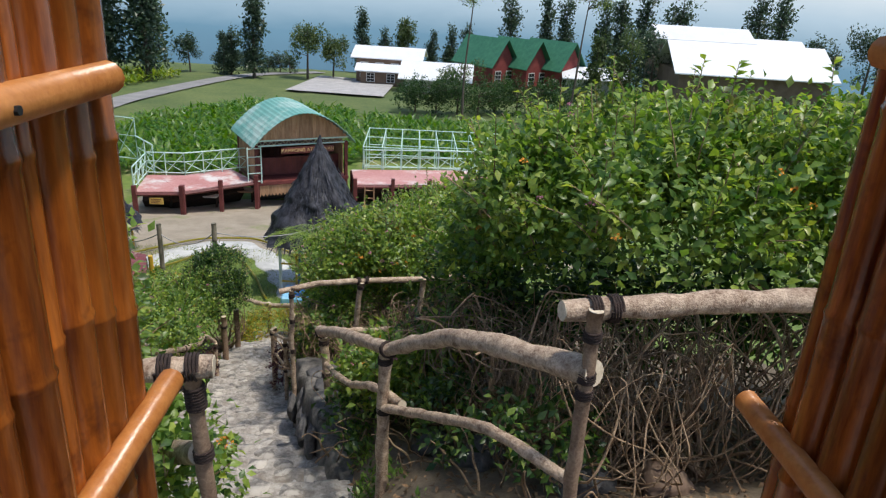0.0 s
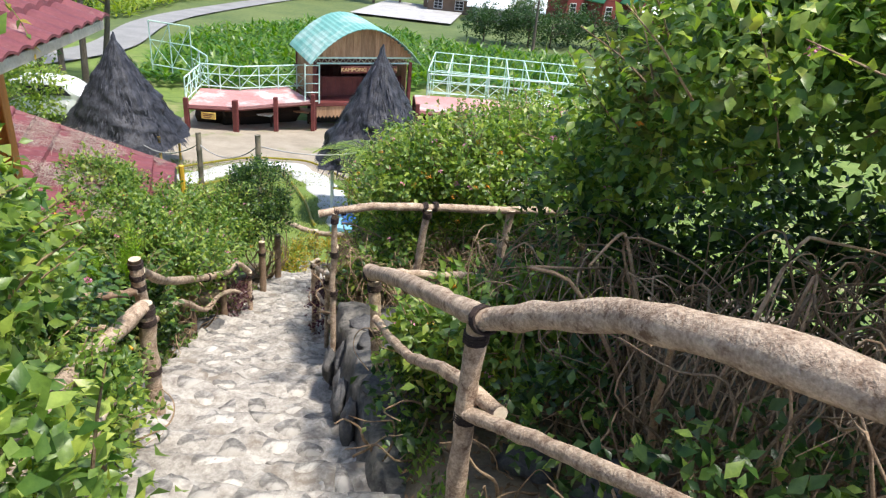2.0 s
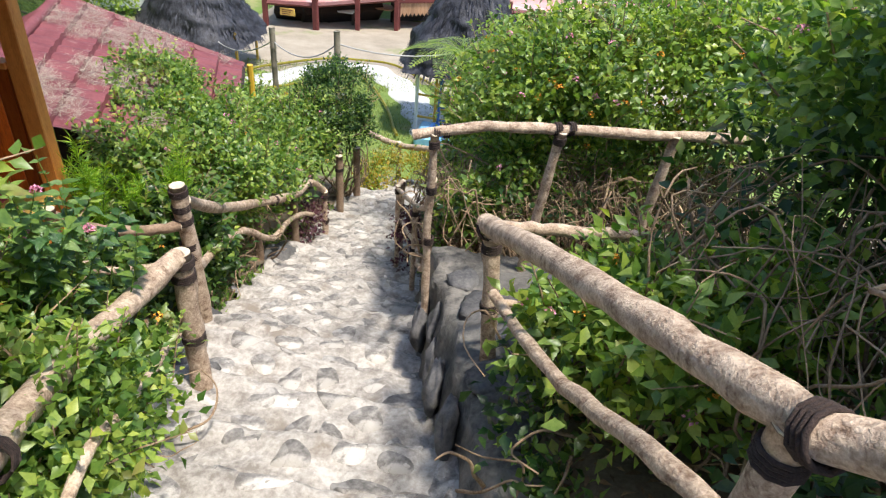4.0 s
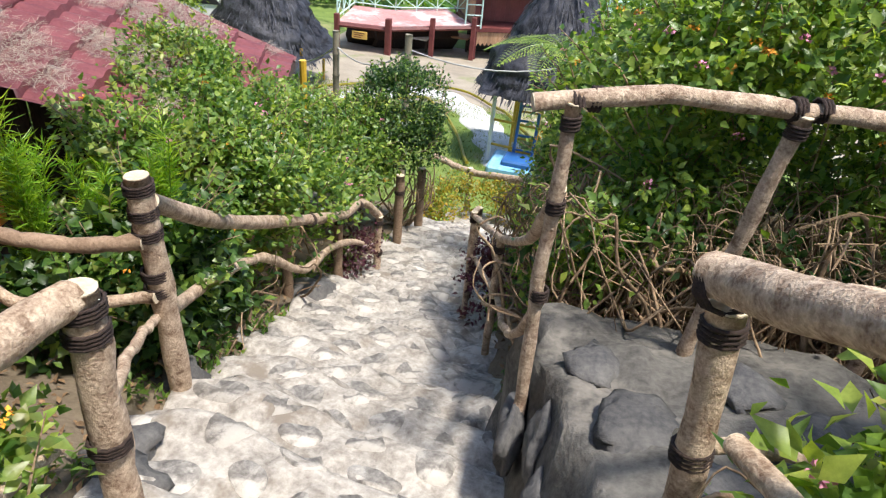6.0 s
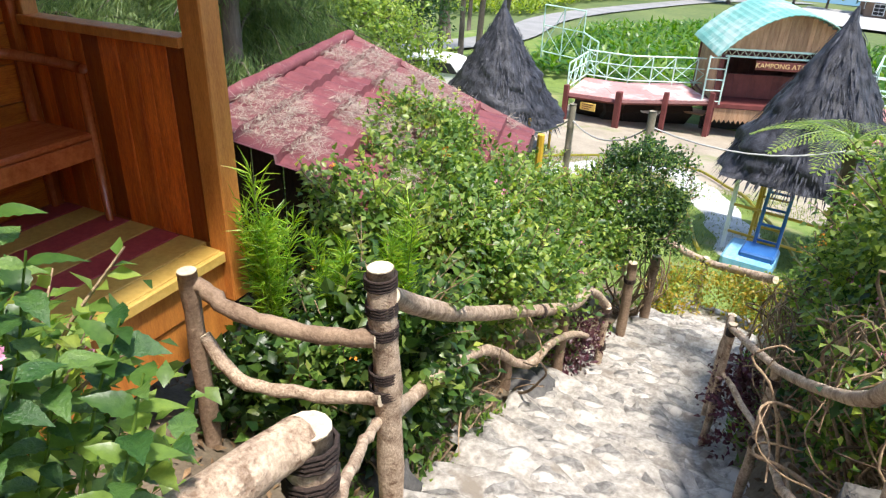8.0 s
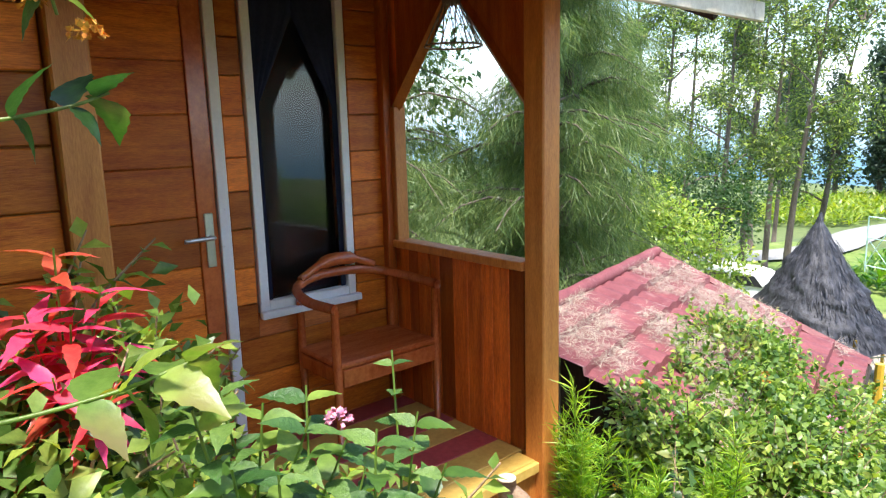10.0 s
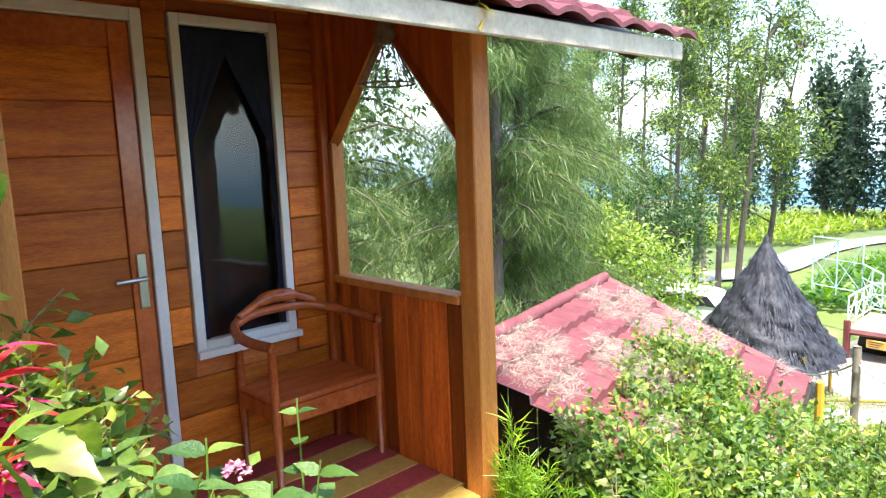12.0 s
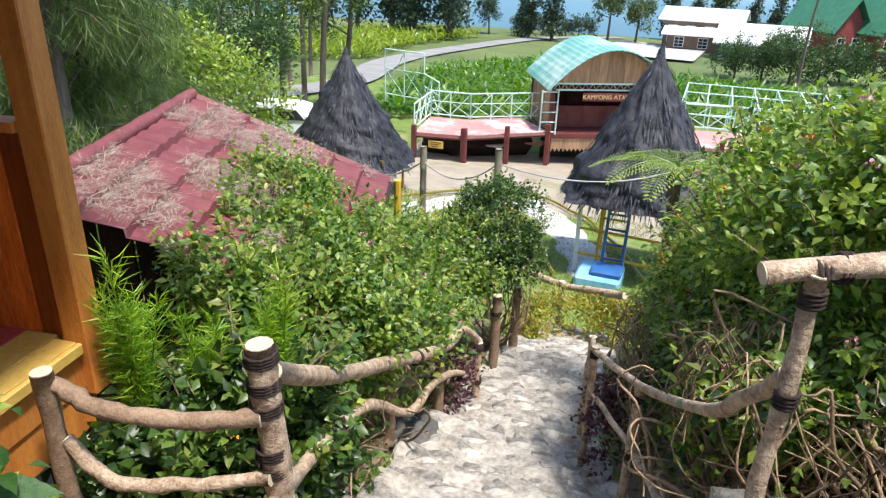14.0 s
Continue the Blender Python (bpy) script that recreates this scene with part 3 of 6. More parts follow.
# solid box behind the pane, its black colour stands in for the unlit room
black_room = single("room_dark", box(-2.6, -1.12, -1.5, 0.05, DK, 0.8), "black", "plain black box standing for the unlit cottage interior behind glass", "interior", "structure", m=HOUSE)

# partition with an arched lookout
part_wall = thing("wall_partition", "porch end wall of upright boards with a pointed opening", "wall", HOUSE, kind="structure")
vboards(0.012, -0.93, 0.02, DK, -0.755, part_wall)


def gable(x0, x1, fa, fb):
    bm = bmesh.new()
    n = 8
    for k in range(n):
        a, b = x0 + (x1 - x0) * k / n, x0 + (x1 - x0) * (k + 1) / n
        vs = [bm.verts.new(p) for p in ((a, 0, fa(a)), (b, 0, fa(b)), (b, 0, fb(b)), (a, 0, fb(a)))]
        ws = [bm.verts.new((v.co.x, 0.025, v.co.z)) for v in vs]
        bm.faces.new(vs)
        bm.faces.new(ws[::-1])
        for i in range(4):
            bm.faces.new((vs[i], ws[i], ws[(i + 1) % 4], vs[(i + 1) % 4]))
    return bm


def arch(x):
    return -0.06 + 0.52 * (1 - abs(x + 0.43) / 0.44) if abs(x + 0.43) < 0.44 else -0.06


part("gable_board", gable(-0.87, 0.01, arch, lambda x: 0.72), "wood_v", part_wall)
part("gable_board", box(-0.95, -0.87, 0.0, 0.025, DK, 0.75), "wood_v", part_wall)
part("gable_board", box(0.008, 0.022, 0.0, 0.025, -0.76, 0.5), "wood_v", part_wall)
of = bmesh.new()
box(-0.915, -0.868, -0.03, 0.045, -0.76, -0.05, 0.004, of)
part("opening_frame", of, "wood_light", part_wall)
part("window_sill", box(-0.90, 0.02, -0.045, 0.05, -0.775, -0.735, 0.004), "wood_light", part_wall)
for a, b in (((-0.90, -0.06), (-0.43, 0.47)),):
    bm = tube([(a[0], 0.008, a[1]), (b[0], 0.008, b[1])], 0.032, 4)
    part("opening_frame", bm, "wood_light", part_wall)
bm = tube([(0.02, 0.008, -0.06), (-0.43, 0.008, 0.47)], 0.03, 4)
part("opening_frame", bm, "wood_v", part_wall)

# porch deck of painted planks
deck = thing("deck", "porch floor of red and yellow painted planks", "floor", HOUSE, kind="structure")
x, k = -0.95, 0
while x < -0.03:
    w = min(0.155, -0.02 - x)
    part("plank", box(x + 0.002, x + w - 0.002, -1.75, -0.002, DK - 0.035, DK, 0.003), ("deck_red", "deck_yellow")[k % 2], deck)
    x, k = x + w, k + 1
part("plank", box(-0.018, 0.085, -1.85, -0.032, DK - 0.035, DK + 0.001, 0.004), "deck_yellow", deck)
part("edge_board", box(0.087, 0.112, -1.85, -0.032, DK - 0.05, DK - 0.002, 0.004), "deck_yellow", deck)
part("skirt_board", box(0.05, 0.085, -1.85, 0.0, DK - 0.22, DK - 0.052, 0.005), "wood_light", deck)
part("skirt_board", box(0.04, 0.075, -1.85, 0.0, DK - 0.42, DK - 0.222, 0.005), "wood_light", deck)
part("skirt_board", box(-0.95, 0.02, 0.03, 0.06, DK - 0.22, DK - 0.0, 0.005), "wood_light", deck)
part("skirt_board", box(-0.95, 0.05, 0.025, 0.055, DK - 0.42, DK - 0.222, 0.005), "wood_light", deck)
for px, py in ((-0.04, -0.07), (-0.04, -1.7), (-0.9, -0.05)):
    part("stilt", box(px - 0.06, px + 0.06, py - 0.06, py + 0.06, -3.3, DK - 0.4, 0.006), "dark_wood", deck)

# roof over the porch
roof = thing("roof", "red metal tile roof with a weathered white fascia board", "roof", HOUSE, kind="structure")
EU, EZ, EV = 0.65, 0.228, 0.72
part("fascia", box(EU - 0.022, EU, -5.0, EV, EZ, EZ + 0.075, 0.004), "cream_paint", roof)
bm = bmesh.new()
cols = []
for j in range(241):
    v = -5.05 + j * (EV + 0.06 + 5.05) / 240
    col = []
    for i in range(9):
        for top in (0, 1):
            u = EU + 0.03 - (i + top * 0.97) * 0.30
            z = EZ + 0.042 + (i + top * 0.97) * 0.30 * 0.42 + 0.028 * abs(math.sin(v * math.pi / 0.2)) + 0.035 * (1 - top)
            col.append(bm.verts.new((u, v, z)))
    cols.append(col)
for c0, c1 in zip(cols, cols[1:]):
    for i in range(17):
        bm.faces.new((c0[i], c0[i + 1], c1[i + 1], c1[i]))
ext = bmesh.ops.extrude_face_region(bm, geom=list(bm.faces))
bmesh.ops.translate(bm, verts=[v for v in ext["geom"] if isinstance(v, bmesh.types.BMVert)], vec=(0, 0, 0.02))
part("tile_sheet", bm, "tile_red", roof)
bm = bmesh.new()
vs = [bm.verts.new(p) for p in ((EU - 0.03, -5, EZ + 0.06), (EU - 0.03, EV, EZ + 0.06), (-1.75, EV, EZ + 0.06 + 2.47 * 0.42), (-1.75, -5, EZ + 0.06 + 2.47 * 0.42))]
bm.faces.new(vs)
part("soffit", bm, "wood_v", roof)
part("rafter", tube([(EU - 0.1, EV - 0.2, EZ + 0.03), (-1.7, EV - 0.2, EZ + 0.03 + 2.4 * 0.42)], 0.03, 4), "dark_wood", roof)

# fish trap under the porch roof
trap = thing("fish_trap", "conical woven bamboo fish trap hanging under the roof", "basket", HOUSE @ pose(-0.40, -0.03, 0.42))
bm = bmesh.new()
for k in range(14):
    a = 2 * math.pi * k / 14
    for tw in (1, -1):
        tube([(0.035 * math.cos(a), 0.035 * math.sin(a), 0.02), (0.04 * math.cos(a + tw * 0.2), 0.04 * math.sin(a + tw * 0.2), -0.03),
              (0.13 * math.cos(a + tw * 0.7), 0.13 * math.sin(a + tw * 0.7), -0.22)], 0.0028, 4, 0, bm, False)
part("weave", bm, "trap", trap)
part("hoop", tube([(0.13 * math.cos(t / 16 * 6.2832), 0.13 * math.sin(t / 16 * 6.2832), -0.22) for t in range(17)], 0.005, 5), "trap", trap)
part("collar", tube([(0, 0, -0.04), (0, 0, 0.0), (0, 0, 0.06)], [0.045, 0.05, 0.035], 12, 0.05), "trap", trap)

# bench with a bowed back
bench = thing("bench", "polished mahogany armchair bench with a curved back rail", "bench", HOUSE @ pose(0, 0, DK))
seat = box(-0.93, -0.55, -0.62, -0.05, 0.395, 0.425, 0.01)
part("seat", seat, "mahogany", bench)
part("apron", box(-0.572, -0.552, -0.60, -0.06, 0.31, 0.393, 0.004), "mahogany", bench)
part("apron", box(-0.91, -0.572, -0.615, -0.597, 0.32, 0.393, 0.004), "mahogany", bench)
for px, py in ((-0.565, -0.045), (-0.545, -0.635), (-0.915, -0.06), (-0.92, -0.60)):
    part("leg", tube([(px, py, 0), (px, py, 0.4), (px, py, 0.69)], [0.016, 0.022, 0.018], 8), "mahogany", bench, smooth=True)
part("arm_rail", tube(curve([(-0.53, -0.64, 0.69), (-0.72, -0.67, 0.70), (-0.88, -0.63, 0.73), (-0.925, -0.5, 0.76), (-0.925, -0.3, 0.76), (-0.91, -0.12, 0.73), (-0.75, -0.05, 0.71), (-0.54, -0.045, 0.70)], 35), 0.024, 8), "mahogany", bench, smooth=True)
part("back_rail", tube(curve([(-0.90, -0.60, 0.76), (-0.925, -0.45, 0.82), (-0.925, -0.30, 0.82), (-0.92, -0.16, 0.77)], 12), [0.02] * 4 + [0.034] * 5 + [0.02] * 4, 8), "mahogany", bench, smooth=True)


# ---- shed with the red tile roof ----
sa = Vector((-6.05, 10.25, -1.52))
along = Vector((-0.9, 2.2, 0)).normalized()
down = Vector((0.925, 0.38, 0)).normalized()
shed = thing("shed", "dark board shed under a red metal tile roof", "shed", kind="structure")


def roof_pt(a, d, h=0.0):
    return sa + along * a + down * d + Vector((0, 0, -0.43 * d + h))


bm = bmesh.new()
na, nd = 112, 6
LEN = 3.0
grid = []
for i in range(na + 1):
    a = -LEN + (LEN + 0.05) * i / na
    row = []
    for j in range(nd + 1):
        for half in (0, 1):
            d = 1.95 * (j + half * 0.97) / (nd + 1)
            h = 0.022 * abs(math.sin(a * math.pi / 0.21)) + (0.0 if half == 0 else 0.055)
            row.append(bm.verts.new(roof_pt(a, d, h)))
    grid.append(row)
for r0, r1 in zip(grid, grid[1:]):
    for j in range(len(r0) - 1):
        bm.faces.new((r0[j], r0[j + 1], r1[j + 1], r1[j]))
part("roof_sheet", bm, "tile_red", shed, "faded red stepped metal tiles")
bm = bmesh.new()
vs = [bm.verts.new(p) for p in (roof_pt(-LEN, 0), roof_pt(0.05, 0), roof_pt(0.05, 0) - down * 1.8 + Vector((0, 0, -0.9)), roof_pt(-LEN, 0) - down * 1.8 + Vector((0, 0, -0.9)))]
bm.faces.new(vs)
part("roof_sheet", bm, "tile_red", shed)
part("ridge_cap", tube([roof_pt(-LEN + 0.01 - 0.0 + k * (LEN + 0.06) / 12, 0, 0.03) for k in range(13)], [0.062 if k % 2 else 0.054 for k in range(13)], 10), "tile_red", shed, smooth=True)
part("verge_trim", tube([roof_pt(0.05, 0, 0.02), roof_pt(0.05, 1.95, 0.02)], 0.04, 4), "tile_red", shed)
part("gutter", tube([roof_pt(-LEN, 1.93, -0.03), roof_pt(0.05, 1.93, -0.03)], 0.035, 6), "dark_wood", shed)
for k in range(16):
    d = -1.6 + k * 0.22
    p = sa + along * (-LEN + 0.25) + down * d
    top = sa.z - 0.43 * abs(d) - 0.04
    bm = box(-0.10, 0.10, -0.015, 0.015, land(p.x, p.y) - 0.2 - p.z, top - p.z, 0.003)
    ob = part("board", bm, "dark_wood", shed)
    ob.matrix_basis = Matrix.Translation(p) @ pose(0, 0, 0, 0, 0, math.degrees(math.atan2(down.y, down.x)))
for k in range(14):
    p = sa + along * (-LEN + 0.25 + k * 0.21) + down * 1.6
    bm = box(-0.015, 0.015, -0.095, 0.095, land(p.x, p.y) - 0.4 - p.z, -0.43 * 1.6 - 0.05, 0.003)
    ob = part("board", bm, "dark_wood", shed)
    ob.matrix_basis = Matrix.Translation(p) @ pose(0, 0, 0, 0, 0, math.degrees(math.atan2(down.y, down.x)))
for a in (0.0,):
    p = roof_pt(0.14, 2.02)
    part("post", tube([(p.x, p.y, land(p.x, p.y) - 0.1), (p.x, p.y, p.z + 0.03)], 0.04, 8), "yellow", shed, "yellow painted post")


def straw(n):
    d = rng.uniform(0.05, 1.93, n)
    a = -LEN + rng.uniform(0.1, LEN, n)
    keep = np.array([noise.noise(Vector((p * 1.1, q * 1.4, 5.2))) + 0.5 * noise.noise(Vector((p * 3.1, q * 3.7, 2.2))) + 0.16 * (1 if 0.25 < q < 1.8 else -0.6) > 0.14 for p, q in zip(a, d)])
    a, d = a[keep], d[keep]
    P = np.array([roof_pt(p, q, 0.05 + random.uniform(0, 0.04)) for p, q in zip(a, d)])
    A = unit(len(P))
    A[:, 2] = A[:, 2] * 0.25
    N = np.tile(np.array([0.2, 0.1, 1.0]), (len(P), 1))
    return leaf_mesh("straw", P, A, N, rng.uniform(0.05, 0.15, len(P)), 0.0032, ["dry_grass"], 0.0, 0.05)


tagged(new("straw", straw(24000)), "dry creeper and straw lying on the shed roof", "straw", kind="stuff")


# ---- rustic log fences ----
def lash(p, d, r, parent, turns=4):
    """Dark cord wound round a limb at p, whose axis is d."""
    d = Vector(d).normalized()
    a = d.cross(Vector((0.3, 0.2, 1)) if abs(d.z) < 0.9 else Vector((1, 0, 0))).normalized()
    b = d.cross(a)
    pts = []
    for k in range(turns * 10 + 1):
        t = k / 10 * 2 * math.pi
        pts.append(Vector(p) + d * (k / (turns * 10) - 0.5) * turns * 0.0125 + (a * math.cos(t) + b * math.sin(t)) * (r + 0.003))
    part("lashing", tube(pts, 0.0062, 5), "rope", parent, "dark cord lashing", True)


def log(points, r0, r1, parent, name="rail", mat="log", n=18, jit=0.006):
    P = curve(points, n, jit)
    m = len(P) - 1
    rr = [(r0 + (r1 - r0) * i / m) * (1 + 0.07 * math.sin(i * 1.7 + r0 * 99)) for i in range(m + 1)]
    ob = part(name, tube(P, rr, 12, 0.035), mat, parent, smooth=True)
    for e, q in ((0, 1), (m, m - 1)):
        d = (P[e] - P[q]).normalized()
        part("cut_end", tube([P[e] + d * 0.0005, P[e] + d * 0.004], rr[e] * 0.97, 12), "cut", ob, "pale sawn end")
    return ob


def post(x, y, ztop, r, parent, lean=(0, 0), zbase=None, mat="log", ties=()):
    zb = land(x, y) - 0.15 if zbase is None else zbase
    top, base = Vector((x, y, ztop)), Vector((x + lean[0], y + lean[1], zb))
    log([base, base.lerp(top, 0.5) + Vector((random.uniform(-0.012, 0.012), random.uniform(-0.012, 0.012), 0)), top], r * 1.08, r, parent, "post", mat, 14, 0.004)
    for z in ties:
        f = (z - zb) / (ztop - zb)
        lash(base.lerp(top, f), top - base, r * 1.04, parent)


fence_r = thing("log_fence", "rustic fence of crooked pale logs tied with dark cord", "fence")
# upper run at the right of the steps
post(0.93, 2.62, 0.955, 0.032, fence_r, ties=(0.84, 0.64, 0.56), mat="log_dark")
log([(0.80, 2.66, 0.93), (1.5, 2.75, 0.95), (2.4, 2.8, 0.98)], 0.048, 0.055, fence_r)
lash((0.93, 2.67, 0.935), (1, 0.1, 0), 0.055, fence_r)
lash((1.02, 2.68, 0.94), (1, 0.1, 0), 0.055, fence_r)
log([(0.96, 2.62, 0.66), (0.55, 3.2, 0.48), (0.35, 3.55, 0.30), (0.05, 3.98, -0.02)], 0.062, 0.045, fence_r)
log([(0.05, 3.98, -0.02), (-0.25, 4.7, -0.32), (-0.64, 5.84, -0.88)], 0.045, 0.048, fence_r)
lash((0.05, 3.98, -0.02), (-0.4, 1, -0.5), 0.05, fence_r)
post(0.03, 4.02, -0.05, 0.042, fence_r, ties=(-0.12, -0.5))
log([(0.95, 2.66, 0.05), (0.6, 3.1, 0.02), (0.3, 3.6, -0.25), (0.03, 4.0, -0.47)], 0.032, 0.03, fence_r)
log([(0.15, 3.9, -0.38), (-0.05, 4.25, -0.47), (-0.3, 4.9, -0.85), (-0.55, 5.6, -1.1)], 0.034, 0.024, fence_r)
post(-0.60, 5.80, -0.93, 0.040, fence_r, lean=(0.10, -0.05), ties=(-0.98, -1.32))
log([(-0.60, 5.82, -1.32), (-0.3, 5.9, -1.36), (0.3, 6.0, -1.35)], 0.02, 0.02, fence_r, mat="log")
lash((-0.62, 5.81, -0.89), (-0.35, 1, -0.5), 0.05, fence_r)
log([(-0.58, 5.86, -0.90), (-0.1, 6.05, -0.97), (0.7, 6.2, -1.02)], 0.03, 0.03, fence_r)

fence_m = thing("log_fence", "log fence rail on leaning posts above the rock ledge", "fence")
log([(-1.15, 6.58, -0.84), (-0.75, 6.72, -0.79), (-0.33, 6.88, -0.82), (0.3, 7.1, -0.86), (0.9, 7.3, -0.9)], 0.03, 0.034, fence_m)
post(-1.03, 6.60, -0.83, 0.024, fence_m, lean=(0.01, -0.03), zbase=-2.1, ties=(-0.89, -1.18, -1.53))
post(-0.33, 6.86, -0.83, 0.029, fence_m, lean=(-0.13, 0.05), ties=(-0.88,))
post(0.35, 7.1, -0.86, 0.032, fence_m, lean=(-0.1, 0.05))
for q in ((-1.03, 6.62, -0.835), (-0.36, 6.87, -0.815), (-0.28, 6.9, -0.815), (-0.97, 6.65, -0.82)):
    lash(q, (1, 0.37, 0), 0.034, fence_m, 3)
fence_b = thing("log_fence", "low crooked log fence under the hedge by the lower steps", "fence")
log([(-1.03, 6.63, -1.13), (-1.15, 7.2, -1.67), (-1.42, 8.2, -2.27), (-1.76, 9.0, -2.6), (-1.85, 9.6, -2.85)], 0.027, 0.02, fence_b)
log([(-1.02, 6.6, -1.55), (-1.12, 7.0, -2.05), (-1.25, 7.5, -2.4), (-1.40, 8.2, -2.72), (-1.74, 9.0, -2.95)], 0.022, 0.018, fence_b)
post(-1.42, 8.2, -2.28, 0.026, fence_b, ties=(-2.36, -2.75))
post(-1.76, 9.0, -2.57, 0.025, fence_b, ties=(-2.63,))
post(-1.86, 9.7, -2.9, 0.03, fence_b)

fence_l = thing("log_fence", "rustic log handrail with lower crooked rail along the steps", "fence")
post(-0.61, 2.26, 0.835, 0.03, fence_l, ties=(0.75, 0.70, 0.47), lean=(0.06, 0.05), mat="log_dark")
log([(-1.3, 2.1, 0.86), (-0.9, 2.2, 0.855), (-0.54, 2.28, 0.845)], 0.042, 0.042, fence_l)
lash((-0.61, 2.265, 0.847), (1, 0.15, 0), 0.046, fence_l)
lash((-0.70, 2.245, 0.85), (1, 0.15, 0), 0.046, fence_l)
log([(-0.62, 2.3, 0.45), (-1.15, 3.0, -0.1), (-1.52, 3.6, -0.52), (-1.98, 4.6, -0.98), (-2.12, 5.3, -1.2), (-2.15, 5.68, -1.26)], 0.05, 0.055, fence_l)
log([(-1.45, 3.4, -0.85), (-1.61, 4.0, -1.02), (-1.68, 4.35, -0.98), (-1.85, 4.75, -1.25), (-2.1, 5.5, -1.6)], 0.022, 0.018, fence_l)
post(-2.14, 5.70, -1.24, 0.055, fence_l, lean=(0.02, -0.06), zbase=-2.55, ties=(-1.30, -1.38, -1.78))
post(-1.66, 3.95, -0.68, 0.045, fence_l, ties=(-0.74,))
lash((-1.75, 4.1, -0.76), (-0.4, 1, -0.45), 0.058, fence_l)
post(-2.62, 6.53, -1.38, 0.052, fence_l, lean=(0.0, 0.06), zbase=-2.85, ties=(-1.43, -1.54, -1.64, -1.84, -1.92))
log([(-2.16, 5.72, -1.7), (-2.4, 6.1, -1.85), (-2.62, 6.5, -2.05)], 0.022, 0.02, fence_l)
log([(-2.60, 6.56, -1.50), (-2.74, 7.2, -1.95), (-2.86, 7.9, -2.35), (-2.85, 8.6, -2.68), (-2.90, 9.2, -2.95), (-2.97, 9.75, -3.12), (-2.94, 10.15, -3.46)], 0.042, 0.04, fence_l)
log([(-2.60, 6.56, -2.05), (-2.76, 7.2, -2.30), (-2.86, 7.8, -2.55), (-2.83, 8.3, -2.95), (-2.90, 8.9, -3.12), (-2.92, 9.5, -3.4), (-2.94, 10.05, -3.83)], 0.034, 0.026, fence_l)
post(-3.05, 8.45, -2.85, 0.04, fence_l, mat="log_dark")
post(-2.96, 9.2, -2.98, 0.04, fence_l, ties=(-3.03,), mat="log_dark")
post(-2.92, 10.1, -3.44, 0.035, fence_l, ties=(-3.5, -3.86))
post(-3.02, 11.0, -3.4, 0.05, fence_l, mat="log_dark", ties=(-3.6,))
post(-2.98, 11.7, -3.6, 0.05, fence_l, mat="log_dark")
for q in ((-2.85, 8.45, -2.62), (-2.95, 9.6, -3.08), (-2.93, 9.3, -3.0)):
    lash(q, (0, 1, -0.45), 0.044, fence_l, 3)
fence_d = thing("log_fence", "short bent branch rails between porch and path", "fence")
post(-3.34, 6.26, -1.52, 0.036, fence_d, ties=(), zbase=-2.75, mat="log_dark")
log([(-3.32, 6.28, -1.58), (-3.12, 6.3, -1.64), (-2.88, 6.4, -1.68), (-2.62, 6.50, -1.66)], 0.032, 0.034, fence_d, mat="log_dark")
log([(-3.32, 6.28, -1.82), (-3.15, 6.3, -1.97), (-2.9, 6.4, -1.98), (-2.6, 6.5, -1.93)], 0.028, 0.026, fence_d)
fence_e = thing("log_fence", "low round rail where the path ends at the lawn", "fence")
log([(-3.55, 14.35, -4.62), (-2.85, 13.9, -4.56), (-1.9, 13.2, -4.2)], 0.05, 0.055, fence_e)
post(-2.85, 13.9, -4.5, 0.045, fence_e, ties=(-4.55,))

# tall bamboo poles with slack ropes on the lawn
for x, y, zt in ((-5.12, 13.99, -2.78), (-3.78, 13.36, -2.5)):
    pl = thing("bamboo_pole", "tall weathered bamboo pole standing on the lawn", "pole", group="lawn poles")
    zb = land(x, y) - 0.2
    n = 8
    pts, rr = [], []
    for k in range(n):
        z = zb + (zt - zb) * k / n
        dz = (zt - zb) / n
        pts += [(x, y, z), (x, y, z + dz * 0.06), (x, y, z + dz * 0.94)]
        rr += [0.058, 0.05, 0.05]
    pts.append((x, y, zt))
    rr.append(0.05)
    part("culm", tube(pts, rr, 10), "bamboo_grey", pl, smooth=True)
rope = thing("rope", "slack grey rope strung between the lawn poles", "rope")
for a, b, s in (((-5.12, 13.99, -3.0), (-3.78, 13.36, -2.7), 0.25), ((-3.78, 13.36, -2.7), (-1.2, 16.0, -3.0), 0.3), ((-5.12, 13.99, -3.0), (-8.2, 18, -4.6), 0.2)):
    a, b = Vector(a), Vector(b)
    part("strand", tube([a.lerp(b, k / 10) - Vector((0, 0, s * 4 * (k / 10) * (1 - k / 10))) for k in range(11)], 0.012, 5), "concrete", rope)


# ---- bamboo gate at the top of the steps ----
def culm(p, z0, z1, r, parent, name="culm", mat="bamboo"):
    pts, rr, z = [], [], z0
    while z < z1:
        dz = random.uniform(0.26, 0.36)
        e = min(z + dz, z1)
        pts += [(p[0], p[1], z), (p[0], p[1], z + 0.006), (p[0], p[1], z + 0.014), (p[0], p[1], e - 0.008)]
        rr += [r * 1.07, r * 1.08, r, r]
        z = e
    part(name, tube(pts, rr, 12), mat, parent, smooth=True)


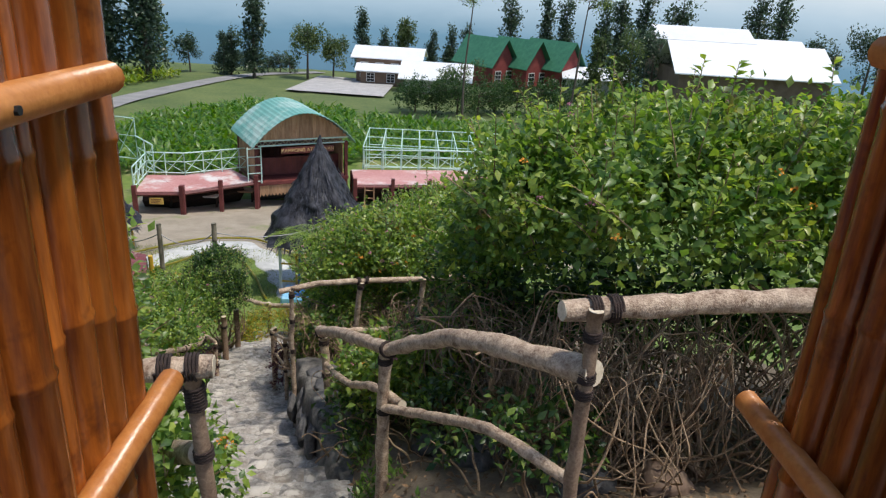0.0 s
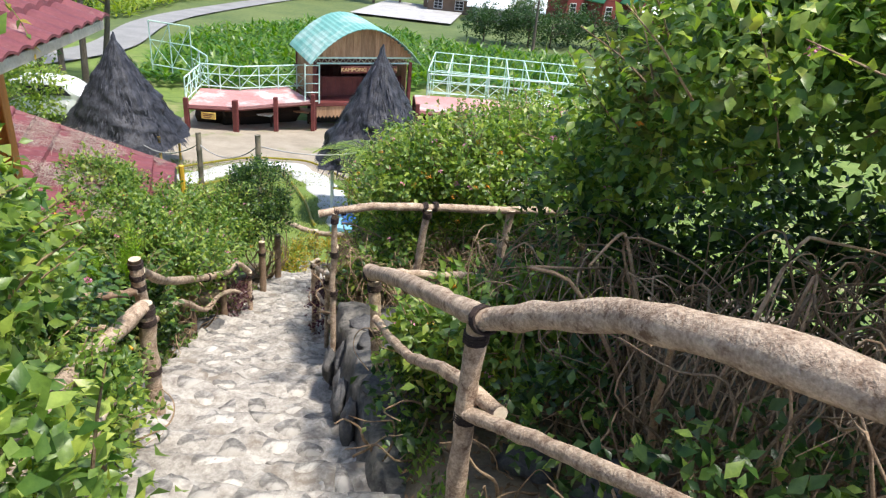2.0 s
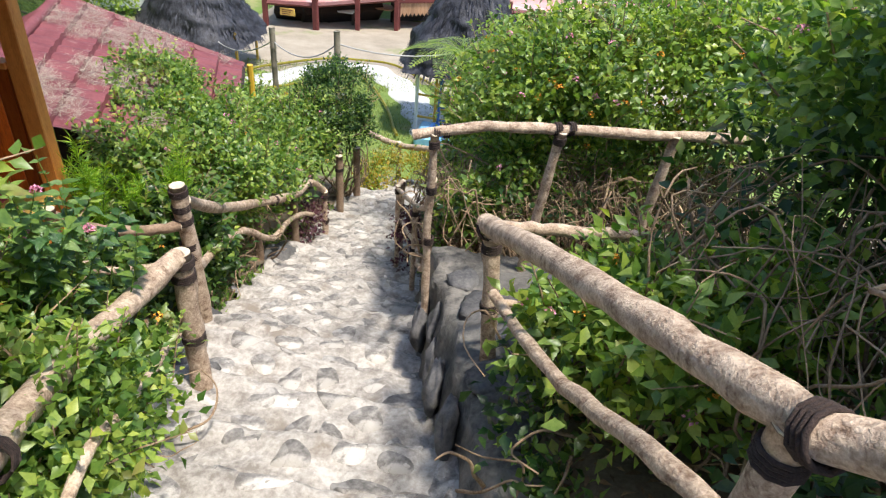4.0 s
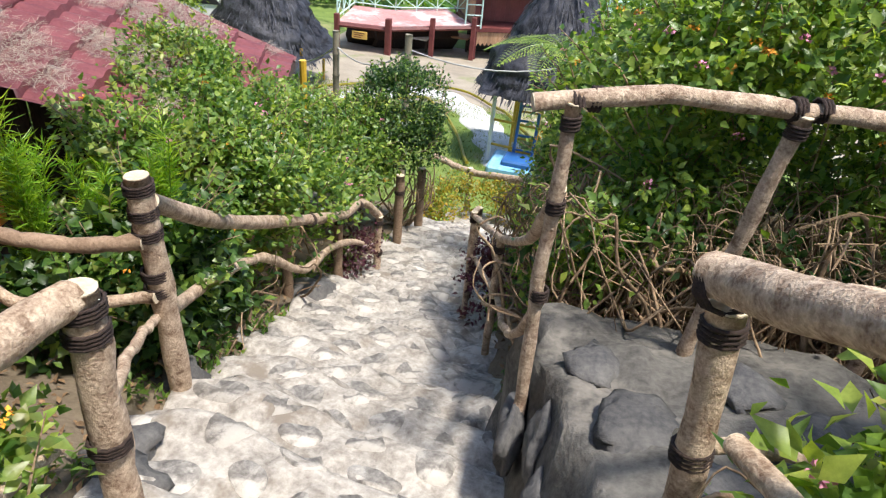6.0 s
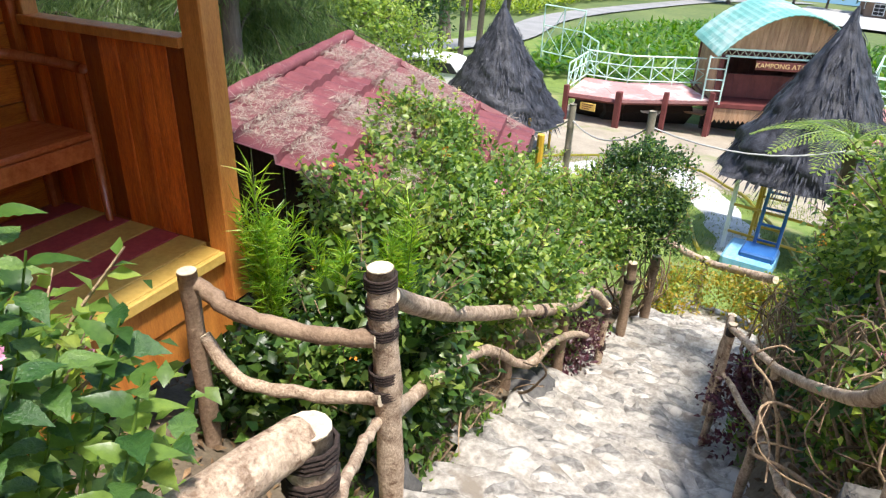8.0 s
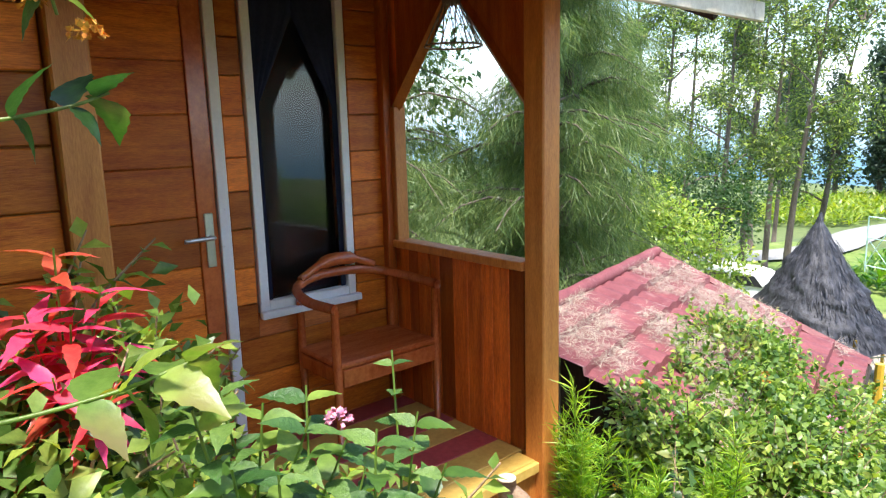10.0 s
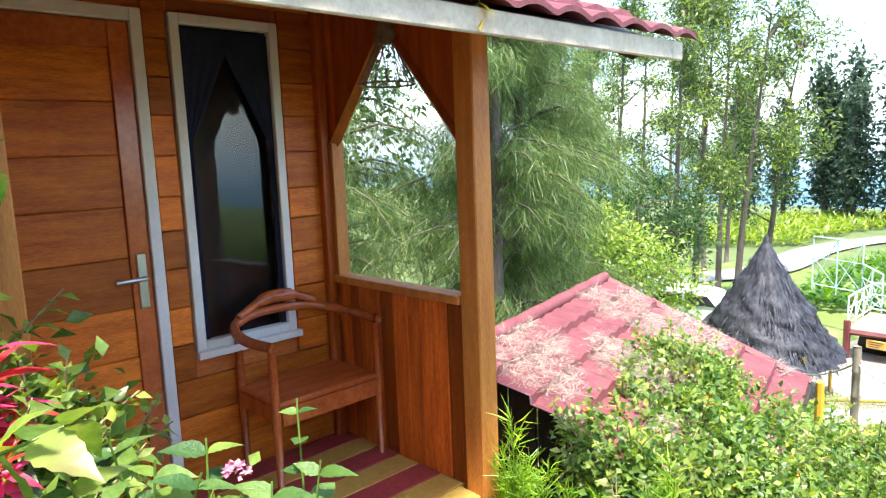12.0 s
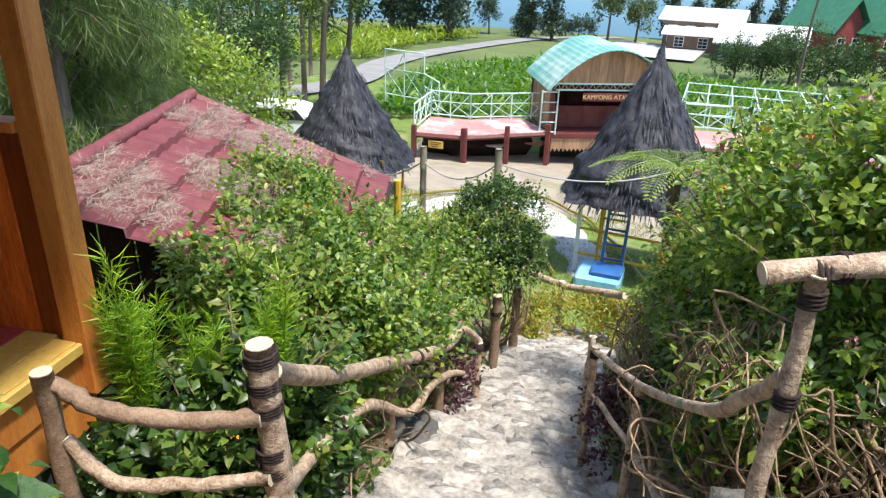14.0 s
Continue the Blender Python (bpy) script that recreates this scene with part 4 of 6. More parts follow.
for side, xg, y0, y1, name in ((1, -0.36, -0.1, 1.22, "left"), (-1, 0.89, -0.1, 1.20, "right")):
    g = thing("bamboo_gate", "open gate leaf of varnished orange bamboo culms", "gate", group="gate leaves")
    y, k = y0, 0
    while y < y1:
        r = random.uniform(0.029, 0.043)
        culm((xg - side * random.uniform(0, 0.022), y + r, 0), 0.45, 3.0, r, g)
        y += r * 2 + 0.002
        k += 1
    for z, ext in ((2.0 if side > 0 else 2.10, -0.03), (1.39, 0.10)):
        bar = part("crossbar", tube([(xg + side * 0.035, y0, z), (xg + side * 0.035, (y0 + y1) / 2, z + 0.004), (xg + side * 0.035, y1 + ext, z)], 0.025, 12), "bamboo_bar", g, "lighter bamboo crossbar", True)
        for t in (0.15, 0.45, 0.75):
            part("peg", tube([(xg + side * 0.055, y0 + t * (y1 - y0), z), (xg + side * 0.064, y0 + t * (y1 - y0), z)], 0.006, 6), "black", bar)
lintel = thing("gate_frame", "bamboo gate posts and lintel behind the leaves", "gate")
for xg in (-0.56, 0.95):
    culm((xg, -0.2, 0), 0.4, 3.2, 0.06, lintel, "gate_post")
part("lintel", tube([(-0.8, -0.2, 3.2), (1.2, -0.2, 3.2)], 0.06, 12), "bamboo", lintel, smooth=True)


# ---- thatched gazebos ----
def gazebo(cx, cy, ztop, zeave, rad, legs, label):
    g = thing("gazebo", label, "gazebo", Matrix.Translation((cx, cy, land(cx, cy))))
    z0 = land(cx, cy)
    H = ztop - zeave
    bm = bmesh.new()
    rings = []
    for j in range(44):
        f = j / 43
        row = []
        for k in range(56):
            a = 2 * math.pi * k / 56
            sq = 1.0 / max(abs(math.cos(a)), abs(math.sin(a))) ** 0.35
            r = (0.06 + (rad - 0.06) * (0.94 * f + 0.06 * f * f)) * sq * 0.94
            r *= 1 + 0.12 * noise.noise(Vector((math.cos(a) * 2.2, math.sin(a) * 2.2, f * 6 + cx))) + 0.13 * noise.noise(Vector((math.cos(a) * 5, math.sin(a) * 5, f * 10 + cx))) + 0.06 * noise.noise(Vector((math.cos(a) * 11, math.sin(a) * 11, f * 24)))
            row.append(bm.verts.new((r * math.cos(a), r * math.sin(a), ztop - z0 - H * f)))
        rings.append(row)
    for r0, r1 in zip(rings, rings[1:]):
        for k in range(56):
            bm.faces.new((r0[k], r1[k], r1[(k + 1) % 56], r0[(k + 1) % 56]))
    thatch = part("thatch", bm, "thatch", g, "shaggy dark palm-fibre thatch", True)
    n = 2600
    f = np.sqrt(rng.uniform(0.0, 1.0, n))
    a = rng.uniform(0, 2 * math.pi, n)
    sq = 1.0 / np.maximum(abs(np.cos(a)), abs(np.sin(a))) ** 0.35
    r = (0.06 + (rad - 0.06) * f) * sq * 0.93
    P = np.stack([r * np.cos(a), r * np.sin(a), ztop - z0 - H * f], 1)
    out = np.stack([np.cos(a), np.sin(a), np.zeros(n)], 1)
    A = out * rad / H + np.array([0, 0, -1.0]) + unit(n) * 0.16
    N = out + np.array([0, 0, 0.4]) + unit(n) * 0.5
    P = P + out * rng.uniform(-0.05, 0.05, n)[:, None]
    ob = new("fibre", leaf_mesh("fibre", P, A, N, rng.uniform(0.12, 0.34, n), rng.uniform(0.01, 0.04, n), ["thatch"], 0.12, 0.02))
    ob.parent = thatch
    tagged(ob, kind="stuff")
    part("finial", tube([(0, 0, ztop - z0 - 0.08), (0.01, 0, ztop - z0 + 0.08), (0.03, 0, ztop - z0 + 0.2)], [0.09, 0.06, 0.015], 8, 0.1), "thatch", g)
    for x, y, mat in legs:
        part("leg", tube([(x, y, -0.1), (x, y, zeave - z0 + 0.35)], 0.04, 8), mat, g, smooth=True)
    return g


g1 = gazebo(-10.0, 20.5, -2.55, -5.35, 1.75, [(1.3, -0.6, "yellow"), (-1.2, -0.6, "yellow"), (1.2, 0.9, "yellow"), (-1.2, 0.9, "yellow")], "square gazebo with a tall shaggy dark thatch cone on yellow posts")
g2 = gazebo(-2.2, 17.6, -1.66, -4.15, 1.5, [(-0.95, -0.75, "white_paint"), (0.8, -0.9, "yellow"), (-0.7, 0.8, "yellow"), (0.9, 0.8, "yellow")], "square gazebo with a pointed dark thatch cone over play ladders")
for z in (-4.75, -5.25):
    part("tie_bar", tube([(-0.95, -0.75, z + 5.73), (0.8, -0.9, z + 5.73)], 0.025, 6), "yellow", g2)


def ladder(x, y, z0, z1, w, mat, label, dy=0.35):
    l = thing("ladder", label, "ladder")
    for s in (0, w):
        part("stile", tube([(x + s, y - dy, z0), (x + s, y, z1)], 0.03, 8), mat, l, smooth=True)
    n = max(3, int((z1 - z0) / 0.26))
    for k in range(n):
        f = (k + 0.6) / n
        part("rung", tube([(x, y - dy * (1 - f), z0 + (z1 - z0) * f), (x + w, y - dy * (1 - f), z0 + (z1 - z0) * f)], 0.022, 6), mat, l, smooth=True)
    return l


ladder(-2.62, 16.85, -5.62, -4.0, 0.36, "blue", "blue painted steel play ladder under the thatch")
ladder(-2.80, 17.3, -5.65, -4.0, 0.5, "yellow", "yellow painted play ladder under the thatch", 0.1)
slab = thing("play_slab", "low blue and white painted concrete slab by the ladder", "slab")
part("slab", box(-3.0, -2.2, 15.9, 16.75, -5.75, -5.30, 0.05), "blue_light", slab)
part("rim", box(-2.75, -2.2, 16.0, 16.5, -5.32, -5.2, 0.03), "blue", slab)

# ---- stage barn and raised walkway ----
BARN = pose(-4.62, 30.13, 0, 0, 0, 27)
barn = thing("stage_barn", "wooden stage barn with a curved turquoise sheet roof", "barn", BARN, kind="structure")
BW, BD = 2.05, 3.4
bm = bmesh.new()
cols = []
for k in range(49):
    t = -1 + 2 * k / 48
    x = t * (BW + 0.28)
    z = -4.55 + 1.48 * math.cos(t * math.pi / 2 * 0.98) ** 0.85
    z += 0.022 * (k % 2)
    cols.append([bm.verts.new((x, y, z + 0.05 * (y + 0.5) / 3)) for y in (-0.55, 0.6, 1.8, BD)])
for c0, c1 in zip(cols, cols[1:]):
    for i in range(3):
        bm.faces.new((c0[i], c1[i], c1[i + 1], c0[i + 1]))
ext = bmesh.ops.extrude_face_region(bm, geom=list(bm.faces))
bmesh.ops.translate(bm, verts=[v for v in ext["geom"] if isinstance(v, bmesh.types.BMVert)], vec=(0, 0, 0.03))
part("roof_sheet", bm, "teal_roof", barn, "ribbed turquoise roof sheet")
for k in range(26):
    t0, t1 = -1 + 2 * k / 26, -1 + 2 * (k + 1) / 26
    x0, x1 = t0 * BW, t1 * BW
    tm = (t0 + t1) / 2 * BW / (BW + 0.28)
    zt = -4.58 + 1.46 * math.cos(tm * math.pi / 2 * 0.98) ** 0.85
    if zt > -4.3:
        part("gable_plank", box(x0 + 0.004, x1 - 0.004, -0.03, 0.0, -4.28, zt, 0), "plank", barn)
part("beam", box(-BW - 0.1, BW + 0.1, -0.06, 0.02, -4.30, -4.24), "mint", barn)
part("beam", box(-BW - 0.1, BW + 0.1, -0.06, 0.02, -4.52, -4.47), "mint", barn)
for k in range(16):
    x = -BW + k * 2 * BW / 16
    h = BW / 8 * 0.5
    part("brace", tube([(x, -0.03, -4.48), (x + h, -0.03, -4.29), (x + 2 * h, -0.03, -4.48)], 0.018, 5), "cream_paint", barn)
for x in (-BW, BW):
    for y in (0, BD - 0.3):
        part("post", box(x - 0.07, x + 0.07, y - 0.07, y + 0.07, -7.6, -4.45, 0.01), "maroon", barn)
for x in (-BW + 0.16, -BW - 0.42):
    part("pipe", tube([(x, -0.12, -6.1), (x, -0.12, -4.5)], 0.03, 6), "mint", barn)
for k in range(5):
    part("pipe", tube([(-BW - 0.42, -0.12, -6.0 + k * 0.36), (-BW + 0.16, -0.12, -6.0 + k * 0.36)], 0.022, 6), "mint", barn)
for k in range(20):
    x = -BW + k * 2 * BW / 20
    part("wall_plank", box(x + 0.003, x + 2 * BW / 20 - 0.003, BD - 0.35, BD - 0.31, -6.1, -4.3), "maroon", barn)
for s in (-1, 1):
    for k in range(8):
        y = 0.4 + k * 0.33
        part("wall_plank", box(s * BW - 0.02, s * BW + 0.02, y, y + 0.325, -6.1, -4.5), "plank", barn)
for k in range(22):
    x = -BW + k * 2 * BW / 22
    part("low_panel", box(x + 0.003, x + 2 * BW / 22 - 0.003, 0.9, 0.94, -6.05, -5.25), "maroon", barn)
part("stage_floor", box(-BW - 0.1, BW + 0.1, -0.1, BD, -6.22, -6.08), "maroon", barn)
for k in range(26):
    x = -BW + k * 2 * BW / 26
    bm = bmesh.new()
    w = 2 * BW / 26
    a = [bm.verts.new(p) for p in ((x, -0.05, -6.25), (x + w, -0.05, -6.25), (x + w, -0.05, -6.62), (x + w / 2, -0.05, -6.75), (x, -0.05, -6.62))]
    bm.faces.new(a)
    e = bmesh.ops.extrude_face_region(bm, geom=list(bm.faces))
    bmesh.ops.translate(bm, verts=[v for v in e["geom"] if isinstance(v, bmesh.types.BMVert)], vec=(0, 0.02, 0))
    part("valance_board", bm, "plank", barn)
part("under_wall", box(-BW, BW, 1.2, 1.25, -7.5, -6.25), "black", barn)
sgn = thing("sign", "brown sign board lettered over the stage", "sign", BARN @ pose(0.2, -0.18, -4.72))
part("board", box(-1.2, 1.2, 0.0, 0.03, -0.14, 0.14, 0.004), "maroon", sgn)
fc_ = bpy.data.curves.new("letters", "FONT")
fc_.body, fc_.size, fc_.extrude, fc_.align_x, fc_.align_y = "KAMPONG ATAS AWAN", 0.22, 0.008, "CENTER", "CENTER"
tx = new("letters", fc_)
tx.data.materials.append(M["sign_gold"])
tx.parent = sgn
tx.matrix_basis = pose(0, -0.012, 0, 90, 0, 0)

walkway = thing("walkway", "raised timber walkway with a pink-red deck and maroon posts", "walkway", kind="structure")
DZ = -5.98


def deck_run(x0, y0, x1, y1, w, DZ=DZ):
    a, b = Vector((x0, y0, 0)), Vector((x1, y1, 0))
    d = (b - a).normalized()
    n = Vector((-d.y, d.x, 0))
    bm = bmesh.new()
    for p, q in ((a, b),):
        vs = [bm.verts.new(v + Vector((0, 0, z))) for z in (DZ - 0.12, DZ) for v in (p, q, q + n * w, p + n * w)]
        for f in ((0, 3, 2, 1), (4, 5, 6, 7), (0, 1, 5, 4), (1, 2, 6, 5), (2, 3, 7, 6), (3, 0, 4, 7)):
            bm.faces.new([vs[i] for i in f])
    part("deck", bm, "red_pink", walkway, "faded red and pink deck sheets")
    part("edge_beam", tube([a + Vector((0, 0, DZ - 0.1)) - n * 0.03, b + Vector((0, 0, DZ - 0.1)) - n * 0.03], 0.08, 4), "maroon", walkway)
    L_ = (b - a).length
    k = max(1, round(L_ / 1.7))
    for i in range(k + 1):
        p = a.lerp(b, i / k) - n * 0.08
        part("post", box(p.x - 0.08, p.x + 0.08, p.y - 0.08, p.y + 0.08, land(p.x, p.y) - 0.2, DZ + 0.28, 0.01), "maroon", walkway)
        q = p + n * (w + 0.1)
        part("post", box(q.x - 0.07, q.x + 0.07, q.y - 0.07, q.y + 0.07, land(q.x, q.y) - 0.2, DZ - 0.05, 0.01), "maroon", walkway)
    p, q = a + n * (w * 0.7), b + n * (w * 0.7)
    part("under_wall", tube([p + Vector((0, 0, DZ - 0.75)), q + Vector((0, 0, DZ - 0.75))], 0.62, 4), "dark_wood", walkway)
    return a, b, n


def railing(a, b, h=0.95, z=DZ, mat="mint", group="walkway railings"):
    """A welded rail with uprights and slanting bars."""
    r = thing("railing", "pale mint steel railing with slanting bars", "railing", group=group)
    a, b = Vector((a[0], a[1], z)), Vector((b[0], b[1], z))
    k = max(1, round((b - a).length / 0.9))
    up = Vector((0, 0, h))
    for f, rad in ((1.0, 0.03), (0.62, 0.02), (0.12, 0.025)):
        part("bar", tube([a + up * f, b + up * f], rad, 6), mat, r)
    for i in range(k + 1):
        p = a.lerp(b, i / k)
        part("upright", tube([p, p + up], 0.025, 6), mat, r)
        if i < k:
            q = a.lerp(b, (i + 1) / k)
            part("diagonal", tube([p + up * 0.12, q + up * 0.98], 0.018, 5), mat, r)
            part("diagonal", tube([q + up * 0.12, p + up * 0.62], 0.014, 5), mat, r)


deck_run(-10.75, 26.7, -9.0, 27.0, 2.6)
deck_run(-9.0, 27.0, -6.5, 29.0, 2.4, DZ + 0.006)
deck_run(-2.2, 29.2, 6.0, 30.4, 2.6)
railing((-11.2, 29.3), (-9.6, 29.4), 1.0)
railing((-9.6, 29.4), (-6.9, 31.2), 1.0)
railing((-10.85, 26.9), (-11.2, 29.3), 0.95)
railing((-2.0, 31.9), (6.0, 33.0), 0.95)
railing((-14.2, 31.5), (-12.2, 31.0), 2.1)
railing((-12.2, 31.0), (-10.9, 29.4), 1.3)
railing((-19.5, 27.5), (-16.0, 27.0), 0.9, -7.0, "white_paint", "white car-park railings")
railing((-16.0, 27.0), (-14.5, 25.2), 0.9, -6.9, "white_paint", "white car-park railings")
ladder(-1.75, 28.9, -7.3, -6.0, 0.4, "plank", "short wooden ladder leaning on the walkway")
for x, y, mat in ((-8.7, 29.0, "tin"), (-9.6, 28.8, "tin"), (-7.4, 30.0, "plank")):
    t = thing("picnic_table", "low weathered table under the walkway", "table")
    part("tabletop", box(x - 0.6, x + 0.6, y - 0.35, y + 0.35, -6.72, -6.66, 0.01), mat, t)
    for sx in (-0.5, 0.5):
        part("leg", box(x + sx - 0.04, x + sx + 0.04, y - 0.04, y + 0.04, land(x, y) - 0.05, -6.72), "dark_wood", t)
notice = thing("notice", "small pale yellow notice board on the walkway wall", "sign", Matrix.Translation((-9.95, 26.75, -6.35)))
part("board", box(-0.28, 0.28, -0.02, 0.02, -0.13, 0.13, 0.01), "deck_yellow", notice)
for k in range(3):
    part("text_bar", box(-0.2, 0.2 - k * 0.06, -0.026, -0.021, 0.06 - k * 0.07, 0.085 - k * 0.07), "maroon", notice)
# parked car behind the white railing
car = thing("car", "white parked car seen beyond the thatched gazebo", "car", Matrix.Translation((-15.46, 25.90, land(-15.46, 25.90))) @ pose(0, 0, 0, 0, 0, 12))
side = [(-2.0, 0.35), (-2.05, 0.75), (-1.95, 0.95), (-1.55, 1.02), (-1.25, 1.42), (-0.9, 1.5), (0.35, 1.5), (0.75, 1.4), (1.2, 1.02), (1.85, 0.9), (2.05, 0.65), (2.0, 0.35)]
bm = bmesh.new()
ra = [bm.verts.new((x, -0.8 + 0.12 * max(0, z - 1.0) / 0.5, z)) for x, z in side]
rb = [bm.verts.new((x, 0.8 - 0.12 * max(0, z - 1.0) / 0.5, z)) for x, z in side]
bm.faces.new(ra)
bm.faces.new(rb[::-1])
for k in range(12):
    bm.faces.new((ra[k], rb[k], rb[(k + 1) % 12], ra[(k + 1) % 12]))
bmesh.ops.bevel(bm, geom=list(bm.edges), offset=0.05, segments=2, affect="EDGES")
part("body", bm, "white_paint", car)
for x0, x1, x2, x3 in ((-1.30, -0.25, -0.25, -1.10), (-0.15, 0.95, 0.62, -0.15)):
    for sy in (-1, 1):
        bm = bmesh.new()
        v = [bm.verts.new((x, sy * (0.81 - 0.12 * (z - 1.0) / 0.5), z)) for x, z in ((x0, 1.06), (x1, 1.06), (x2, 1.40), (x3, 1.40))]
        w_ = [bm.verts.new(q.co + Vector((0, -sy * 0.02, 0))) for q in v]
        bm.faces.new(v)
        bm.faces.new(w_[::-1])
        for k in range(4):
            bm.faces.new((v[k], w_[k], w_[(k + 1) % 4], v[(k + 1) % 4]))
        part("window", bm, "black", car)
for x in (-1.3, 1.3):
    for sy in (-1, 1):
        wh = part("wheel", tube([(x, sy * 0.62, 0.32), (x, sy * 0.82, 0.32)], 0.31, 18), "black", car)
        part("rim", tube([(x, sy * 0.80, 0.32), (x, sy * 0.835, 0.32)], 0.19, 14), "steel", wh)

# open pergola of mint pipes
perg = thing("pergola", "open frame pergola of pale mint steel pipes", "pergola", kind="structure")
for i in range(10):
    x = -2.2 + i * 0.95
    for y in (34.0, 36.5, 39.0):
        part("pipe", tube([(x, y, land(x, y) - 0.1), (x, y, -5.35)], 0.03, 6), "mint", perg)
    part("pipe", tube([(x, 34.0, -5.35), (x, 39.0, -5.35)], 0.03, 6), "mint", perg)
for y in (34.0, 36.5, 39.0):
    for z in (-5.35, -6.3):
        part("pipe", tube([(-2.2, y, z), (6.35, y, z)], 0.03, 6), "mint", perg)

# white pebble path on the lawn
wp = curve([(-8.6, 17.4, 0), (-7.6, 19.6, 0), (-6.6, 21.6, 0), (-5.4, 21.9, 0), (-4.3, 20.4, 0), (-3.3, 18.3, 0), (-2.6, 16.4, 0)], 60)
bm = bmesh.new()
rows = []
for i, p in enumerate(wp):
    d = (wp[min(i + 1, len(wp) - 1)] - wp[max(i - 1, 0)]).normalized()
    n = Vector((-d.y, d.x, 0)) * (0.46 + 0.08 * math.sin(i * 0.9))
    rows.append([bm.verts.new((q.x, q.y, land(q.x, q.y) + h)) for q, h in ((p - n, 0.0), (p - n * 0.9, 0.05), (p + n * 0.9, 0.05), (p + n, 0.0))])
for r0, r1 in zip(rows, rows[1:]):
    for k in range(3):
        bm.faces.new((r0[k], r0[k + 1], r1[k + 1], r1[k]))
single("pebble_path", bm, "white_stone", "curving white pebble path across the lawn", "path", "structure", True)
kerb = thing("bamboo_edging", "pale bamboo edging along the pebble path", "edging")
for s in (-1, 1):
    pts = []
    for i, p in enumerate(wp):
        d = (wp[min(i + 1, len(wp) - 1)] - wp[max(i - 1, 0)]).normalized()
        q = p + Vector((-d.y, d.x, 0)) * s * 0.85
        pts.append((q.x, q.y, land(q.x, q.y) + 0.09))
    part("edge_pole", tube(pts, 0.035, 6), "leaf_yellow", kerb)

# road up to the village
rd = curve([(-24, 34, 0), (-22.5, 43, 0), (-25.5, 56, 0), (-25.6, 70, 0), (-22.5, 95, 0), (-14, 108, 0)], 50)
bm = bmesh.new()
rows = []
for i, p in enumerate(rd):
    d = (rd[min(i + 1, len(rd) - 1)] - rd[max(i - 1, 0)]).normalized()
    n = Vector((-d.y, d.x, 0)) * 1.35
    rows.append([bm.verts.new((q.x, q.y, slope_z(q.y) + 0.13)) for q in (p - n, p + n)])
for r0, r1 in zip(rows, rows[1:]):
    bm.faces.new((r0[0], r0[1], r1[1], r1[0]))
single("road", bm, "asphalt", "narrow pale asphalt lane curving past the fields", "road", "structure", True)
bm = bmesh.new()
vs = [bm.verts.new((x, y, slope_z(y) + 0.25)) for x, y in ((-14, 78), (-3, 76), (-2, 96), (-13, 100))]
bm.faces.new(vs)
single("yard", bm, "concrete", "pale concrete yard in the village", "yard", "structure")


# ---- village ----
def hut(x, y, w, d, h, rise, roofmat, wallmat, label, rot=0, windows=0, gable_front=False):
    z = slope_z(y) - 0.2
    b = thing("house", label, "house", Matrix.Translation((x, y, z)) @ pose(0, 0, 0, 0, 0, rot), kind="")
    part("wall", box(-w / 2, w / 2, -d / 2, d / 2, 0, h), wallmat, b)
    bm = bmesh.new()
    o = 0.7
    if gable_front:
        pr = [(-w / 2 - o, h - 0.3), (0, h + rise), (w / 2 + o, h - 0.3)]
        a = [bm.verts.new((px, -d / 2 - o, pz)) for px, pz in pr] + [bm.verts.new((px, d / 2 + o, pz)) for px, pz in pr]
        g = bmesh.new()
        v = [g.verts.new(q) for q in ((-w / 2, -d / 2 - 0.02, h), (w / 2, -d / 2 - 0.02, h), (0, -d / 2 - 0.02, h + rise - 0.25))]
        g.faces.new(v)
        part("gable", g, wallmat, b)
    else:
        pr = [(-d / 2 - o, h - 0.3), (0, h + rise), (d / 2 + o, h - 0.3)]
        a = [bm.verts.new((-w / 2 - o, py, pz)) for py, pz in pr] + [bm.verts.new((w / 2 + o, py, pz)) for py, pz in pr]
    bm.faces.new((a[0], a[3], a[4], a[1]))
    bm.faces.new((a[1], a[4], a[5], a[2]))
    e = bmesh.ops.extrude_face_region(bm, geom=list(bm.faces))
    bmesh.ops.translate(bm, verts=[v for v in e["geom"] if isinstance(v, bmesh.types.BMVert)], vec=(0, 0, 0.12))
    part("roof", bm, roofmat, b)
    for k in range(windows):
        xw = -w / 2 + (k + 0.5) * w / windows
        wn_ = part("window", box(xw - 0.55, xw + 0.55, -d / 2 - 0.08, -d / 2 - 0.01, h * 0.3, h * 0.8), "white_paint", b)
        for i in range(2):
            for j in range(3):
                part("pane", box(xw - 0.48 + i * 0.5, xw - 0.03 + i * 0.5, -d / 2 - 0.1, -d / 2 - 0.081, h * (0.33 + j * 0.155), h * (0.46 + j * 0.155)), "black", wn_)
    return b


hut(-3.0, 97, 8.3, 6, 3.9, 1.0, "tin", "brown_wall", "long two-storey house under a bright tin roof", -6, 4)
hut(-2.6, 92.5, 8.0, 2.2, 2.3, 0.5, "tin", "brown_wall", "tin-roofed lean-to before the long house", -6, 3)
hut(3.2, 87, 7.6, 6, 2.2, 1.5, "tin", "concrete", "low house with a white tin roof", -6, 2)
for k in range(3):
    hut(10.6 + k * 4.6, 101 - k * 0.6, 4.0, 8, 3.4, 3.5, "green_roof", "red_wall", "steep green-roofed cottage with red gable and white windows", 34, 2, True)
hut(8.9, 103, 2.5, 6.0, 3.3, 0.6, "green_roof", "wall_pale", "pale green side wing of the cottage row", 34)
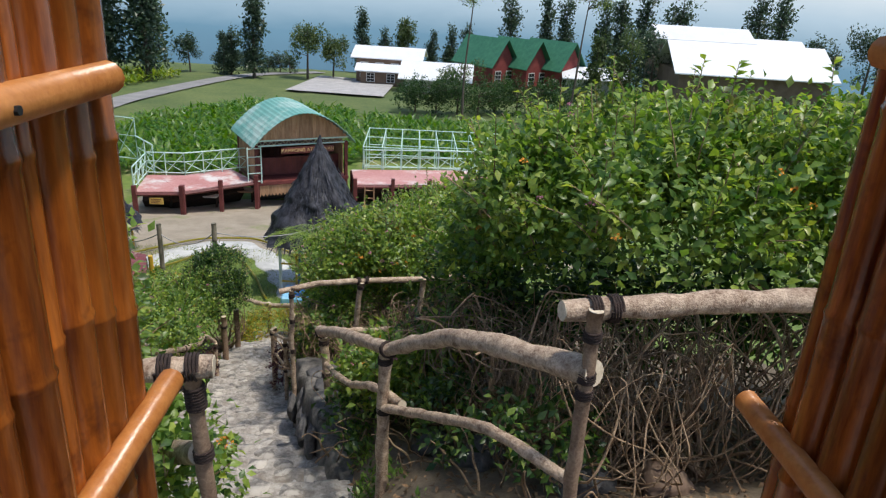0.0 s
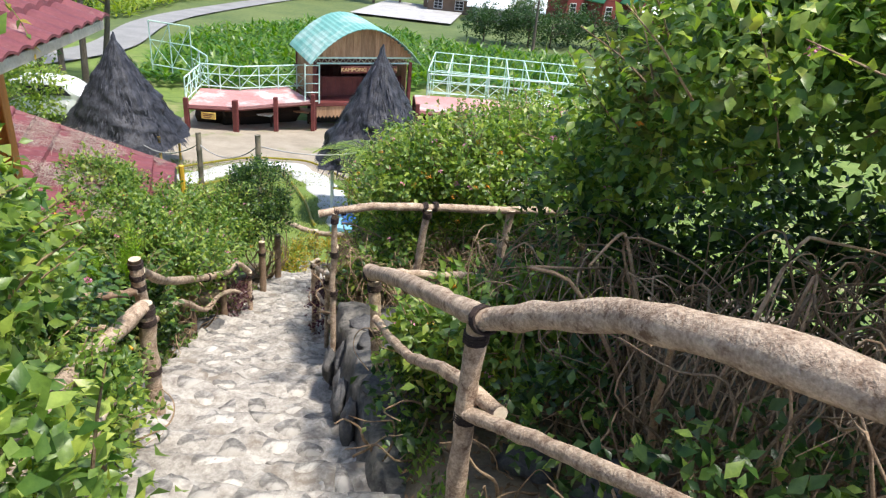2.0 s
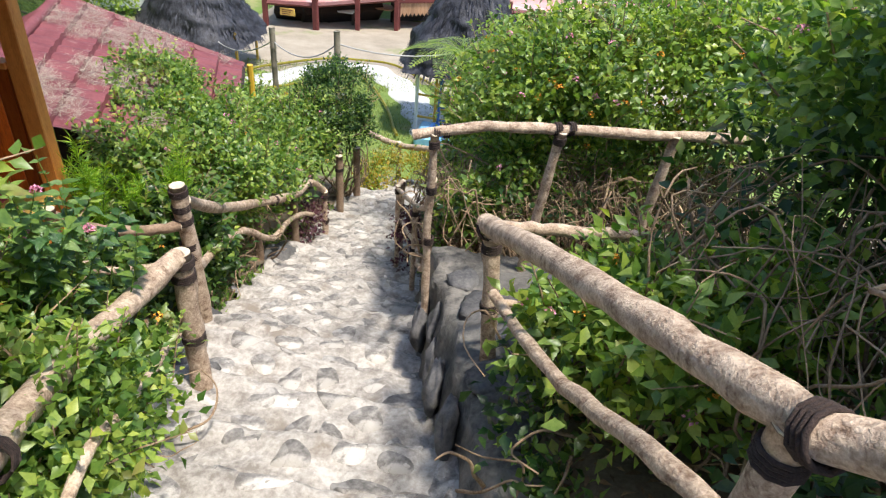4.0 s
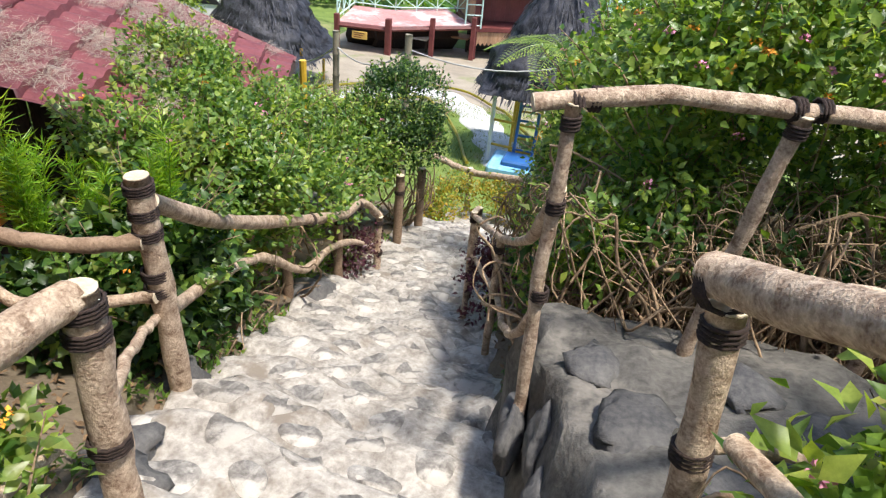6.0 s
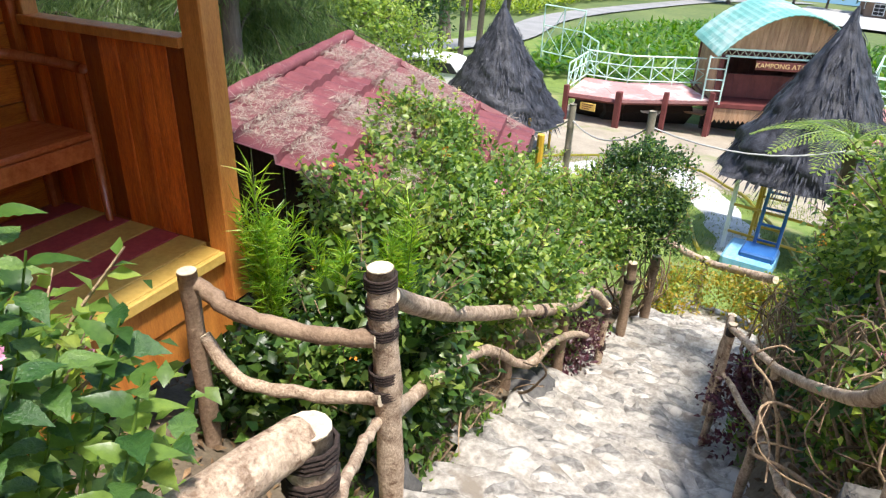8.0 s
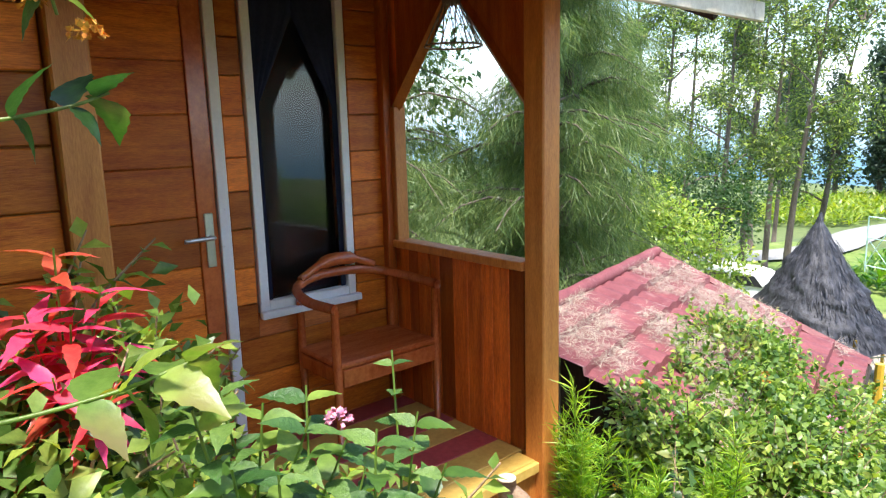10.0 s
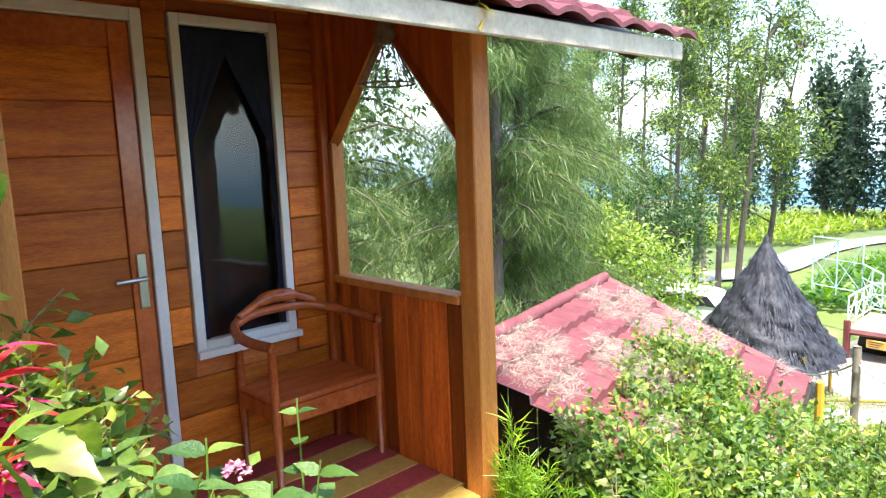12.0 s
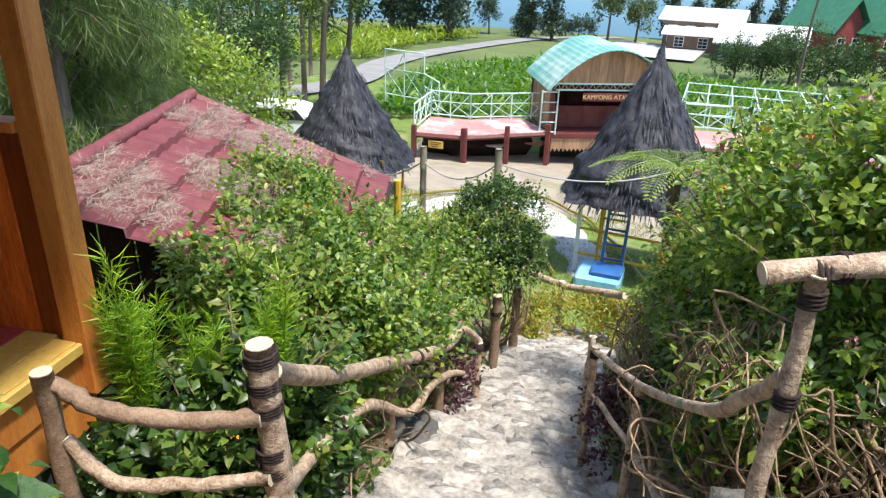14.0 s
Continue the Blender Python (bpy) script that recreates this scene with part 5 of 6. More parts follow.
hut(25.5, 97, 8, 6, 2.6, 1.0, "tin", "concrete", "low house with white tin roof", -6)
hut(38.4, 80.5, 16.5, 10, 5.0, 2.9, "tin", "brown_wall", "large barn-like house under a broad white tin roof", -6, 0)
hut(40.2, 99, 12, 7, 8.4, 1.4, "tin", "brown_wall", "tall brown house with white tin roof", -6, 5)
hut(52, 103, 9, 7, 7, 1.6, "tin", "brown_wall", "brown house with weathered tin roof", -6, 2)


# ---- crops ----
def crop_field(name, label, poly, rows_dir, spacing, n_leaf, length, mat, h):
    pts = []
    xs, ysq = [p[0] for p in poly], [p[1] for p in poly]

    def inside(x, y):
        c = False
        for i in range(len(poly)):
            (x1, y1), (x2, y2) = poly[i], poly[i - 1]
            if (y1 > y) != (y2 > y) and x < (x2 - x1) * (y - y1) / (y2 - y1) + x1:
                c = not c
        return c
    a = radians(rows_dir)
    y = -80.0
    while y < 80:
        x = -80.0
        while x < 80:
            cx, cy = sum(xs) / len(xs), sum(ysq) / len(ysq)
            px = cx + x * math.cos(a) - y * math.sin(a) + random.uniform(-0.12, 0.12)
            py = cy + x * math.sin(a) + y * math.cos(a) + random.uniform(-0.12, 0.12)
            if inside(px, py):
                pts.append((px, py, land(px, py)))
            x += spacing * 0.6
        y += spacing
    P = np.repeat(np.array(pts), n_leaf, 0)
    n = len(P)
    d = unit(n)
    d[:, 2] = abs(d[:, 2]) * 0.8 + 0.35
    P[:, 2] += rng.uniform(0.05, h, n)
    N = np.tile(np.array([0.0, 0.0, 1.0]), (n, 1)) + unit(n) * 0.4
    return tagged(new(name, leaf_mesh(name, P, d, N, length * rng.uniform(0.7, 1.3, n), length * 0.28, [mat], 0.15, 0.35)), label, "crops", kind="stuff")


crop_field("crop_field", "rows of broad-leaved green crops below the barn", [(-16.5, 34), (-9.5, 34.5), (-6.5, 33.5), (-2, 41), (-5, 60), (-14, 64), (-20, 50)], 20, 0.75, 7, 0.75, "crop", 0.7)
crop_field("crop_field", "rows of green crops beside the pergola", [(-2, 41), (-0.5, 40.5), (6, 41), (8, 55), (-4, 58)], 20, 0.8, 6, 0.8, "crop", 0.6)
crop_field("crop_field", "yellow-green crop field beyond the lane", [(-44, 62), (-29.5, 60), (-30, 74), (-29, 90), (-40, 92)], 10, 1.0, 6, 0.9, "crop_light", 0.7)


# ---- trees ----
def far_tree(x, y, h, r, mat, label, narrow=False, lean=0.0, base=None, leaves=2600, fine=1.0):
    z = slope_z(y) - 0.3 if base is None else base
    t = thing("tree", label, "tree", Matrix.Translation((x, y, z)))
    bm = tube([(0, 0, -1), (lean * 0.4, 0, h * 0.4), (lean, 0, h * 0.95)], [h * 0.02 + 0.05, h * 0.014 + 0.03, 0.03], 7)
    n_l = 7 if narrow else 9
    tips = []
    for k in range(n_l):
        f = random.uniform(0.3, 0.95)
        a = random.uniform(0, 6.28)
        rr = r * (1.15 - f * 0.75 if narrow else 1) * random.uniform(0.5, 0.95)
        p0 = Vector((lean * f, 0, h * f * 0.92))
        p1 = p0 + Vector((math.cos(a) * rr, math.sin(a) * rr, h * 0.06))
        tube([p0, p0.lerp(p1, 0.5) + Vector((0, 0, 0.1)), p1], [0.06, 0.04, 0.02], 5, 0, bm)
        tips.append((p1.x, p1.y, p1.z, r * 0.45, r * 0.45, r * 0.5 if not narrow else h * 0.1))
    part("trunk", bm, "bark", t)
    if narrow:
        tips += [(lean * f + random.uniform(-0.2, 0.2) * r, random.uniform(-0.2, 0.2) * r, h * f, r * (1.1 - 0.75 * f), r * (1.1 - 0.75 * f), h * 0.09) for f in np.linspace(0.18, 0.97, 9)]
    else:
        tips.append((lean, 0, h * 0.75, r * 0.7, r * 0.7, h * 0.22))
    foliage("crown", tips, leaves, 0.08 * fine * h ** 0.75, 0.042 * fine * h ** 0.75, [mat], t, 0.4, -0.9, 0.03 * h)
    return t


random.seed(5)
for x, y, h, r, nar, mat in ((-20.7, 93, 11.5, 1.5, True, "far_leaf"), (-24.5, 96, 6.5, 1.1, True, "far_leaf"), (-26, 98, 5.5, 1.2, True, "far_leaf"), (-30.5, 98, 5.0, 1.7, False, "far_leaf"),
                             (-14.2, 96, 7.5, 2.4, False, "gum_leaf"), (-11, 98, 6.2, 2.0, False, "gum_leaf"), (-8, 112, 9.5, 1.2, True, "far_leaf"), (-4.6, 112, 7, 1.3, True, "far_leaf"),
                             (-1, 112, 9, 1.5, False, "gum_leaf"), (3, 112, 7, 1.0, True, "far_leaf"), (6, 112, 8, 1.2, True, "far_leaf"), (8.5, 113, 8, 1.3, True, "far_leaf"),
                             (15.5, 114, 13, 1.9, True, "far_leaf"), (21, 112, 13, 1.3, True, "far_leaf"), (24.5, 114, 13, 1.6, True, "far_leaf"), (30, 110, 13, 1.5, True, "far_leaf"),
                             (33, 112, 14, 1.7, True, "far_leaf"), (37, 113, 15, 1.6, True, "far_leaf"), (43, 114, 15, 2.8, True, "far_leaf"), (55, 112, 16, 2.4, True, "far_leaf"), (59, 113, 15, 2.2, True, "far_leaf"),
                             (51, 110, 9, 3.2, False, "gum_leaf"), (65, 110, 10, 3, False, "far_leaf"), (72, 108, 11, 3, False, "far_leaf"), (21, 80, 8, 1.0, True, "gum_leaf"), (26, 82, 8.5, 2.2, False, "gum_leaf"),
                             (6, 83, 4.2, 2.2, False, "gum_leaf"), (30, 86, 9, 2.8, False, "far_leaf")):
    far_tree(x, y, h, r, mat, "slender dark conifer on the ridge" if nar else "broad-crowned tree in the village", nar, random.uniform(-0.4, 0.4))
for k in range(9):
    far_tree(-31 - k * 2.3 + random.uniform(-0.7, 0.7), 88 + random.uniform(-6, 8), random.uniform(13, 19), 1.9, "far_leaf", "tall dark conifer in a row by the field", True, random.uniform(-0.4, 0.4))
for k in range(7):
    far_tree(-28 + k * 1.7, 104 + random.uniform(-2, 2), random.uniform(2.2, 3.6), 1.4, "far_leaf", "small dark shrub tree on the ridge")
for k in range(11):
    x = 0.5 + k * 2.0
    far_tree(x, 66 + random.uniform(-2, 3) - abs(k - 5) * 0.2, random.uniform(2.8, 3.8), 2.3, "leaf_dark", "dense dark hedge tree below the village", leaves=3600)
for k in range(8):
    far_tree(12 + k * 3.5, 52 + random.uniform(-3, 4), random.uniform(2.8, 4.6), 2.1, random.choice(("leaf", "gum_leaf", "leaf_dark")), "leafy tree beyond the garden")


def gum(x, y, h, lean, label="tall slim eucalyptus with a sparse high crown", thick=0.16, low=0.34):
    z = land(x, y) - 0.2
    t = thing("tree", label, "tree", Matrix.Translation((x, y, z)), group="eucalyptus stand")
    bm = bmesh.new()
    pts = curve([(0, 0, 0), (lean * 0.25 + random.uniform(-0.2, 0.2), random.uniform(-0.2, 0.2), h * 0.35), (lean * 0.6, 0.1, h * 0.7), (lean, 0, h)], 12)
    tube(pts, [thick * (1 - 0.85 * i / (len(pts) - 1)) for i in range(len(pts))], 8, 0.05, bm)
    tips = []
    for k in range(15):
        f = random.uniform(low, 0.98)
        p0 = pts[min(len(pts) - 1, int(f * len(pts)))]
        a = random.uniform(0, 6.28)
        rr = random.uniform(0.8, 2.0) * (1.25 - f * 0.6)
        p1 = p0 + Vector((math.cos(a) * rr, math.sin(a) * rr, random.uniform(0.2, 1.2)))
        tube([p0, p0.lerp(p1, 0.5) + Vector((0, 0, 0.15)), p1], [0.05, 0.032, 0.014], 5, 0, bm)
        s = random.uniform(0.5, 1.0)
        tips.append((p1.x, p1.y, p1.z, s, s, s * 0.8))
        q = p0.lerp(p1, 0.55)
        tips.append((q.x, q.y, q.z, s * 0.7, s * 0.7, s * 0.6))
    part("trunk", bm, "bark", t, smooth=True)
    foliage("crown", tips, 5600, 0.22, 0.07, ["gum_leaf", "leaf_light"], t, 0.2, -0.9, 0.22, 0.2)


random.seed(11)
for x, y, h, ln in ((-18.3, 28.4, 12, 0.3), (-19.2, 31.2, 13, 0.8), (-20.9, 35.7, 14, 0.4), (-16.8, 30.5, 12, 1.2), (-21.5, 27.5, 12, -0.5), (-23.5, 31, 13, 0.5), (-26, 36, 14, 0.4), (-24.5, 40, 15, -0.4), (-28, 30, 13, 0.2), (-17.6, 33.5, 11, 1.6), (-30, 44, 16, 0.3), (-27.5, 47, 14, 0.6), (-33, 38, 15, 0), (-33, 52, 17, 0.5), (-36, 46, 16, 0)):
    gum(x, y, h, ln)
gum(14.0, 60, 13, 0.9, "thin bare-stemmed tree with a high tuft", 0.13, 0.75)
gum(4.6, 60, 13, 0.5, "thin bare-stemmed tree with a high tuft", 0.12, 0.75)


def casuarina(x, y, h, rad, label):
    """Drooping fine-needled boughs on a straight trunk."""
    z = land(x, y) - 0.2
    t = thing("tree", label, "tree", Matrix.Translation((x, y, z)), group="casuarinas")
    bm = bmesh.new()
    tube([(0, 0, 0), (0.1, 0, h * 0.5), (0.15, 0.1, h)], [0.16, 0.10, 0.02], 8, 0.04, bm)
    S = []
    for k in range(64):
        f = random.uniform(0.12, 1.0)
        a = random.uniform(0, 6.28)
        L_ = rad * (1.15 - 0.75 * f) * random.uniform(0.55, 1.1)
        p0 = Vector((0.12 * f, 0.05 * f, h * f))
        w = Vector((math.cos(a), math.sin(a), 0))
        rise = random.uniform(0.25, 1.0)
        pts = [p0 + w * L_ * s + Vector((0, 0, rise * L_ * s - (rise * 0.6 + 0.35) * L_ * s * s)) for s in (0, 0.25, 0.5, 0.75, 1.0)]
        tube(pts, [0.03, 0.024, 0.018, 0.012, 0.006], 5, 0, bm, False)
        for s in np.linspace(0.15, 1.0, 26):
            i = min(3, int(s * 4))
            q = pts[i].lerp(pts[i + 1], s * 4 - i)
            S.append((q, w))
    part("trunk", bm, "bark", t, smooth=True)
    m = 19
    P = np.repeat(np.array([tuple(q) for q, _ in S]), m, 0)
    W = np.repeat(np.array([tuple(w) for _, w in S]), m, 0)
    P = P + rng.normal(size=P.shape) * 0.11
    A = W * 0.35 + np.array([0, 0, -0.85]) + unit(len(P)) * 0.75
    ob = new("needles", leaf_mesh("needles", P, A, unit(len(P)), rng.uniform(0.16, 0.45, len(P)), 0.009, ["needle"], 0.0, 0.12))
    ob.parent = t
    tagged(ob, "fine drooping grey-green needles", kind="stuff")


random.seed(21)
for x, y, h, r in ((-9.4, 12.0, 8.5, 2.2), (-12.6, 15.2, 8.5, 2.6), (-15.2, 19.0, 8, 2.4), (-10.8, 9.3, 9, 2.6), (-8.5, 10.75, 7, 2.3), (-9.3, 7.2, 7, 2.0)):
    casuarina(x, y, h, r, "feathery drooping casuarina behind the cottage")
for x, y, h, r, mat in ((-12.3, 18.3, 4.2, 1.5, "leaf_light"), (-15.5, 22.5, 5, 2.0, "leaf_dark"), (-18, 20, 7, 2.6, "leaf_dark"), (-15, 15, 6, 2.4, "leaf_dark"), (-17, 11, 8, 3, "leaf_dark"), (-14.0, 6.0, 8, 3, "leaf_dark")):
    far_tree(x, y, h, r, mat, "leafy tree behind the cottage", False, 0.1, land(x, y) - 0.2, 7000, 0.55)


# ---- shrubs along the steps ----
random.seed(31)


def shrub(label, blobs, n, length, mats, starts=None, n_twig=0, twig_h=1.0, spread=0.3, bloom=0, bloom_mats=("flower_orange",), inner=0.7, low=-0.3, width=0.55, name="shrub", radius=0.010, clump=0.06, fsize=0.018):
    s = thing(name, label, "shrub")
    foliage("foliage", blobs, n, length, length * width, mats, s, inner, low, clump)
    if n > 3500 and "undergrowth" not in label:
        shoots(blobs, n // 130, length, length * width, [mats[-1]], s, 4.2 * length)
    st = starts or [(b[0], b[1], land(b[0], b[1]) - 0.05) for b in blobs]
    twigs("stem", st, twig_h, spread, n_twig or max(12, n // 220), s, radius)
    if bloom:
        for bmk in bloom_mats:
            flowers(blobs, bloom, [bmk], s, fsize)
    return s


def bz(x, y, h):
    return land(x, y) + h


# tall hedge behind the upper right-hand fence
hA = [(1.2, 4.6, 0.78, 0.68, 0.75, 0.58), (1.9, 4.1, 0.9, 0.85, 0.85, 0.66), (0.98, 5.3, 0.32, 0.46, 0.6, 0.52), (2.8, 4.0, 0.92, 0.95, 0.85, 0.68), (1.7, 5.4, 0.7, 0.85, 0.85, 0.66),
      (3.6, 4.4, 0.8, 1.0, 1.0, 0.75), (0.80, 5.95, -0.15, 0.36, 0.45, 0.4), (2.6, 5.5, 0.75, 1.0, 1.0, 0.66)]
ha = shrub("tall lantana hedge with bare tangled stems under a leafy top", hA, 46000, 0.07, ["leaf", "leaf_light"], [(x, y, land(x, y)) for x, y in ((1.2, 4.2), (0.9, 4.8), (1.7, 4.0), (2.3, 3.8), (0.6, 5.4), (2.9, 3.8), (1.4, 3.7), (3.4, 3.9))],
      540, 1.5, 0.35, 26, ("flower_orange", "flower_pink"), 0.62, -0.2, 0.6, "hedge", 0.007, 0.07)
twigs("trunk", [(x, y, land(x, y)) for x, y in ((1.0, 4.3), (1.5, 3.85), (2.1, 3.7), (2.8, 3.6))], 1.5, 0.12, 18, ha, 0.018, "twig", 0.13, 7, 0.7)
# leaf masses added behind the stems, dark so both hedges look shaded inside
shrub("added undergrowth, leaves coloured dark for the shade inside the tall hedge", [(1.9, 5.6, -0.35, 0.9, 0.4, 0.7), (3.0, 5.4, -0.1, 1.1, 0.5, 0.8), (1.0, 5.9, -0.7, 0.7, 0.4, 0.6), (3.9, 4.6, 0.0, 0.8, 0.6, 0.8), (1.6, 6.4, -0.4, 1.2, 0.5, 0.8)], 12000, 0.09, ["leaf_dark", "leaf"], None, 60, 0.9, 0.4, 0, (), 0.3, -1.0)
shrub("added undergrowth, leaves coloured dark for the shade inside the lower hedge", [(0.2, 8.9, -1.9, 1.0, 0.4, 0.6), (1.3, 8.9, -1.7, 0.9, 0.4, 0.7), (-0.5, 9.2, -2.4, 0.7, 0.6, 0.7), (-0.8, 10.4, -3.0, 0.7, 0.8, 0.7), (-0.9, 11.6, -3.7, 0.7, 0.8, 0.7)], 12000, 0.08, ["leaf_dark", "leaf"], None, 60, 0.9, 0.4, 0, (), 0.3, -1.0)
# hedge above the rock ledge and down the right-hand side
hF = [(-0.3, 8.05, -1.0, 0.7, 0.66, 0.5), (0.55, 8.0, -0.9, 0.85, 0.66, 0.55), (1.4, 8.1, -0.8, 0.9, 0.75, 0.6)]
hf = shrub("lantana hedge with bare tangled stems above the rock ledge", hF, 17000, 0.058, ["leaf_light", "leaf"], [(x, y, land(x, y)) for x, y in ((-0.7, 7.75), (-0.3, 7.65), (0.1, 7.6), (0.5, 7.65), (0.9, 7.7), (1.3, 7.75))],
           420, 1.25, 0.3, 40, ("flower_orange", "flower_pink"), 0.62, -0.12, 0.6, "hedge", 0.0065, 0.06)
twigs("trunk", [(x, 7.75, land(x, 7.75)) for x in (-0.6, -0.15, 0.3, 0.8)], 1.4, 0.1, 22, hf, 0.017, "twig", 0.12, 7, 0.6)
hB = [(-0.60, 8.9, -1.6, 0.64, 0.8, 0.75), (0.1, 9.0, -1.4, 0.9, 0.9, 0.75),
      (-0.92, 9.9, -2.35, 0.56, 0.8, 0.8), (-0.3, 10.0, -1.9, 0.9, 0.9, 0.8), (-1.10, 11.0, -3.2, 0.5, 0.8, 0.75), (-0.4, 11.2, -2.5, 0.9, 0.9, 0.85), (-1.15, 12.0, -3.7, 0.45, 0.7, 0.6), (0.8, 9.6, -1.3, 1.2, 1.0, 0.8), (-0.4, 12.3, -3.2, 0.9, 0.8, 0.8)]
shrub("dense lantana hedge with pink and orange flowers above the ledge", hB, 62000, 0.058, ["leaf_light", "leaf"], [(x, y, land(x, y)) for x, y in ((-0.2, 7.7), (0.4, 7.6), (1.0, 7.7), (-0.7, 8.4), (-1.0, 9.2), (0.8, 8.0), (-1.2, 10.2), (-0.5, 7.5))],
      520, 1.2, 0.35, 90, ("flower_orange", "flower_pink"), 0.62, -0.5, 0.6, "hedge", 0.008, 0.06)
shrub("low lantana growth among stems beside the lower rail", [(-0.72, 8.15, -2.0, 0.3, 0.5, 0.35), (-0.92, 8.9, -2.4, 0.3, 0.5, 0.4), (-0.5, 7.9, -1.75, 0.3, 0.3, 0.3), (-1.05, 9.6, -2.9, 0.3, 0.5, 0.4), (-0.35, 8.2, -1.7, 0.4, 0.3, 0.35), (0.3, 8.0, -1.55, 0.4, 0.25, 0.3), (-0.8, 7.5, -1.85, 0.28, 0.2, 0.25), (-0.95, 7.9, -2.1, 0.25, 0.3, 0.3), (-0.6, 7.75, -1.5, 0.3, 0.25, 0.3)], 15000, 0.06, ["leaf", "leaf_light"], None, 90, 0.8, 0.3, 14, ("flower_orange", "flower_pink"), 0.4, -0.8)
# left-hand bank
hC = [(-3.45, 8.0, -2.5, 0.55, 0.6, 0.55), (-3.5, 8.9, -2.8, 0.6, 0.7, 0.55), (-3.55, 9.9, -3.2, 0.55, 0.7, 0.55), (-4.3, 8.6, -2.62, 0.65, 0.75, 0.55), (-4.5, 9.5, -2.62, 0.6, 0.7, 0.65), (-3.25, 7.6, -2.6, 0.32, 0.45, 0.4),
      (-4.6, 10.4, -3.35, 0.7, 0.7, 0.6), (-3.7, 10.9, -3.3, 0.6, 0.6, 0.6), (-5.0, 9.0, -2.55, 0.5, 0.6, 0.45), (-4.9, 11.6, -3.5, 0.9, 0.8, 0.6), (-4.0, 11.9, -3.7, 0.6, 0.7, 0.6), (-3.4, 8.1, -2.95, 0.3, 0.6, 0.4),
      (-4.4, 9.35, -2.05, 0.5, 0.55, 0.33), (-3.95, 9.5, -2.4, 0.5, 0.6, 0.35), (-3.95, 8.8, -2.25, 0.5, 0.5, 0.35), (-4.4, 8.75, -2.1, 0.35, 0.4, 0.22), (-3.85, 7.95, -2.45, 0.4, 0.4, 0.42), (-4.15, 8.25, -2.35, 0.38, 0.4, 0.36),
      (-3.55, 8.5, -2.22, 0.4, 0.45, 0.3), (-3.25, 8.2, -2.4, 0.3, 0.35, 0.3), (-3.9, 7.9, -1.98, 0.28, 0.28, 0.22), (-3.5, 8.05, -2.15, 0.3, 0.3, 0.25), (-3.15, 8.2, -2.3, 0.28, 0.3, 0.25)]
shrub("spreading lantana bank with small orange flowers beside the shed", hC, 70000, 0.06, ["leaf", "leaf_light"], None, 160, 0.7, 0.25, 70, ("flower_orange", "flower_pink"), 0.66, -0.3, 0.6, "shrub", 0.008, 0.06)
hD = [(-1.35, 2.4, 0.25, 0.4, 0.5, 0.45), (-1.6, 3.25, 0.3, 0.38, 0.45, 0.48), (-1.5, 2.65, 0.55, 0.32, 0.35, 0.42), (-2.05, 4.0, -0.1, 0.4, 0.45, 0.45), (-1.9, 3.0, -0.05, 0.5, 0.6, 0.5), (-2.3, 3.8, -0.45, 0.5, 0.6, 0.5), (-2.6, 4.6, -1.2, 0.5, 0.5, 0.42), (-2.9, 3.6, -0.3, 0.6, 0.8, 0.5), (-2.7, 5.1, -1.35, 0.4, 0.45, 0.4), (-3.2, 4.6, -1.0, 0.5, 0.6, 0.45),
      (-1.9, 4.3, -1.2, 0.25, 0.5, 0.35), (-1.45, 3.3, -0.7, 0.22, 0.5, 0.3), (-2.2, 5.0, -1.7, 0.25, 0.5, 0.35), (-0.95, 2.6, 0.05, 0.3, 0.4, 0.35),
      (-1.5, 3.0, 0.85, 0.32, 0.4, 0.4)]
shrub("flowering lantana bank behind the log handrail", hD, 52000, 0.058, ["leaf", "leaf_light"], None, 130, 0.6, 0.2, 30, ("flower_orange", "flower_pink"), 0.66, -0.4, 0.6, "shrub", 0.008, 0.06)
hE = [(-2.98, 6.95, -2.35, 0.24, 0.3, 0.32), (-3.0, 7.4, -2.6, 0.2, 0.35, 0.3), (-3.1, 7.1, -2.2, 0.3, 0.4, 0.3), (-3.3, 6.7, -2.3, 0.3, 0.3, 0.3)]
shrub("low dark-leaved creeper round the fence post", hE, 6500, 0.075, ["leaf_dark", "leaf"], None, 30, 0.5, 0.2, 6, ("flower_orange",), 0.5, -0.8, 0.6)
# clipped round bush beside the lower steps
shrub("clipped round bush with small dark leaves on bare trunks", [(-3.25, 11.6, -2.95, 0.5, 0.5, 0.58), (-3.2, 11.55, -3.2, 0.46, 0.46, 0.4)], 11000, 0.045, ["leaf_dark", "leaf"], [(-3.2, 11.6, land(-3.2, 11.6))], 22, 1.1, 0.1, 0, (), 0.72, -0.6, 0.6, "bush", 0.013, 0.035)
shrub("yellow-leaved ground shrub where the steps end", [(-3.05, 13.0, -4.85, 0.3, 0.4, 0.4), (-2.5, 13.5, -4.85, 0.6, 0.25, 0.4), (-1.9, 13.3, -4.8, 0.4, 0.3, 0.4)], 6000, 0.055, ["leaf_yellow", "leaf_light"], None, 30, 0.5, 0.2)
shrub("small purple-leaved plants under the rail", [(-3.0, 9.6, -3.65, 0.14, 0.45, 0.2), (-1.62, 9.0, -3.2, 0.12, 0.4, 0.25)], 1500, 0.05, ["leaf_purple"], None, 30, 0.3, 0.1)
hG = [(0.1, 5.6, -1.12, 0.33, 0.36, 0.3), (-0.2, 5.5, -1.2, 0.22, 0.28, 0.24), (0.1, 5.15, -0.95, 0.28, 0.32, 0.3), (0.5, 5.2, -0.85, 0.35, 0.4, 0.35)]
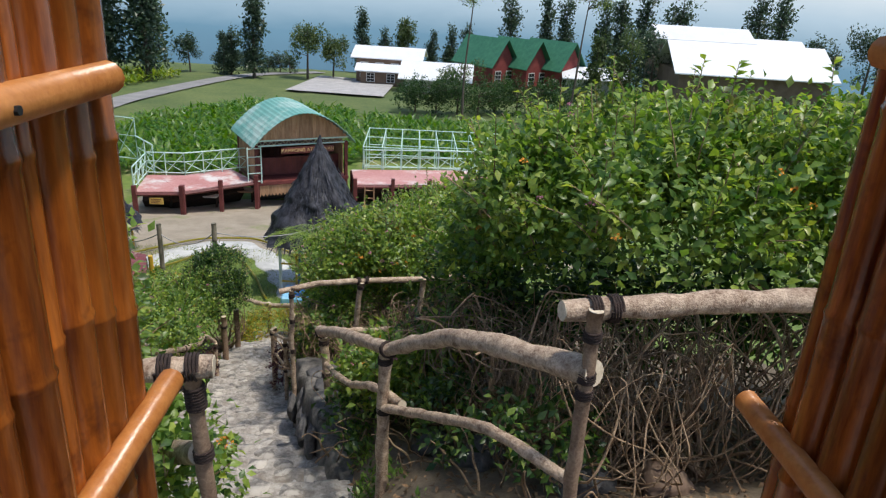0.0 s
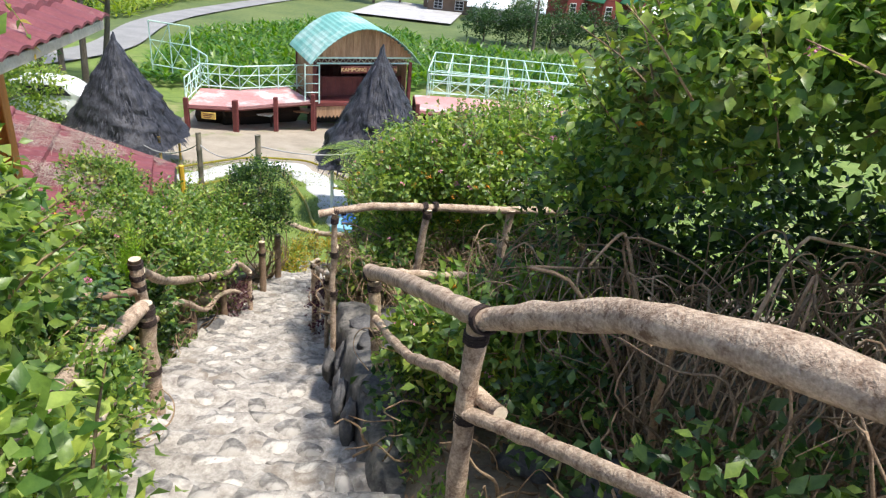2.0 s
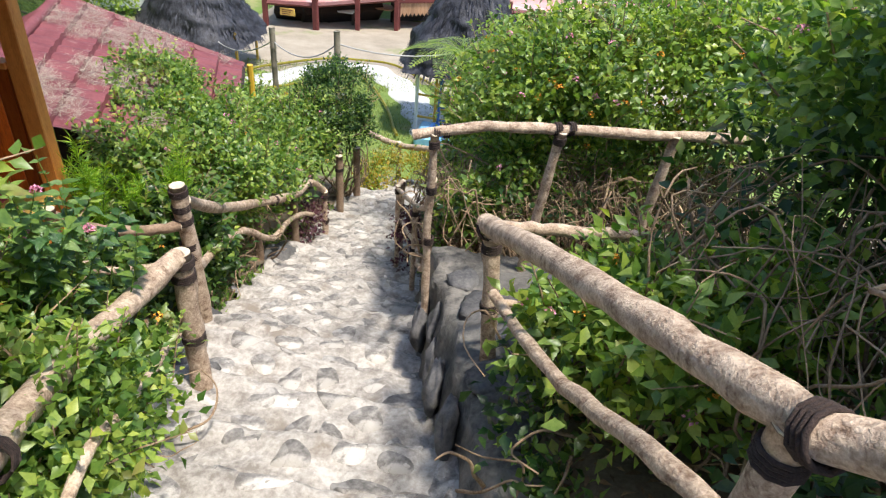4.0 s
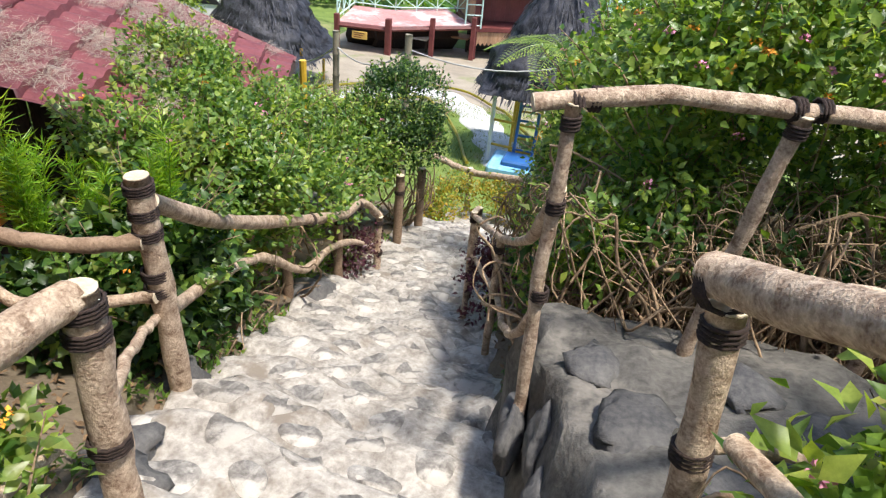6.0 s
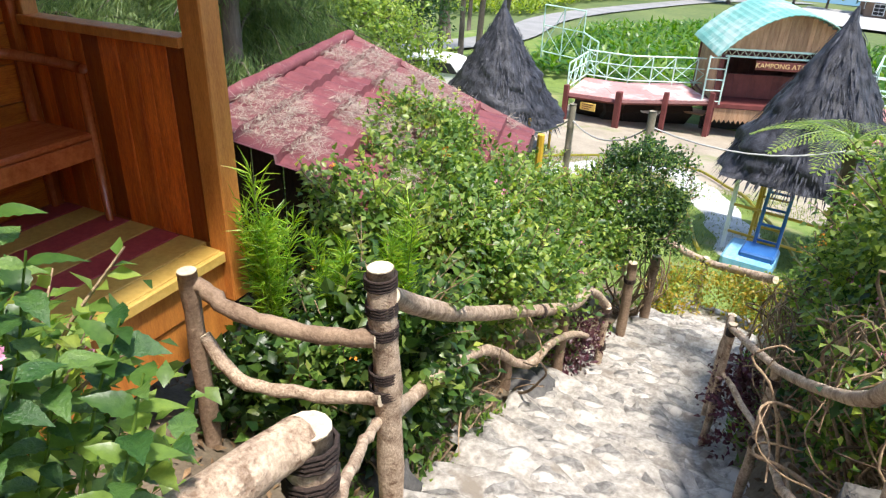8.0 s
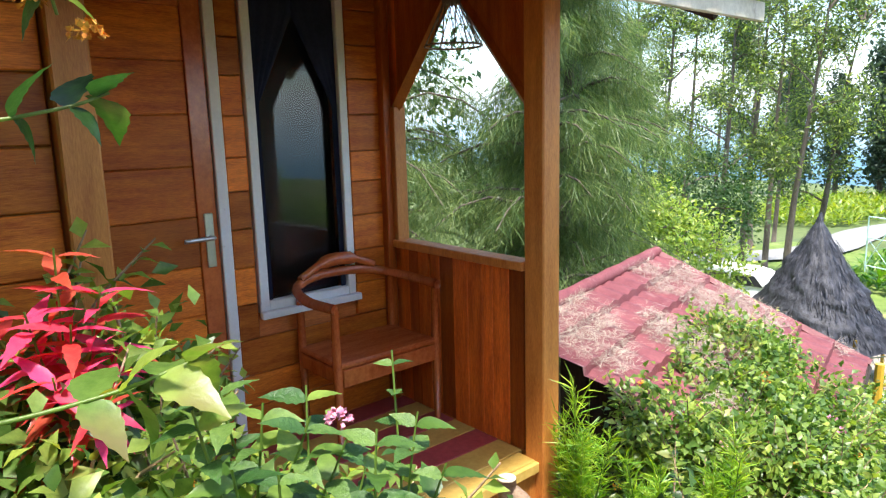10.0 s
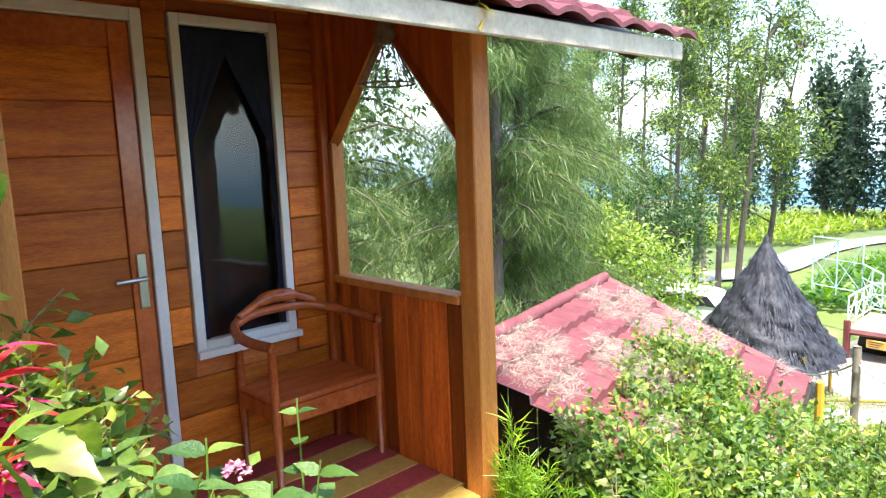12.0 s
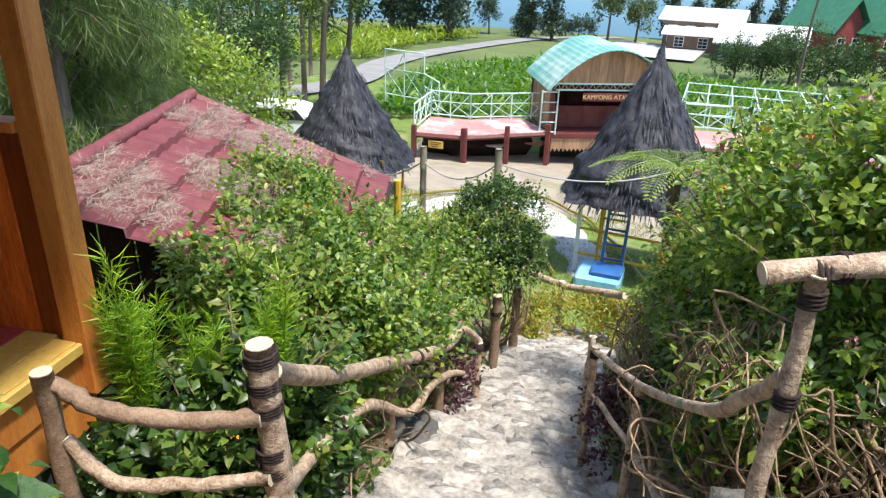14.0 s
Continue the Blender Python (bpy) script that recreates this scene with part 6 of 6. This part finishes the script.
shrub("flowering lantana beside the rail post", hG, 6000, 0.075, ["leaf_light", "leaf"], None, 34, 0.7, 0.2, 9, ("flower_orange", "flower_pink"), 0.5, -0.5, 0.55, "shrub", 0.008, 0.07)
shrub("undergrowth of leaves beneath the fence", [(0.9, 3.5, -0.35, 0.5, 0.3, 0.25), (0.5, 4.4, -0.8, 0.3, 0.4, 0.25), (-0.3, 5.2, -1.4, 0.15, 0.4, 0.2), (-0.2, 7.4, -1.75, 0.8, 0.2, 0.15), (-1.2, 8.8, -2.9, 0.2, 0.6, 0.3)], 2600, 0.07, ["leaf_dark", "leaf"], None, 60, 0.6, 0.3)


def feather(x, y, h, r, n, label):
    """Upright plumes of thread-fine leaves."""
    z = land(x, y)
    t = thing("feather_plant", label, "plant", Matrix.Translation((x, y, z)), group="feathery plants")
    bm, P, A = bmesh.new(), [], []
    for k in range(n):
        a = random.uniform(0, 6.28)
        lean = random.uniform(0.2, 1.0) * r
        H = h * random.uniform(0.75, 1.05)
        pts = [Vector((math.cos(a) * lean * s * s, math.sin(a) * lean * s * s, H * s)) for s in (0, 0.35, 0.7, 1.0)]
        tube(pts, [0.008, 0.006, 0.004, 0.002], 5, 0, bm, False)
        for s in np.linspace(0.25, 1.0, 56):
            i = min(2, int(s * 3))
            q = pts[i].lerp(pts[i + 1], s * 3 - i)
            for _ in range(5):
                P.append(tuple(q))
                A.append((random.gauss(0, 1), random.gauss(0, 1), random.uniform(0.2, 1.4)))
    part("stem", bm, "leaf_light", t)
    P, A = np.array(P), np.array(A)
    ob = new("plume", leaf_mesh("plume", P, A, unit(len(P)), rng.uniform(0.05, 0.13, len(P)), 0.006, ["feather"], 0.0, 0.2))
    ob.parent = t
    tagged(ob, "bright green thread-like leaves", kind="stuff")


feather(-3.40, 6.70, 1.35, 0.16, 9, "tall bright green feathery plant beside the porch")
feather(-3.22, 7.0, 1.1, 0.18, 9, "bright green feathery plant behind the fence post")
feather(-2.98, 7.1, 1.32, 0.10, 8, "upright bright green feathery plant behind the fence post")


def fern(x, y, z):
    t = thing("tree_fern", "pale green tree fern with arching fronds", "fern", Matrix.Translation((x, y, z)))
    part("trunk", tube([(0, 0, -2.3), (0.05, 0, -1.2), (0, 0, 0)], [0.07, 0.06, 0.05], 8, 0.1), "bark", t)
    for k in range(9):
        a = k / 9 * 6.28 + 0.3
        L_ = random.uniform(0.55, 0.75)
        P, A, st = [], [], []
        for s in np.linspace(0, 1, 26):
            c = Vector((math.cos(a) * L_ * s, math.sin(a) * L_ * s, 0.35 * s - 0.45 * s * s))
            st.append(c)
            side = Vector((-math.sin(a), math.cos(a), 0))
            wd = 0.2 * math.sin(math.pi * min(1, s * 0.92 + 0.08)) + 0.01
            for sg in (-1, 1):
                for m in range(6):
                    P.append(tuple(c + side * sg * wd * m / 6))
                    A.append(tuple(side * sg + Vector((math.cos(a) * (0.5 + (m % 2)), math.sin(a) * (0.5 + (m % 2)), -0.25))))
        bm = tube(st, [0.008 * (1 - 0.03 * i) for i in range(26)], 4)
        fr_ = part("frond", bm, "leaf_light", t)
        me_ = leaf_mesh("leaflet", np.array(P), np.array(A), np.tile(np.array([0, 0, 1.0]), (len(P), 1)), 0.05, 0.014, ["leaf_light"], 0.05, 0.1)
        ob = new("leaflet", me_)
        ob.parent = fr_
        tagged(ob, kind="stuff")


fern(-1.48, 11.0, -1.80)


# ---- plants close to the turning place ----
def sprig(points, n, length, mats, label, name="shoot", wid=0.6, bloom=(), group="", start=0.25):
    """Leafy shoots: stems through the given points, with pairs of leaves."""
    t = thing(name, label, "plant", group=group)
    P, A = [], []
    for pts in points:
        C = curve(pts, 16)
        part("stem", tube(C, [0.0038 * (1 - 0.5 * i / len(C)) for i in range(len(C))], 6, 0, None, False), "leaf_light", t, smooth=True)
        for k in range(n):
            s = start + (1 - start) * (k + 0.5) / n
            i = min(len(C) - 2, int(s * (len(C) - 1)))
            q = C[i].lerp(C[i + 1], s * (len(C) - 1) - i)
            d = (C[i + 1] - C[i]).normalized()
            a = k * 1.57 + random.uniform(-0.4, 0.4)
            e1 = d.cross(Vector((0.3, 0.5, 0.8))).normalized()
            e2 = d.cross(e1)
            for sg in (1, -1):
                w = e1 * math.cos(a) * sg + e2 * math.sin(a) * sg + d * 0.5
                P.append(tuple(q))
                A.append(tuple(w + Vector((0, 0, -0.15))))
    P, A = np.array(P), np.array(A)
    m = len(P)
    N = np.tile(np.array([0.15, -0.1, 1.0]), (m, 1)) + unit(m) * 0.3
    s = rng.uniform(0.65, 1.2, m)
    ob = new("leaves", broad_leaf(P, A, N, length * s, length * wid * s, mats))
    ob.parent = t
    tagged(ob, kind="stuff")
    for q, mat in bloom:
        Q = np.repeat(np.array([q]), 60, 0)
        d = unit(60)
        d[:, 2] = abs(d[:, 2])
        fo = new("flower", leaf_mesh("flower", Q + d * 0.017, d + unit(60) * 0.7, d, 0.011, 0.009, [mat], 0.05, 0.1))
        fo.parent = t
    return t


def broad_leaf(P, A, N, length, width, mats):
    """Larger leaves with a rounded, toothed outline and a sunken midrib."""
    A = A / np.linalg.norm(A, axis=1, keepdims=True)
    S = np.cross(A, N)
    S /= np.linalg.norm(S, axis=1, keepdims=True)
    N = np.cross(S, A)
    prof = [(0.0, 0.05), (0.05, 0.22), (0.12, 0.36), (0.2, 0.46), (0.28, 0.5), (0.37, 0.5), (0.46, 0.46), (0.55, 0.4), (0.64, 0.33), (0.73, 0.25), (0.82, 0.16), (0.91, 0.07), (1.0, 0.0)]
    V, F, n = [], [], len(P)
    for i in range(n):
        base = len(V)
        for k, (t, w) in enumerate(prof):
            c = P[i] + A[i] * length[i] * t - N[i] * length[i] * (0.28 * t * t + (0.012 if k % 2 else 0.0))
            tooth = 1.0 + (0.09 if k % 2 else -0.05)
            V += [c + S[i] * width[i] * w * tooth + N[i] * width[i] * w * 0.25, c, c - S[i] * width[i] * w * tooth + N[i] * width[i] * w * 0.25]
        for k in range(len(prof) - 1):
            b = base + k * 3
            F += [(b, b + 1, b + 4, b + 3), (b + 1, b + 2, b + 5, b + 4)]
    me = bpy.data.meshes.new("leaves")
    me.from_pydata([tuple(v) for v in V], [], F)
    for m in mats:
        me.materials.append(M[m])
    me.polygons.foreach_set("use_smooth", [True] * len(F))
    if len(mats) > 1:
        pick = rng.integers(0, len(mats), n)
        me.polygons.foreach_set("material_index", np.repeat(pick, (len(prof) - 1) * 2).astype(np.int32))
    return me


# lantana and red cordyline close to where the path turns
random.seed(41)
base = Vector((-2.45, 5.0, -1.75))
tips = [(-2.45, 5.0, -0.55), (-2.37, 5.05, -0.57), (-2.45, 5.15, -0.59), (-2.31, 5.16, -0.64), (-2.25, 5.03, -0.62), (-2.22, 4.96, -0.59), (-2.36, 5.32, -0.65), (-2.22, 5.17, -0.70), (-2.15, 5.06, -0.68),
        (-2.12, 4.98, -0.65), (-2.15, 4.92, -0.63), (-2.14, 5.21, -0.79), (-2.16, 5.27, -0.81), (-2.23, 4.92, -0.50), (-2.30, 5.10, -0.58), (-2.28, 5.20, -0.62), (-2.22, 5.29, -0.68), (-2.40, 5.24, -0.72), (-2.30, 4.96, -0.74)]
sprig([[base + Vector((random.uniform(-0.12, 0.12), random.uniform(-0.12, 0.12), 0)), base.lerp(Vector(q), 0.6) + Vector((random.uniform(-0.08, 0.08), random.uniform(-0.08, 0.08), 0.02)), q] for q in tips], 10, 0.07, ["leaf_broad", "leaf_broad", "leaf_broad", "leaf"],
      "lantana shoots with broad toothed leaves and pink flowers", "lantana", 0.5, [((-2.36, 5.17, -0.63), "flower_pink"), ((-2.27, 4.98, -0.70), "flower_pink"), ((-2.20, 5.2, -0.80), "flower_pink")], start=0.4)
sprig([[(-2.3, 5.2, -1.5), (-2.36, 5.28, -0.95), (-2.45, 5.32, -0.56)]], 4, 0.05, ["leaf_broad"], "single upright lantana shoot before the bench", "lantana", 0.6, start=0.72)
sprig([[(-2.25, 5.15, -1.5), (-2.2, 5.3, -1.0), (-2.17, 5.37, -0.81)], [(-2.2, 5.1, -1.5), (-2.1, 5.25, -1.1), (-2.08, 5.34, -0.85)], [(-2.2, 5.2, -1.5), (-2.2, 5.3, -1.2), (-2.14, 5.42, -1.05)]], 7, 0.078, ["leaf_broad", "leaf"],
      "low lantana shoots leaning over the handrail", "lantana", 0.52, start=0.45)
sprig([[(-2.25, 4.62, -0.47), (-2.25, 4.74, -0.47), (-2.25, 4.85, -0.46), (-2.26, 4.95, -0.44)]], 4, 0.105, ["leaf", "leaf_light"],
      "bright lantana shoot reaching up before the porch", "lantana", 0.52, start=0.45)
sprig([[(-2.2, 4.6, 0.5), (-2.33, 4.79, 0.32), (-2.33, 4.81, 0.10), (-2.335, 4.83, -0.01)], [(-2.3, 4.5, -0.12), (-2.34, 4.68, -0.14), (-2.35, 4.82, -0.12), (-2.36, 4.88, -0.10)]], 4, 0.085, ["leaf_dark", "leaf"],
      "hanging lantana stem with orange flower heads", "lantana", 0.58, [((-2.345, 4.80, 0.005), "flower_orange"), ((-2.345, 4.86, -0.035), "flower_orange")])
red = [[(-2.95, 4.75, -1.7), (-2.93, 4.8, -0.9), q] for q in ((-2.83, 4.81, -0.36), (-2.81, 4.88, -0.44), (-2.81, 4.75, -0.47), (-2.73, 4.78, -0.58), (-2.70, 4.86, -0.64), (-2.91, 4.69, -0.50), (-2.84, 4.90, -0.58), (-2.78, 4.82, -0.50))]
sprig(red, 8, 0.10, ["leaf_red"], "red-leaved garden shrub before the porch", "red_shrub", 0.28, start=0.72)
sprig([[(-2.95, 4.75, -1.7), (-2.9, 4.78, -1.0), q] for q in ((-2.75, 4.80, -0.66), (-2.86, 4.72, -0.62), (-2.72, 4.92, -0.72), (-2.90, 4.85, -0.66))], 7, 0.09, ["leaf_dark"], "dark older leaves under the red shoots", "red_shrub", 0.3, start=0.6)
vine = [[(-3.15, 5.2, 0.75), (-3.05, 5.5, 0.5), (-2.99, 5.42, 0.35)], [(-3.3, 6.2, 0.8), (-3.05, 6.2, 0.55), (-2.93, 6.17, 0.36), (-2.92, 6.16, 0.24)]]
sprig(vine, 5, 0.06, ["leaf_yellow", "leaf_light"], "thin vine with yellow-green leaves over the eave", "vine", 0.5)

# rock ledge under the hedge
ledge = thing("rock_ledge", "mortared rock ledge with dark stones beside the steps", "ledge", kind="structure")
bm = bmesh.new()
rows = []
for j in range(48):
    y = 4.2 + j * 0.062
    c, h = float(np.interp(y, PY, PX)), float(np.interp(y, PY, HW))
    row = []
    x0 = c + h - 0.05 + 0.06 * noise.noise(Vector((y * 3, 0, 2)))
    top = float(np.interp(y, [4.2, 4.9, 5.4, 5.8, 6.6, 7.1], [-1.62, -1.58, -1.64, -1.70, -1.84, -1.95]))
    for k in range(26):
        if k < 6:
            x, z = x0 - 0.05 + k * 0.022, slope_z(y) - 0.1 + (top - slope_z(y) + 0.1) * (k / 6) ** 0.8
        else:
            x, z = x0 + 0.07 + (k - 6) * 0.065, top + 0.05 * (1 - math.exp(-(k - 6) / 4)) + 0.03 * (k - 6) * 0.065
        r = Vector((x, y, z))
        row.append(bm.verts.new(r + Vector((0.06, 0.03, 0.06)) * noise.noise(r * 3.2) + Vector((0.03, 0.015, 0.03)) * noise.noise(r * 9) + Vector((0.012, 0.01, 0.014)) * noise.noise(r * 24)))
    rows.append(row)
for r0, r1 in zip(rows, rows[1:]):
    for k in range(25):
        bm.faces.new((r0[k], r0[k + 1], r1[k + 1], r1[k]))
part("ledge_bed", bm, "ledge", ledge, "", True)


def blob_stone(name, x, y, z, rx, ry, rz, mat, parent=None, label="", rot=0.0):
    bm = bmesh.new()
    bmesh.ops.create_icosphere(bm, subdivisions=3, radius=1.0)
    for v in bm.verts:
        q = v.co + Vector((x * 7, y * 3, 0))
        v.co *= 1 + 0.38 * noise.noise(q * 1.3) + 0.16 * noise.cell(q * 2.2) + 0.07 * noise.noise(q * 6)
        v.co = Vector((v.co.x * rx, v.co.y * ry, v.co.z * rz))
    if parent:
        ob = part(name, bm, mat, parent, label, True)
    else:
        ob = single(name, bm, mat, label, "rock", smooth=True)
    ob.matrix_basis = pose(x, y, z, 0, 0, rot)
    return ob


for x, y, z, rx, ry in ((-0.62, 6.25, -1.72, 0.13, 0.17), (-0.35, 5.95, -1.66, 0.12, 0.16), (-0.5, 5.6, -1.63, 0.14, 0.12), (-0.1, 6.3, -1.68, 0.15, 0.13), (-0.78, 6.6, -1.80, 0.10, 0.14), (-0.25, 6.6, -1.74, 0.13, 0.1), (-0.35, 5.3, -1.58, 0.12, 0.12)):
    blob_stone("stone", x, y, z, rx, ry, 0.036, "rock", ledge, "dark rounded stone", random.uniform(0, 180))
for x, y, z, s in ((-0.93, 6.42, -2.05, 0.16), (-0.90, 6.15, -2.1, 0.14), (-0.83, 5.85, -1.98, 0.15), (-0.70, 5.45, -1.85, 0.15), (-0.98, 6.7, -2.2, 0.13), (-1.05, 6.56, -2.18, 0.17)):
    blob_stone("stone", x + 0.02, y, z - 0.03, 0.055, s, s * 1.1, "rock", ledge, "dark upright stone")
for x, y, s, mat in ((1.25, 3.55, 0.2, "rock"), (0.75, 4.15, 0.16, "rock"), (1.75, 3.4, 0.15, "brown_wall"), (0.4, 4.5, 0.14, "rock"), (-2.45, 6.0, 0.12, "rock"), (-2.3, 5.8, 0.13, "rock"), (-2.75, 6.75, 0.12, "rock"), (-2.95, 8.6, 0.16, "rock"), (-3.0, 9.5, 0.15, "rock"), (-3.0, 8.9, 0.13, "rock")):
    blob_stone("rock", x, y, land(x, y) + s * 0.25, s * 1.2, s, s * 0.8, mat, None, "rough half-buried rock beside the path", random.uniform(0, 180))


# ---- fallen leaves and lawn grass ----
def scatter(name, label, n, xr, yr, ok, length, width, mat, flat, h=0.012):
    P = []
    while len(P) < n:
        x, y = random.uniform(*xr), random.uniform(*yr)
        if ok(x, y):
            P.append((x, y, land(x, y) + random.uniform(0.0, h)))
    P = np.array(P)
    A = unit(n)
    A[:, 2] = abs(A[:, 2]) * flat + (0.9 if flat > 0.5 else 0.02)
    N = np.tile(np.array([0.0, 0.0, 1.0]), (n, 1)) + unit(n) * 0.6
    s = rng.uniform(0.5, 1.3, n)
    return tagged(new(name, leaf_mesh(name, P, A, N, length * s, width * s, [mat], 0.15, 0.2)), label, name.replace("_", " "), kind="stuff")


def off_path(x, y):
    return abs(x - np.interp(y, PY, PX)) > np.interp(y, PY, HW) + 0.06


random.seed(61)
scatter("leaf_litter", "dry brown leaves and twigs on the bank", 11000, (-4.2, 2.6), (1.0, 12.8), off_path, 0.055, 0.022, "litter", 0.25, 0.03)
scatter("lawn_grass", "short yellow-green lawn grass", 26000, (-9.0, 2.0), (13.6, 21.5), lambda x, y: noise.noise(Vector((x * 0.7, y * 0.7, 0))) > -0.25, 0.10, 0.012, "blade", 0.8)
scatter("weeds", "low green weeds at the edge of the path", 5000, (-3.8, 1.4), (1.0, 12.8), lambda x, y: 0.05 < abs(x - np.interp(y, PY, PX)) - np.interp(y, PY, HW) < 0.35 and noise.noise(Vector((x * 2, y * 2, 7))) > 0.05, 0.06, 0.022, "leaf", 0.8, 0.08)


# ---- paving stones of the path ----
def clip(poly, mx, my, nx_, ny_):
    out = []
    for i in range(len(poly)):
        a, b = poly[i - 1], poly[i]
        da, db = (a[0] - mx) * nx_ + (a[1] - my) * ny_, (b[0] - mx) * nx_ + (b[1] - my) * ny_
        if da <= 0:
            out.append(a)
        if da * db < 0:
            t = da / (da - db)
            out.append((a[0] + (b[0] - a[0]) * t, a[1] + (b[1] - a[1]) * t))
    return out


random.seed(51)
seeds, y = [], 0.5
while y < 13.7:
    c, h = float(np.interp(y, PY, PX)), float(np.interp(y, PY, HW))
    w = 0.27 if y > 3 else 0.32
    n = max(3, round(2 * h / w))
    for k in range(n):
        seeds.append((c - h + (k + 0.5) * 2 * h / n + random.uniform(-0.12, 0.12), y + random.uniform(-0.13, 0.13)))
    y += w
S = np.array(seeds)
for i, (sx, sy) in enumerate(seeds):
    poly = [(sx - 0.3, sy - 0.3), (sx + 0.3, sy - 0.3), (sx + 0.3, sy + 0.3), (sx - 0.3, sy + 0.3)]
    for j in np.argsort(((S - S[i]) ** 2).sum(1))[1:14]:
        qx, qy = seeds[j]
        poly = clip(poly, (sx + qx) / 2, (sy + qy) / 2, qx - sx, qy - sy)
        if len(poly) < 3:
            break
    if len(poly) < 3:
        continue
    gx_, gy_ = sum(p[0] for p in poly) / len(poly), sum(p[1] for p in poly) / len(poly)
    f = random.uniform(0.66, 0.90)
    poly = [(gx_ + (p[0] - gx_) * f * random.uniform(0.8, 1.08), gy_ + (p[1] - gy_) * f * random.uniform(0.8, 1.08)) for p in poly]
    for _ in range(2):
        poly = [q for a, b in zip(poly, poly[1:] + poly[:1]) for q in ((a[0] * 0.75 + b[0] * 0.25, a[1] * 0.75 + b[1] * 0.25), (a[0] * 0.25 + b[0] * 0.75, a[1] * 0.25 + b[1] * 0.75))]
    bm = bmesh.new()
    up = random.uniform(0.0, 0.012)
    zc = path_z(gx_, gy_)
    low_, rim, mid = [], [], bm.verts.new((0, 0, path_z(gx_, gy_) + up + random.uniform(0.002, 0.012) - zc))
    for px, py in poly:
        zz = path_z(px, py)
        low_.append(bm.verts.new((px - gx_, py - gy_, zz - 0.03 - zc)))
        rim.append(bm.verts.new(((px - gx_) * 0.86, (py - gy_) * 0.86, zz + up - zc)))
    for k in range(len(poly)):
        m = (k + 1) % len(poly)
        bm.faces.new((low_[k], low_[m], rim[m], rim[k]))
        bm.faces.new((rim[k], rim[m], mid))
    st = part("stone", bm, "stone", path, smooth=True)
    st.matrix_basis = Matrix.Translation((gx_, gy_, zc))
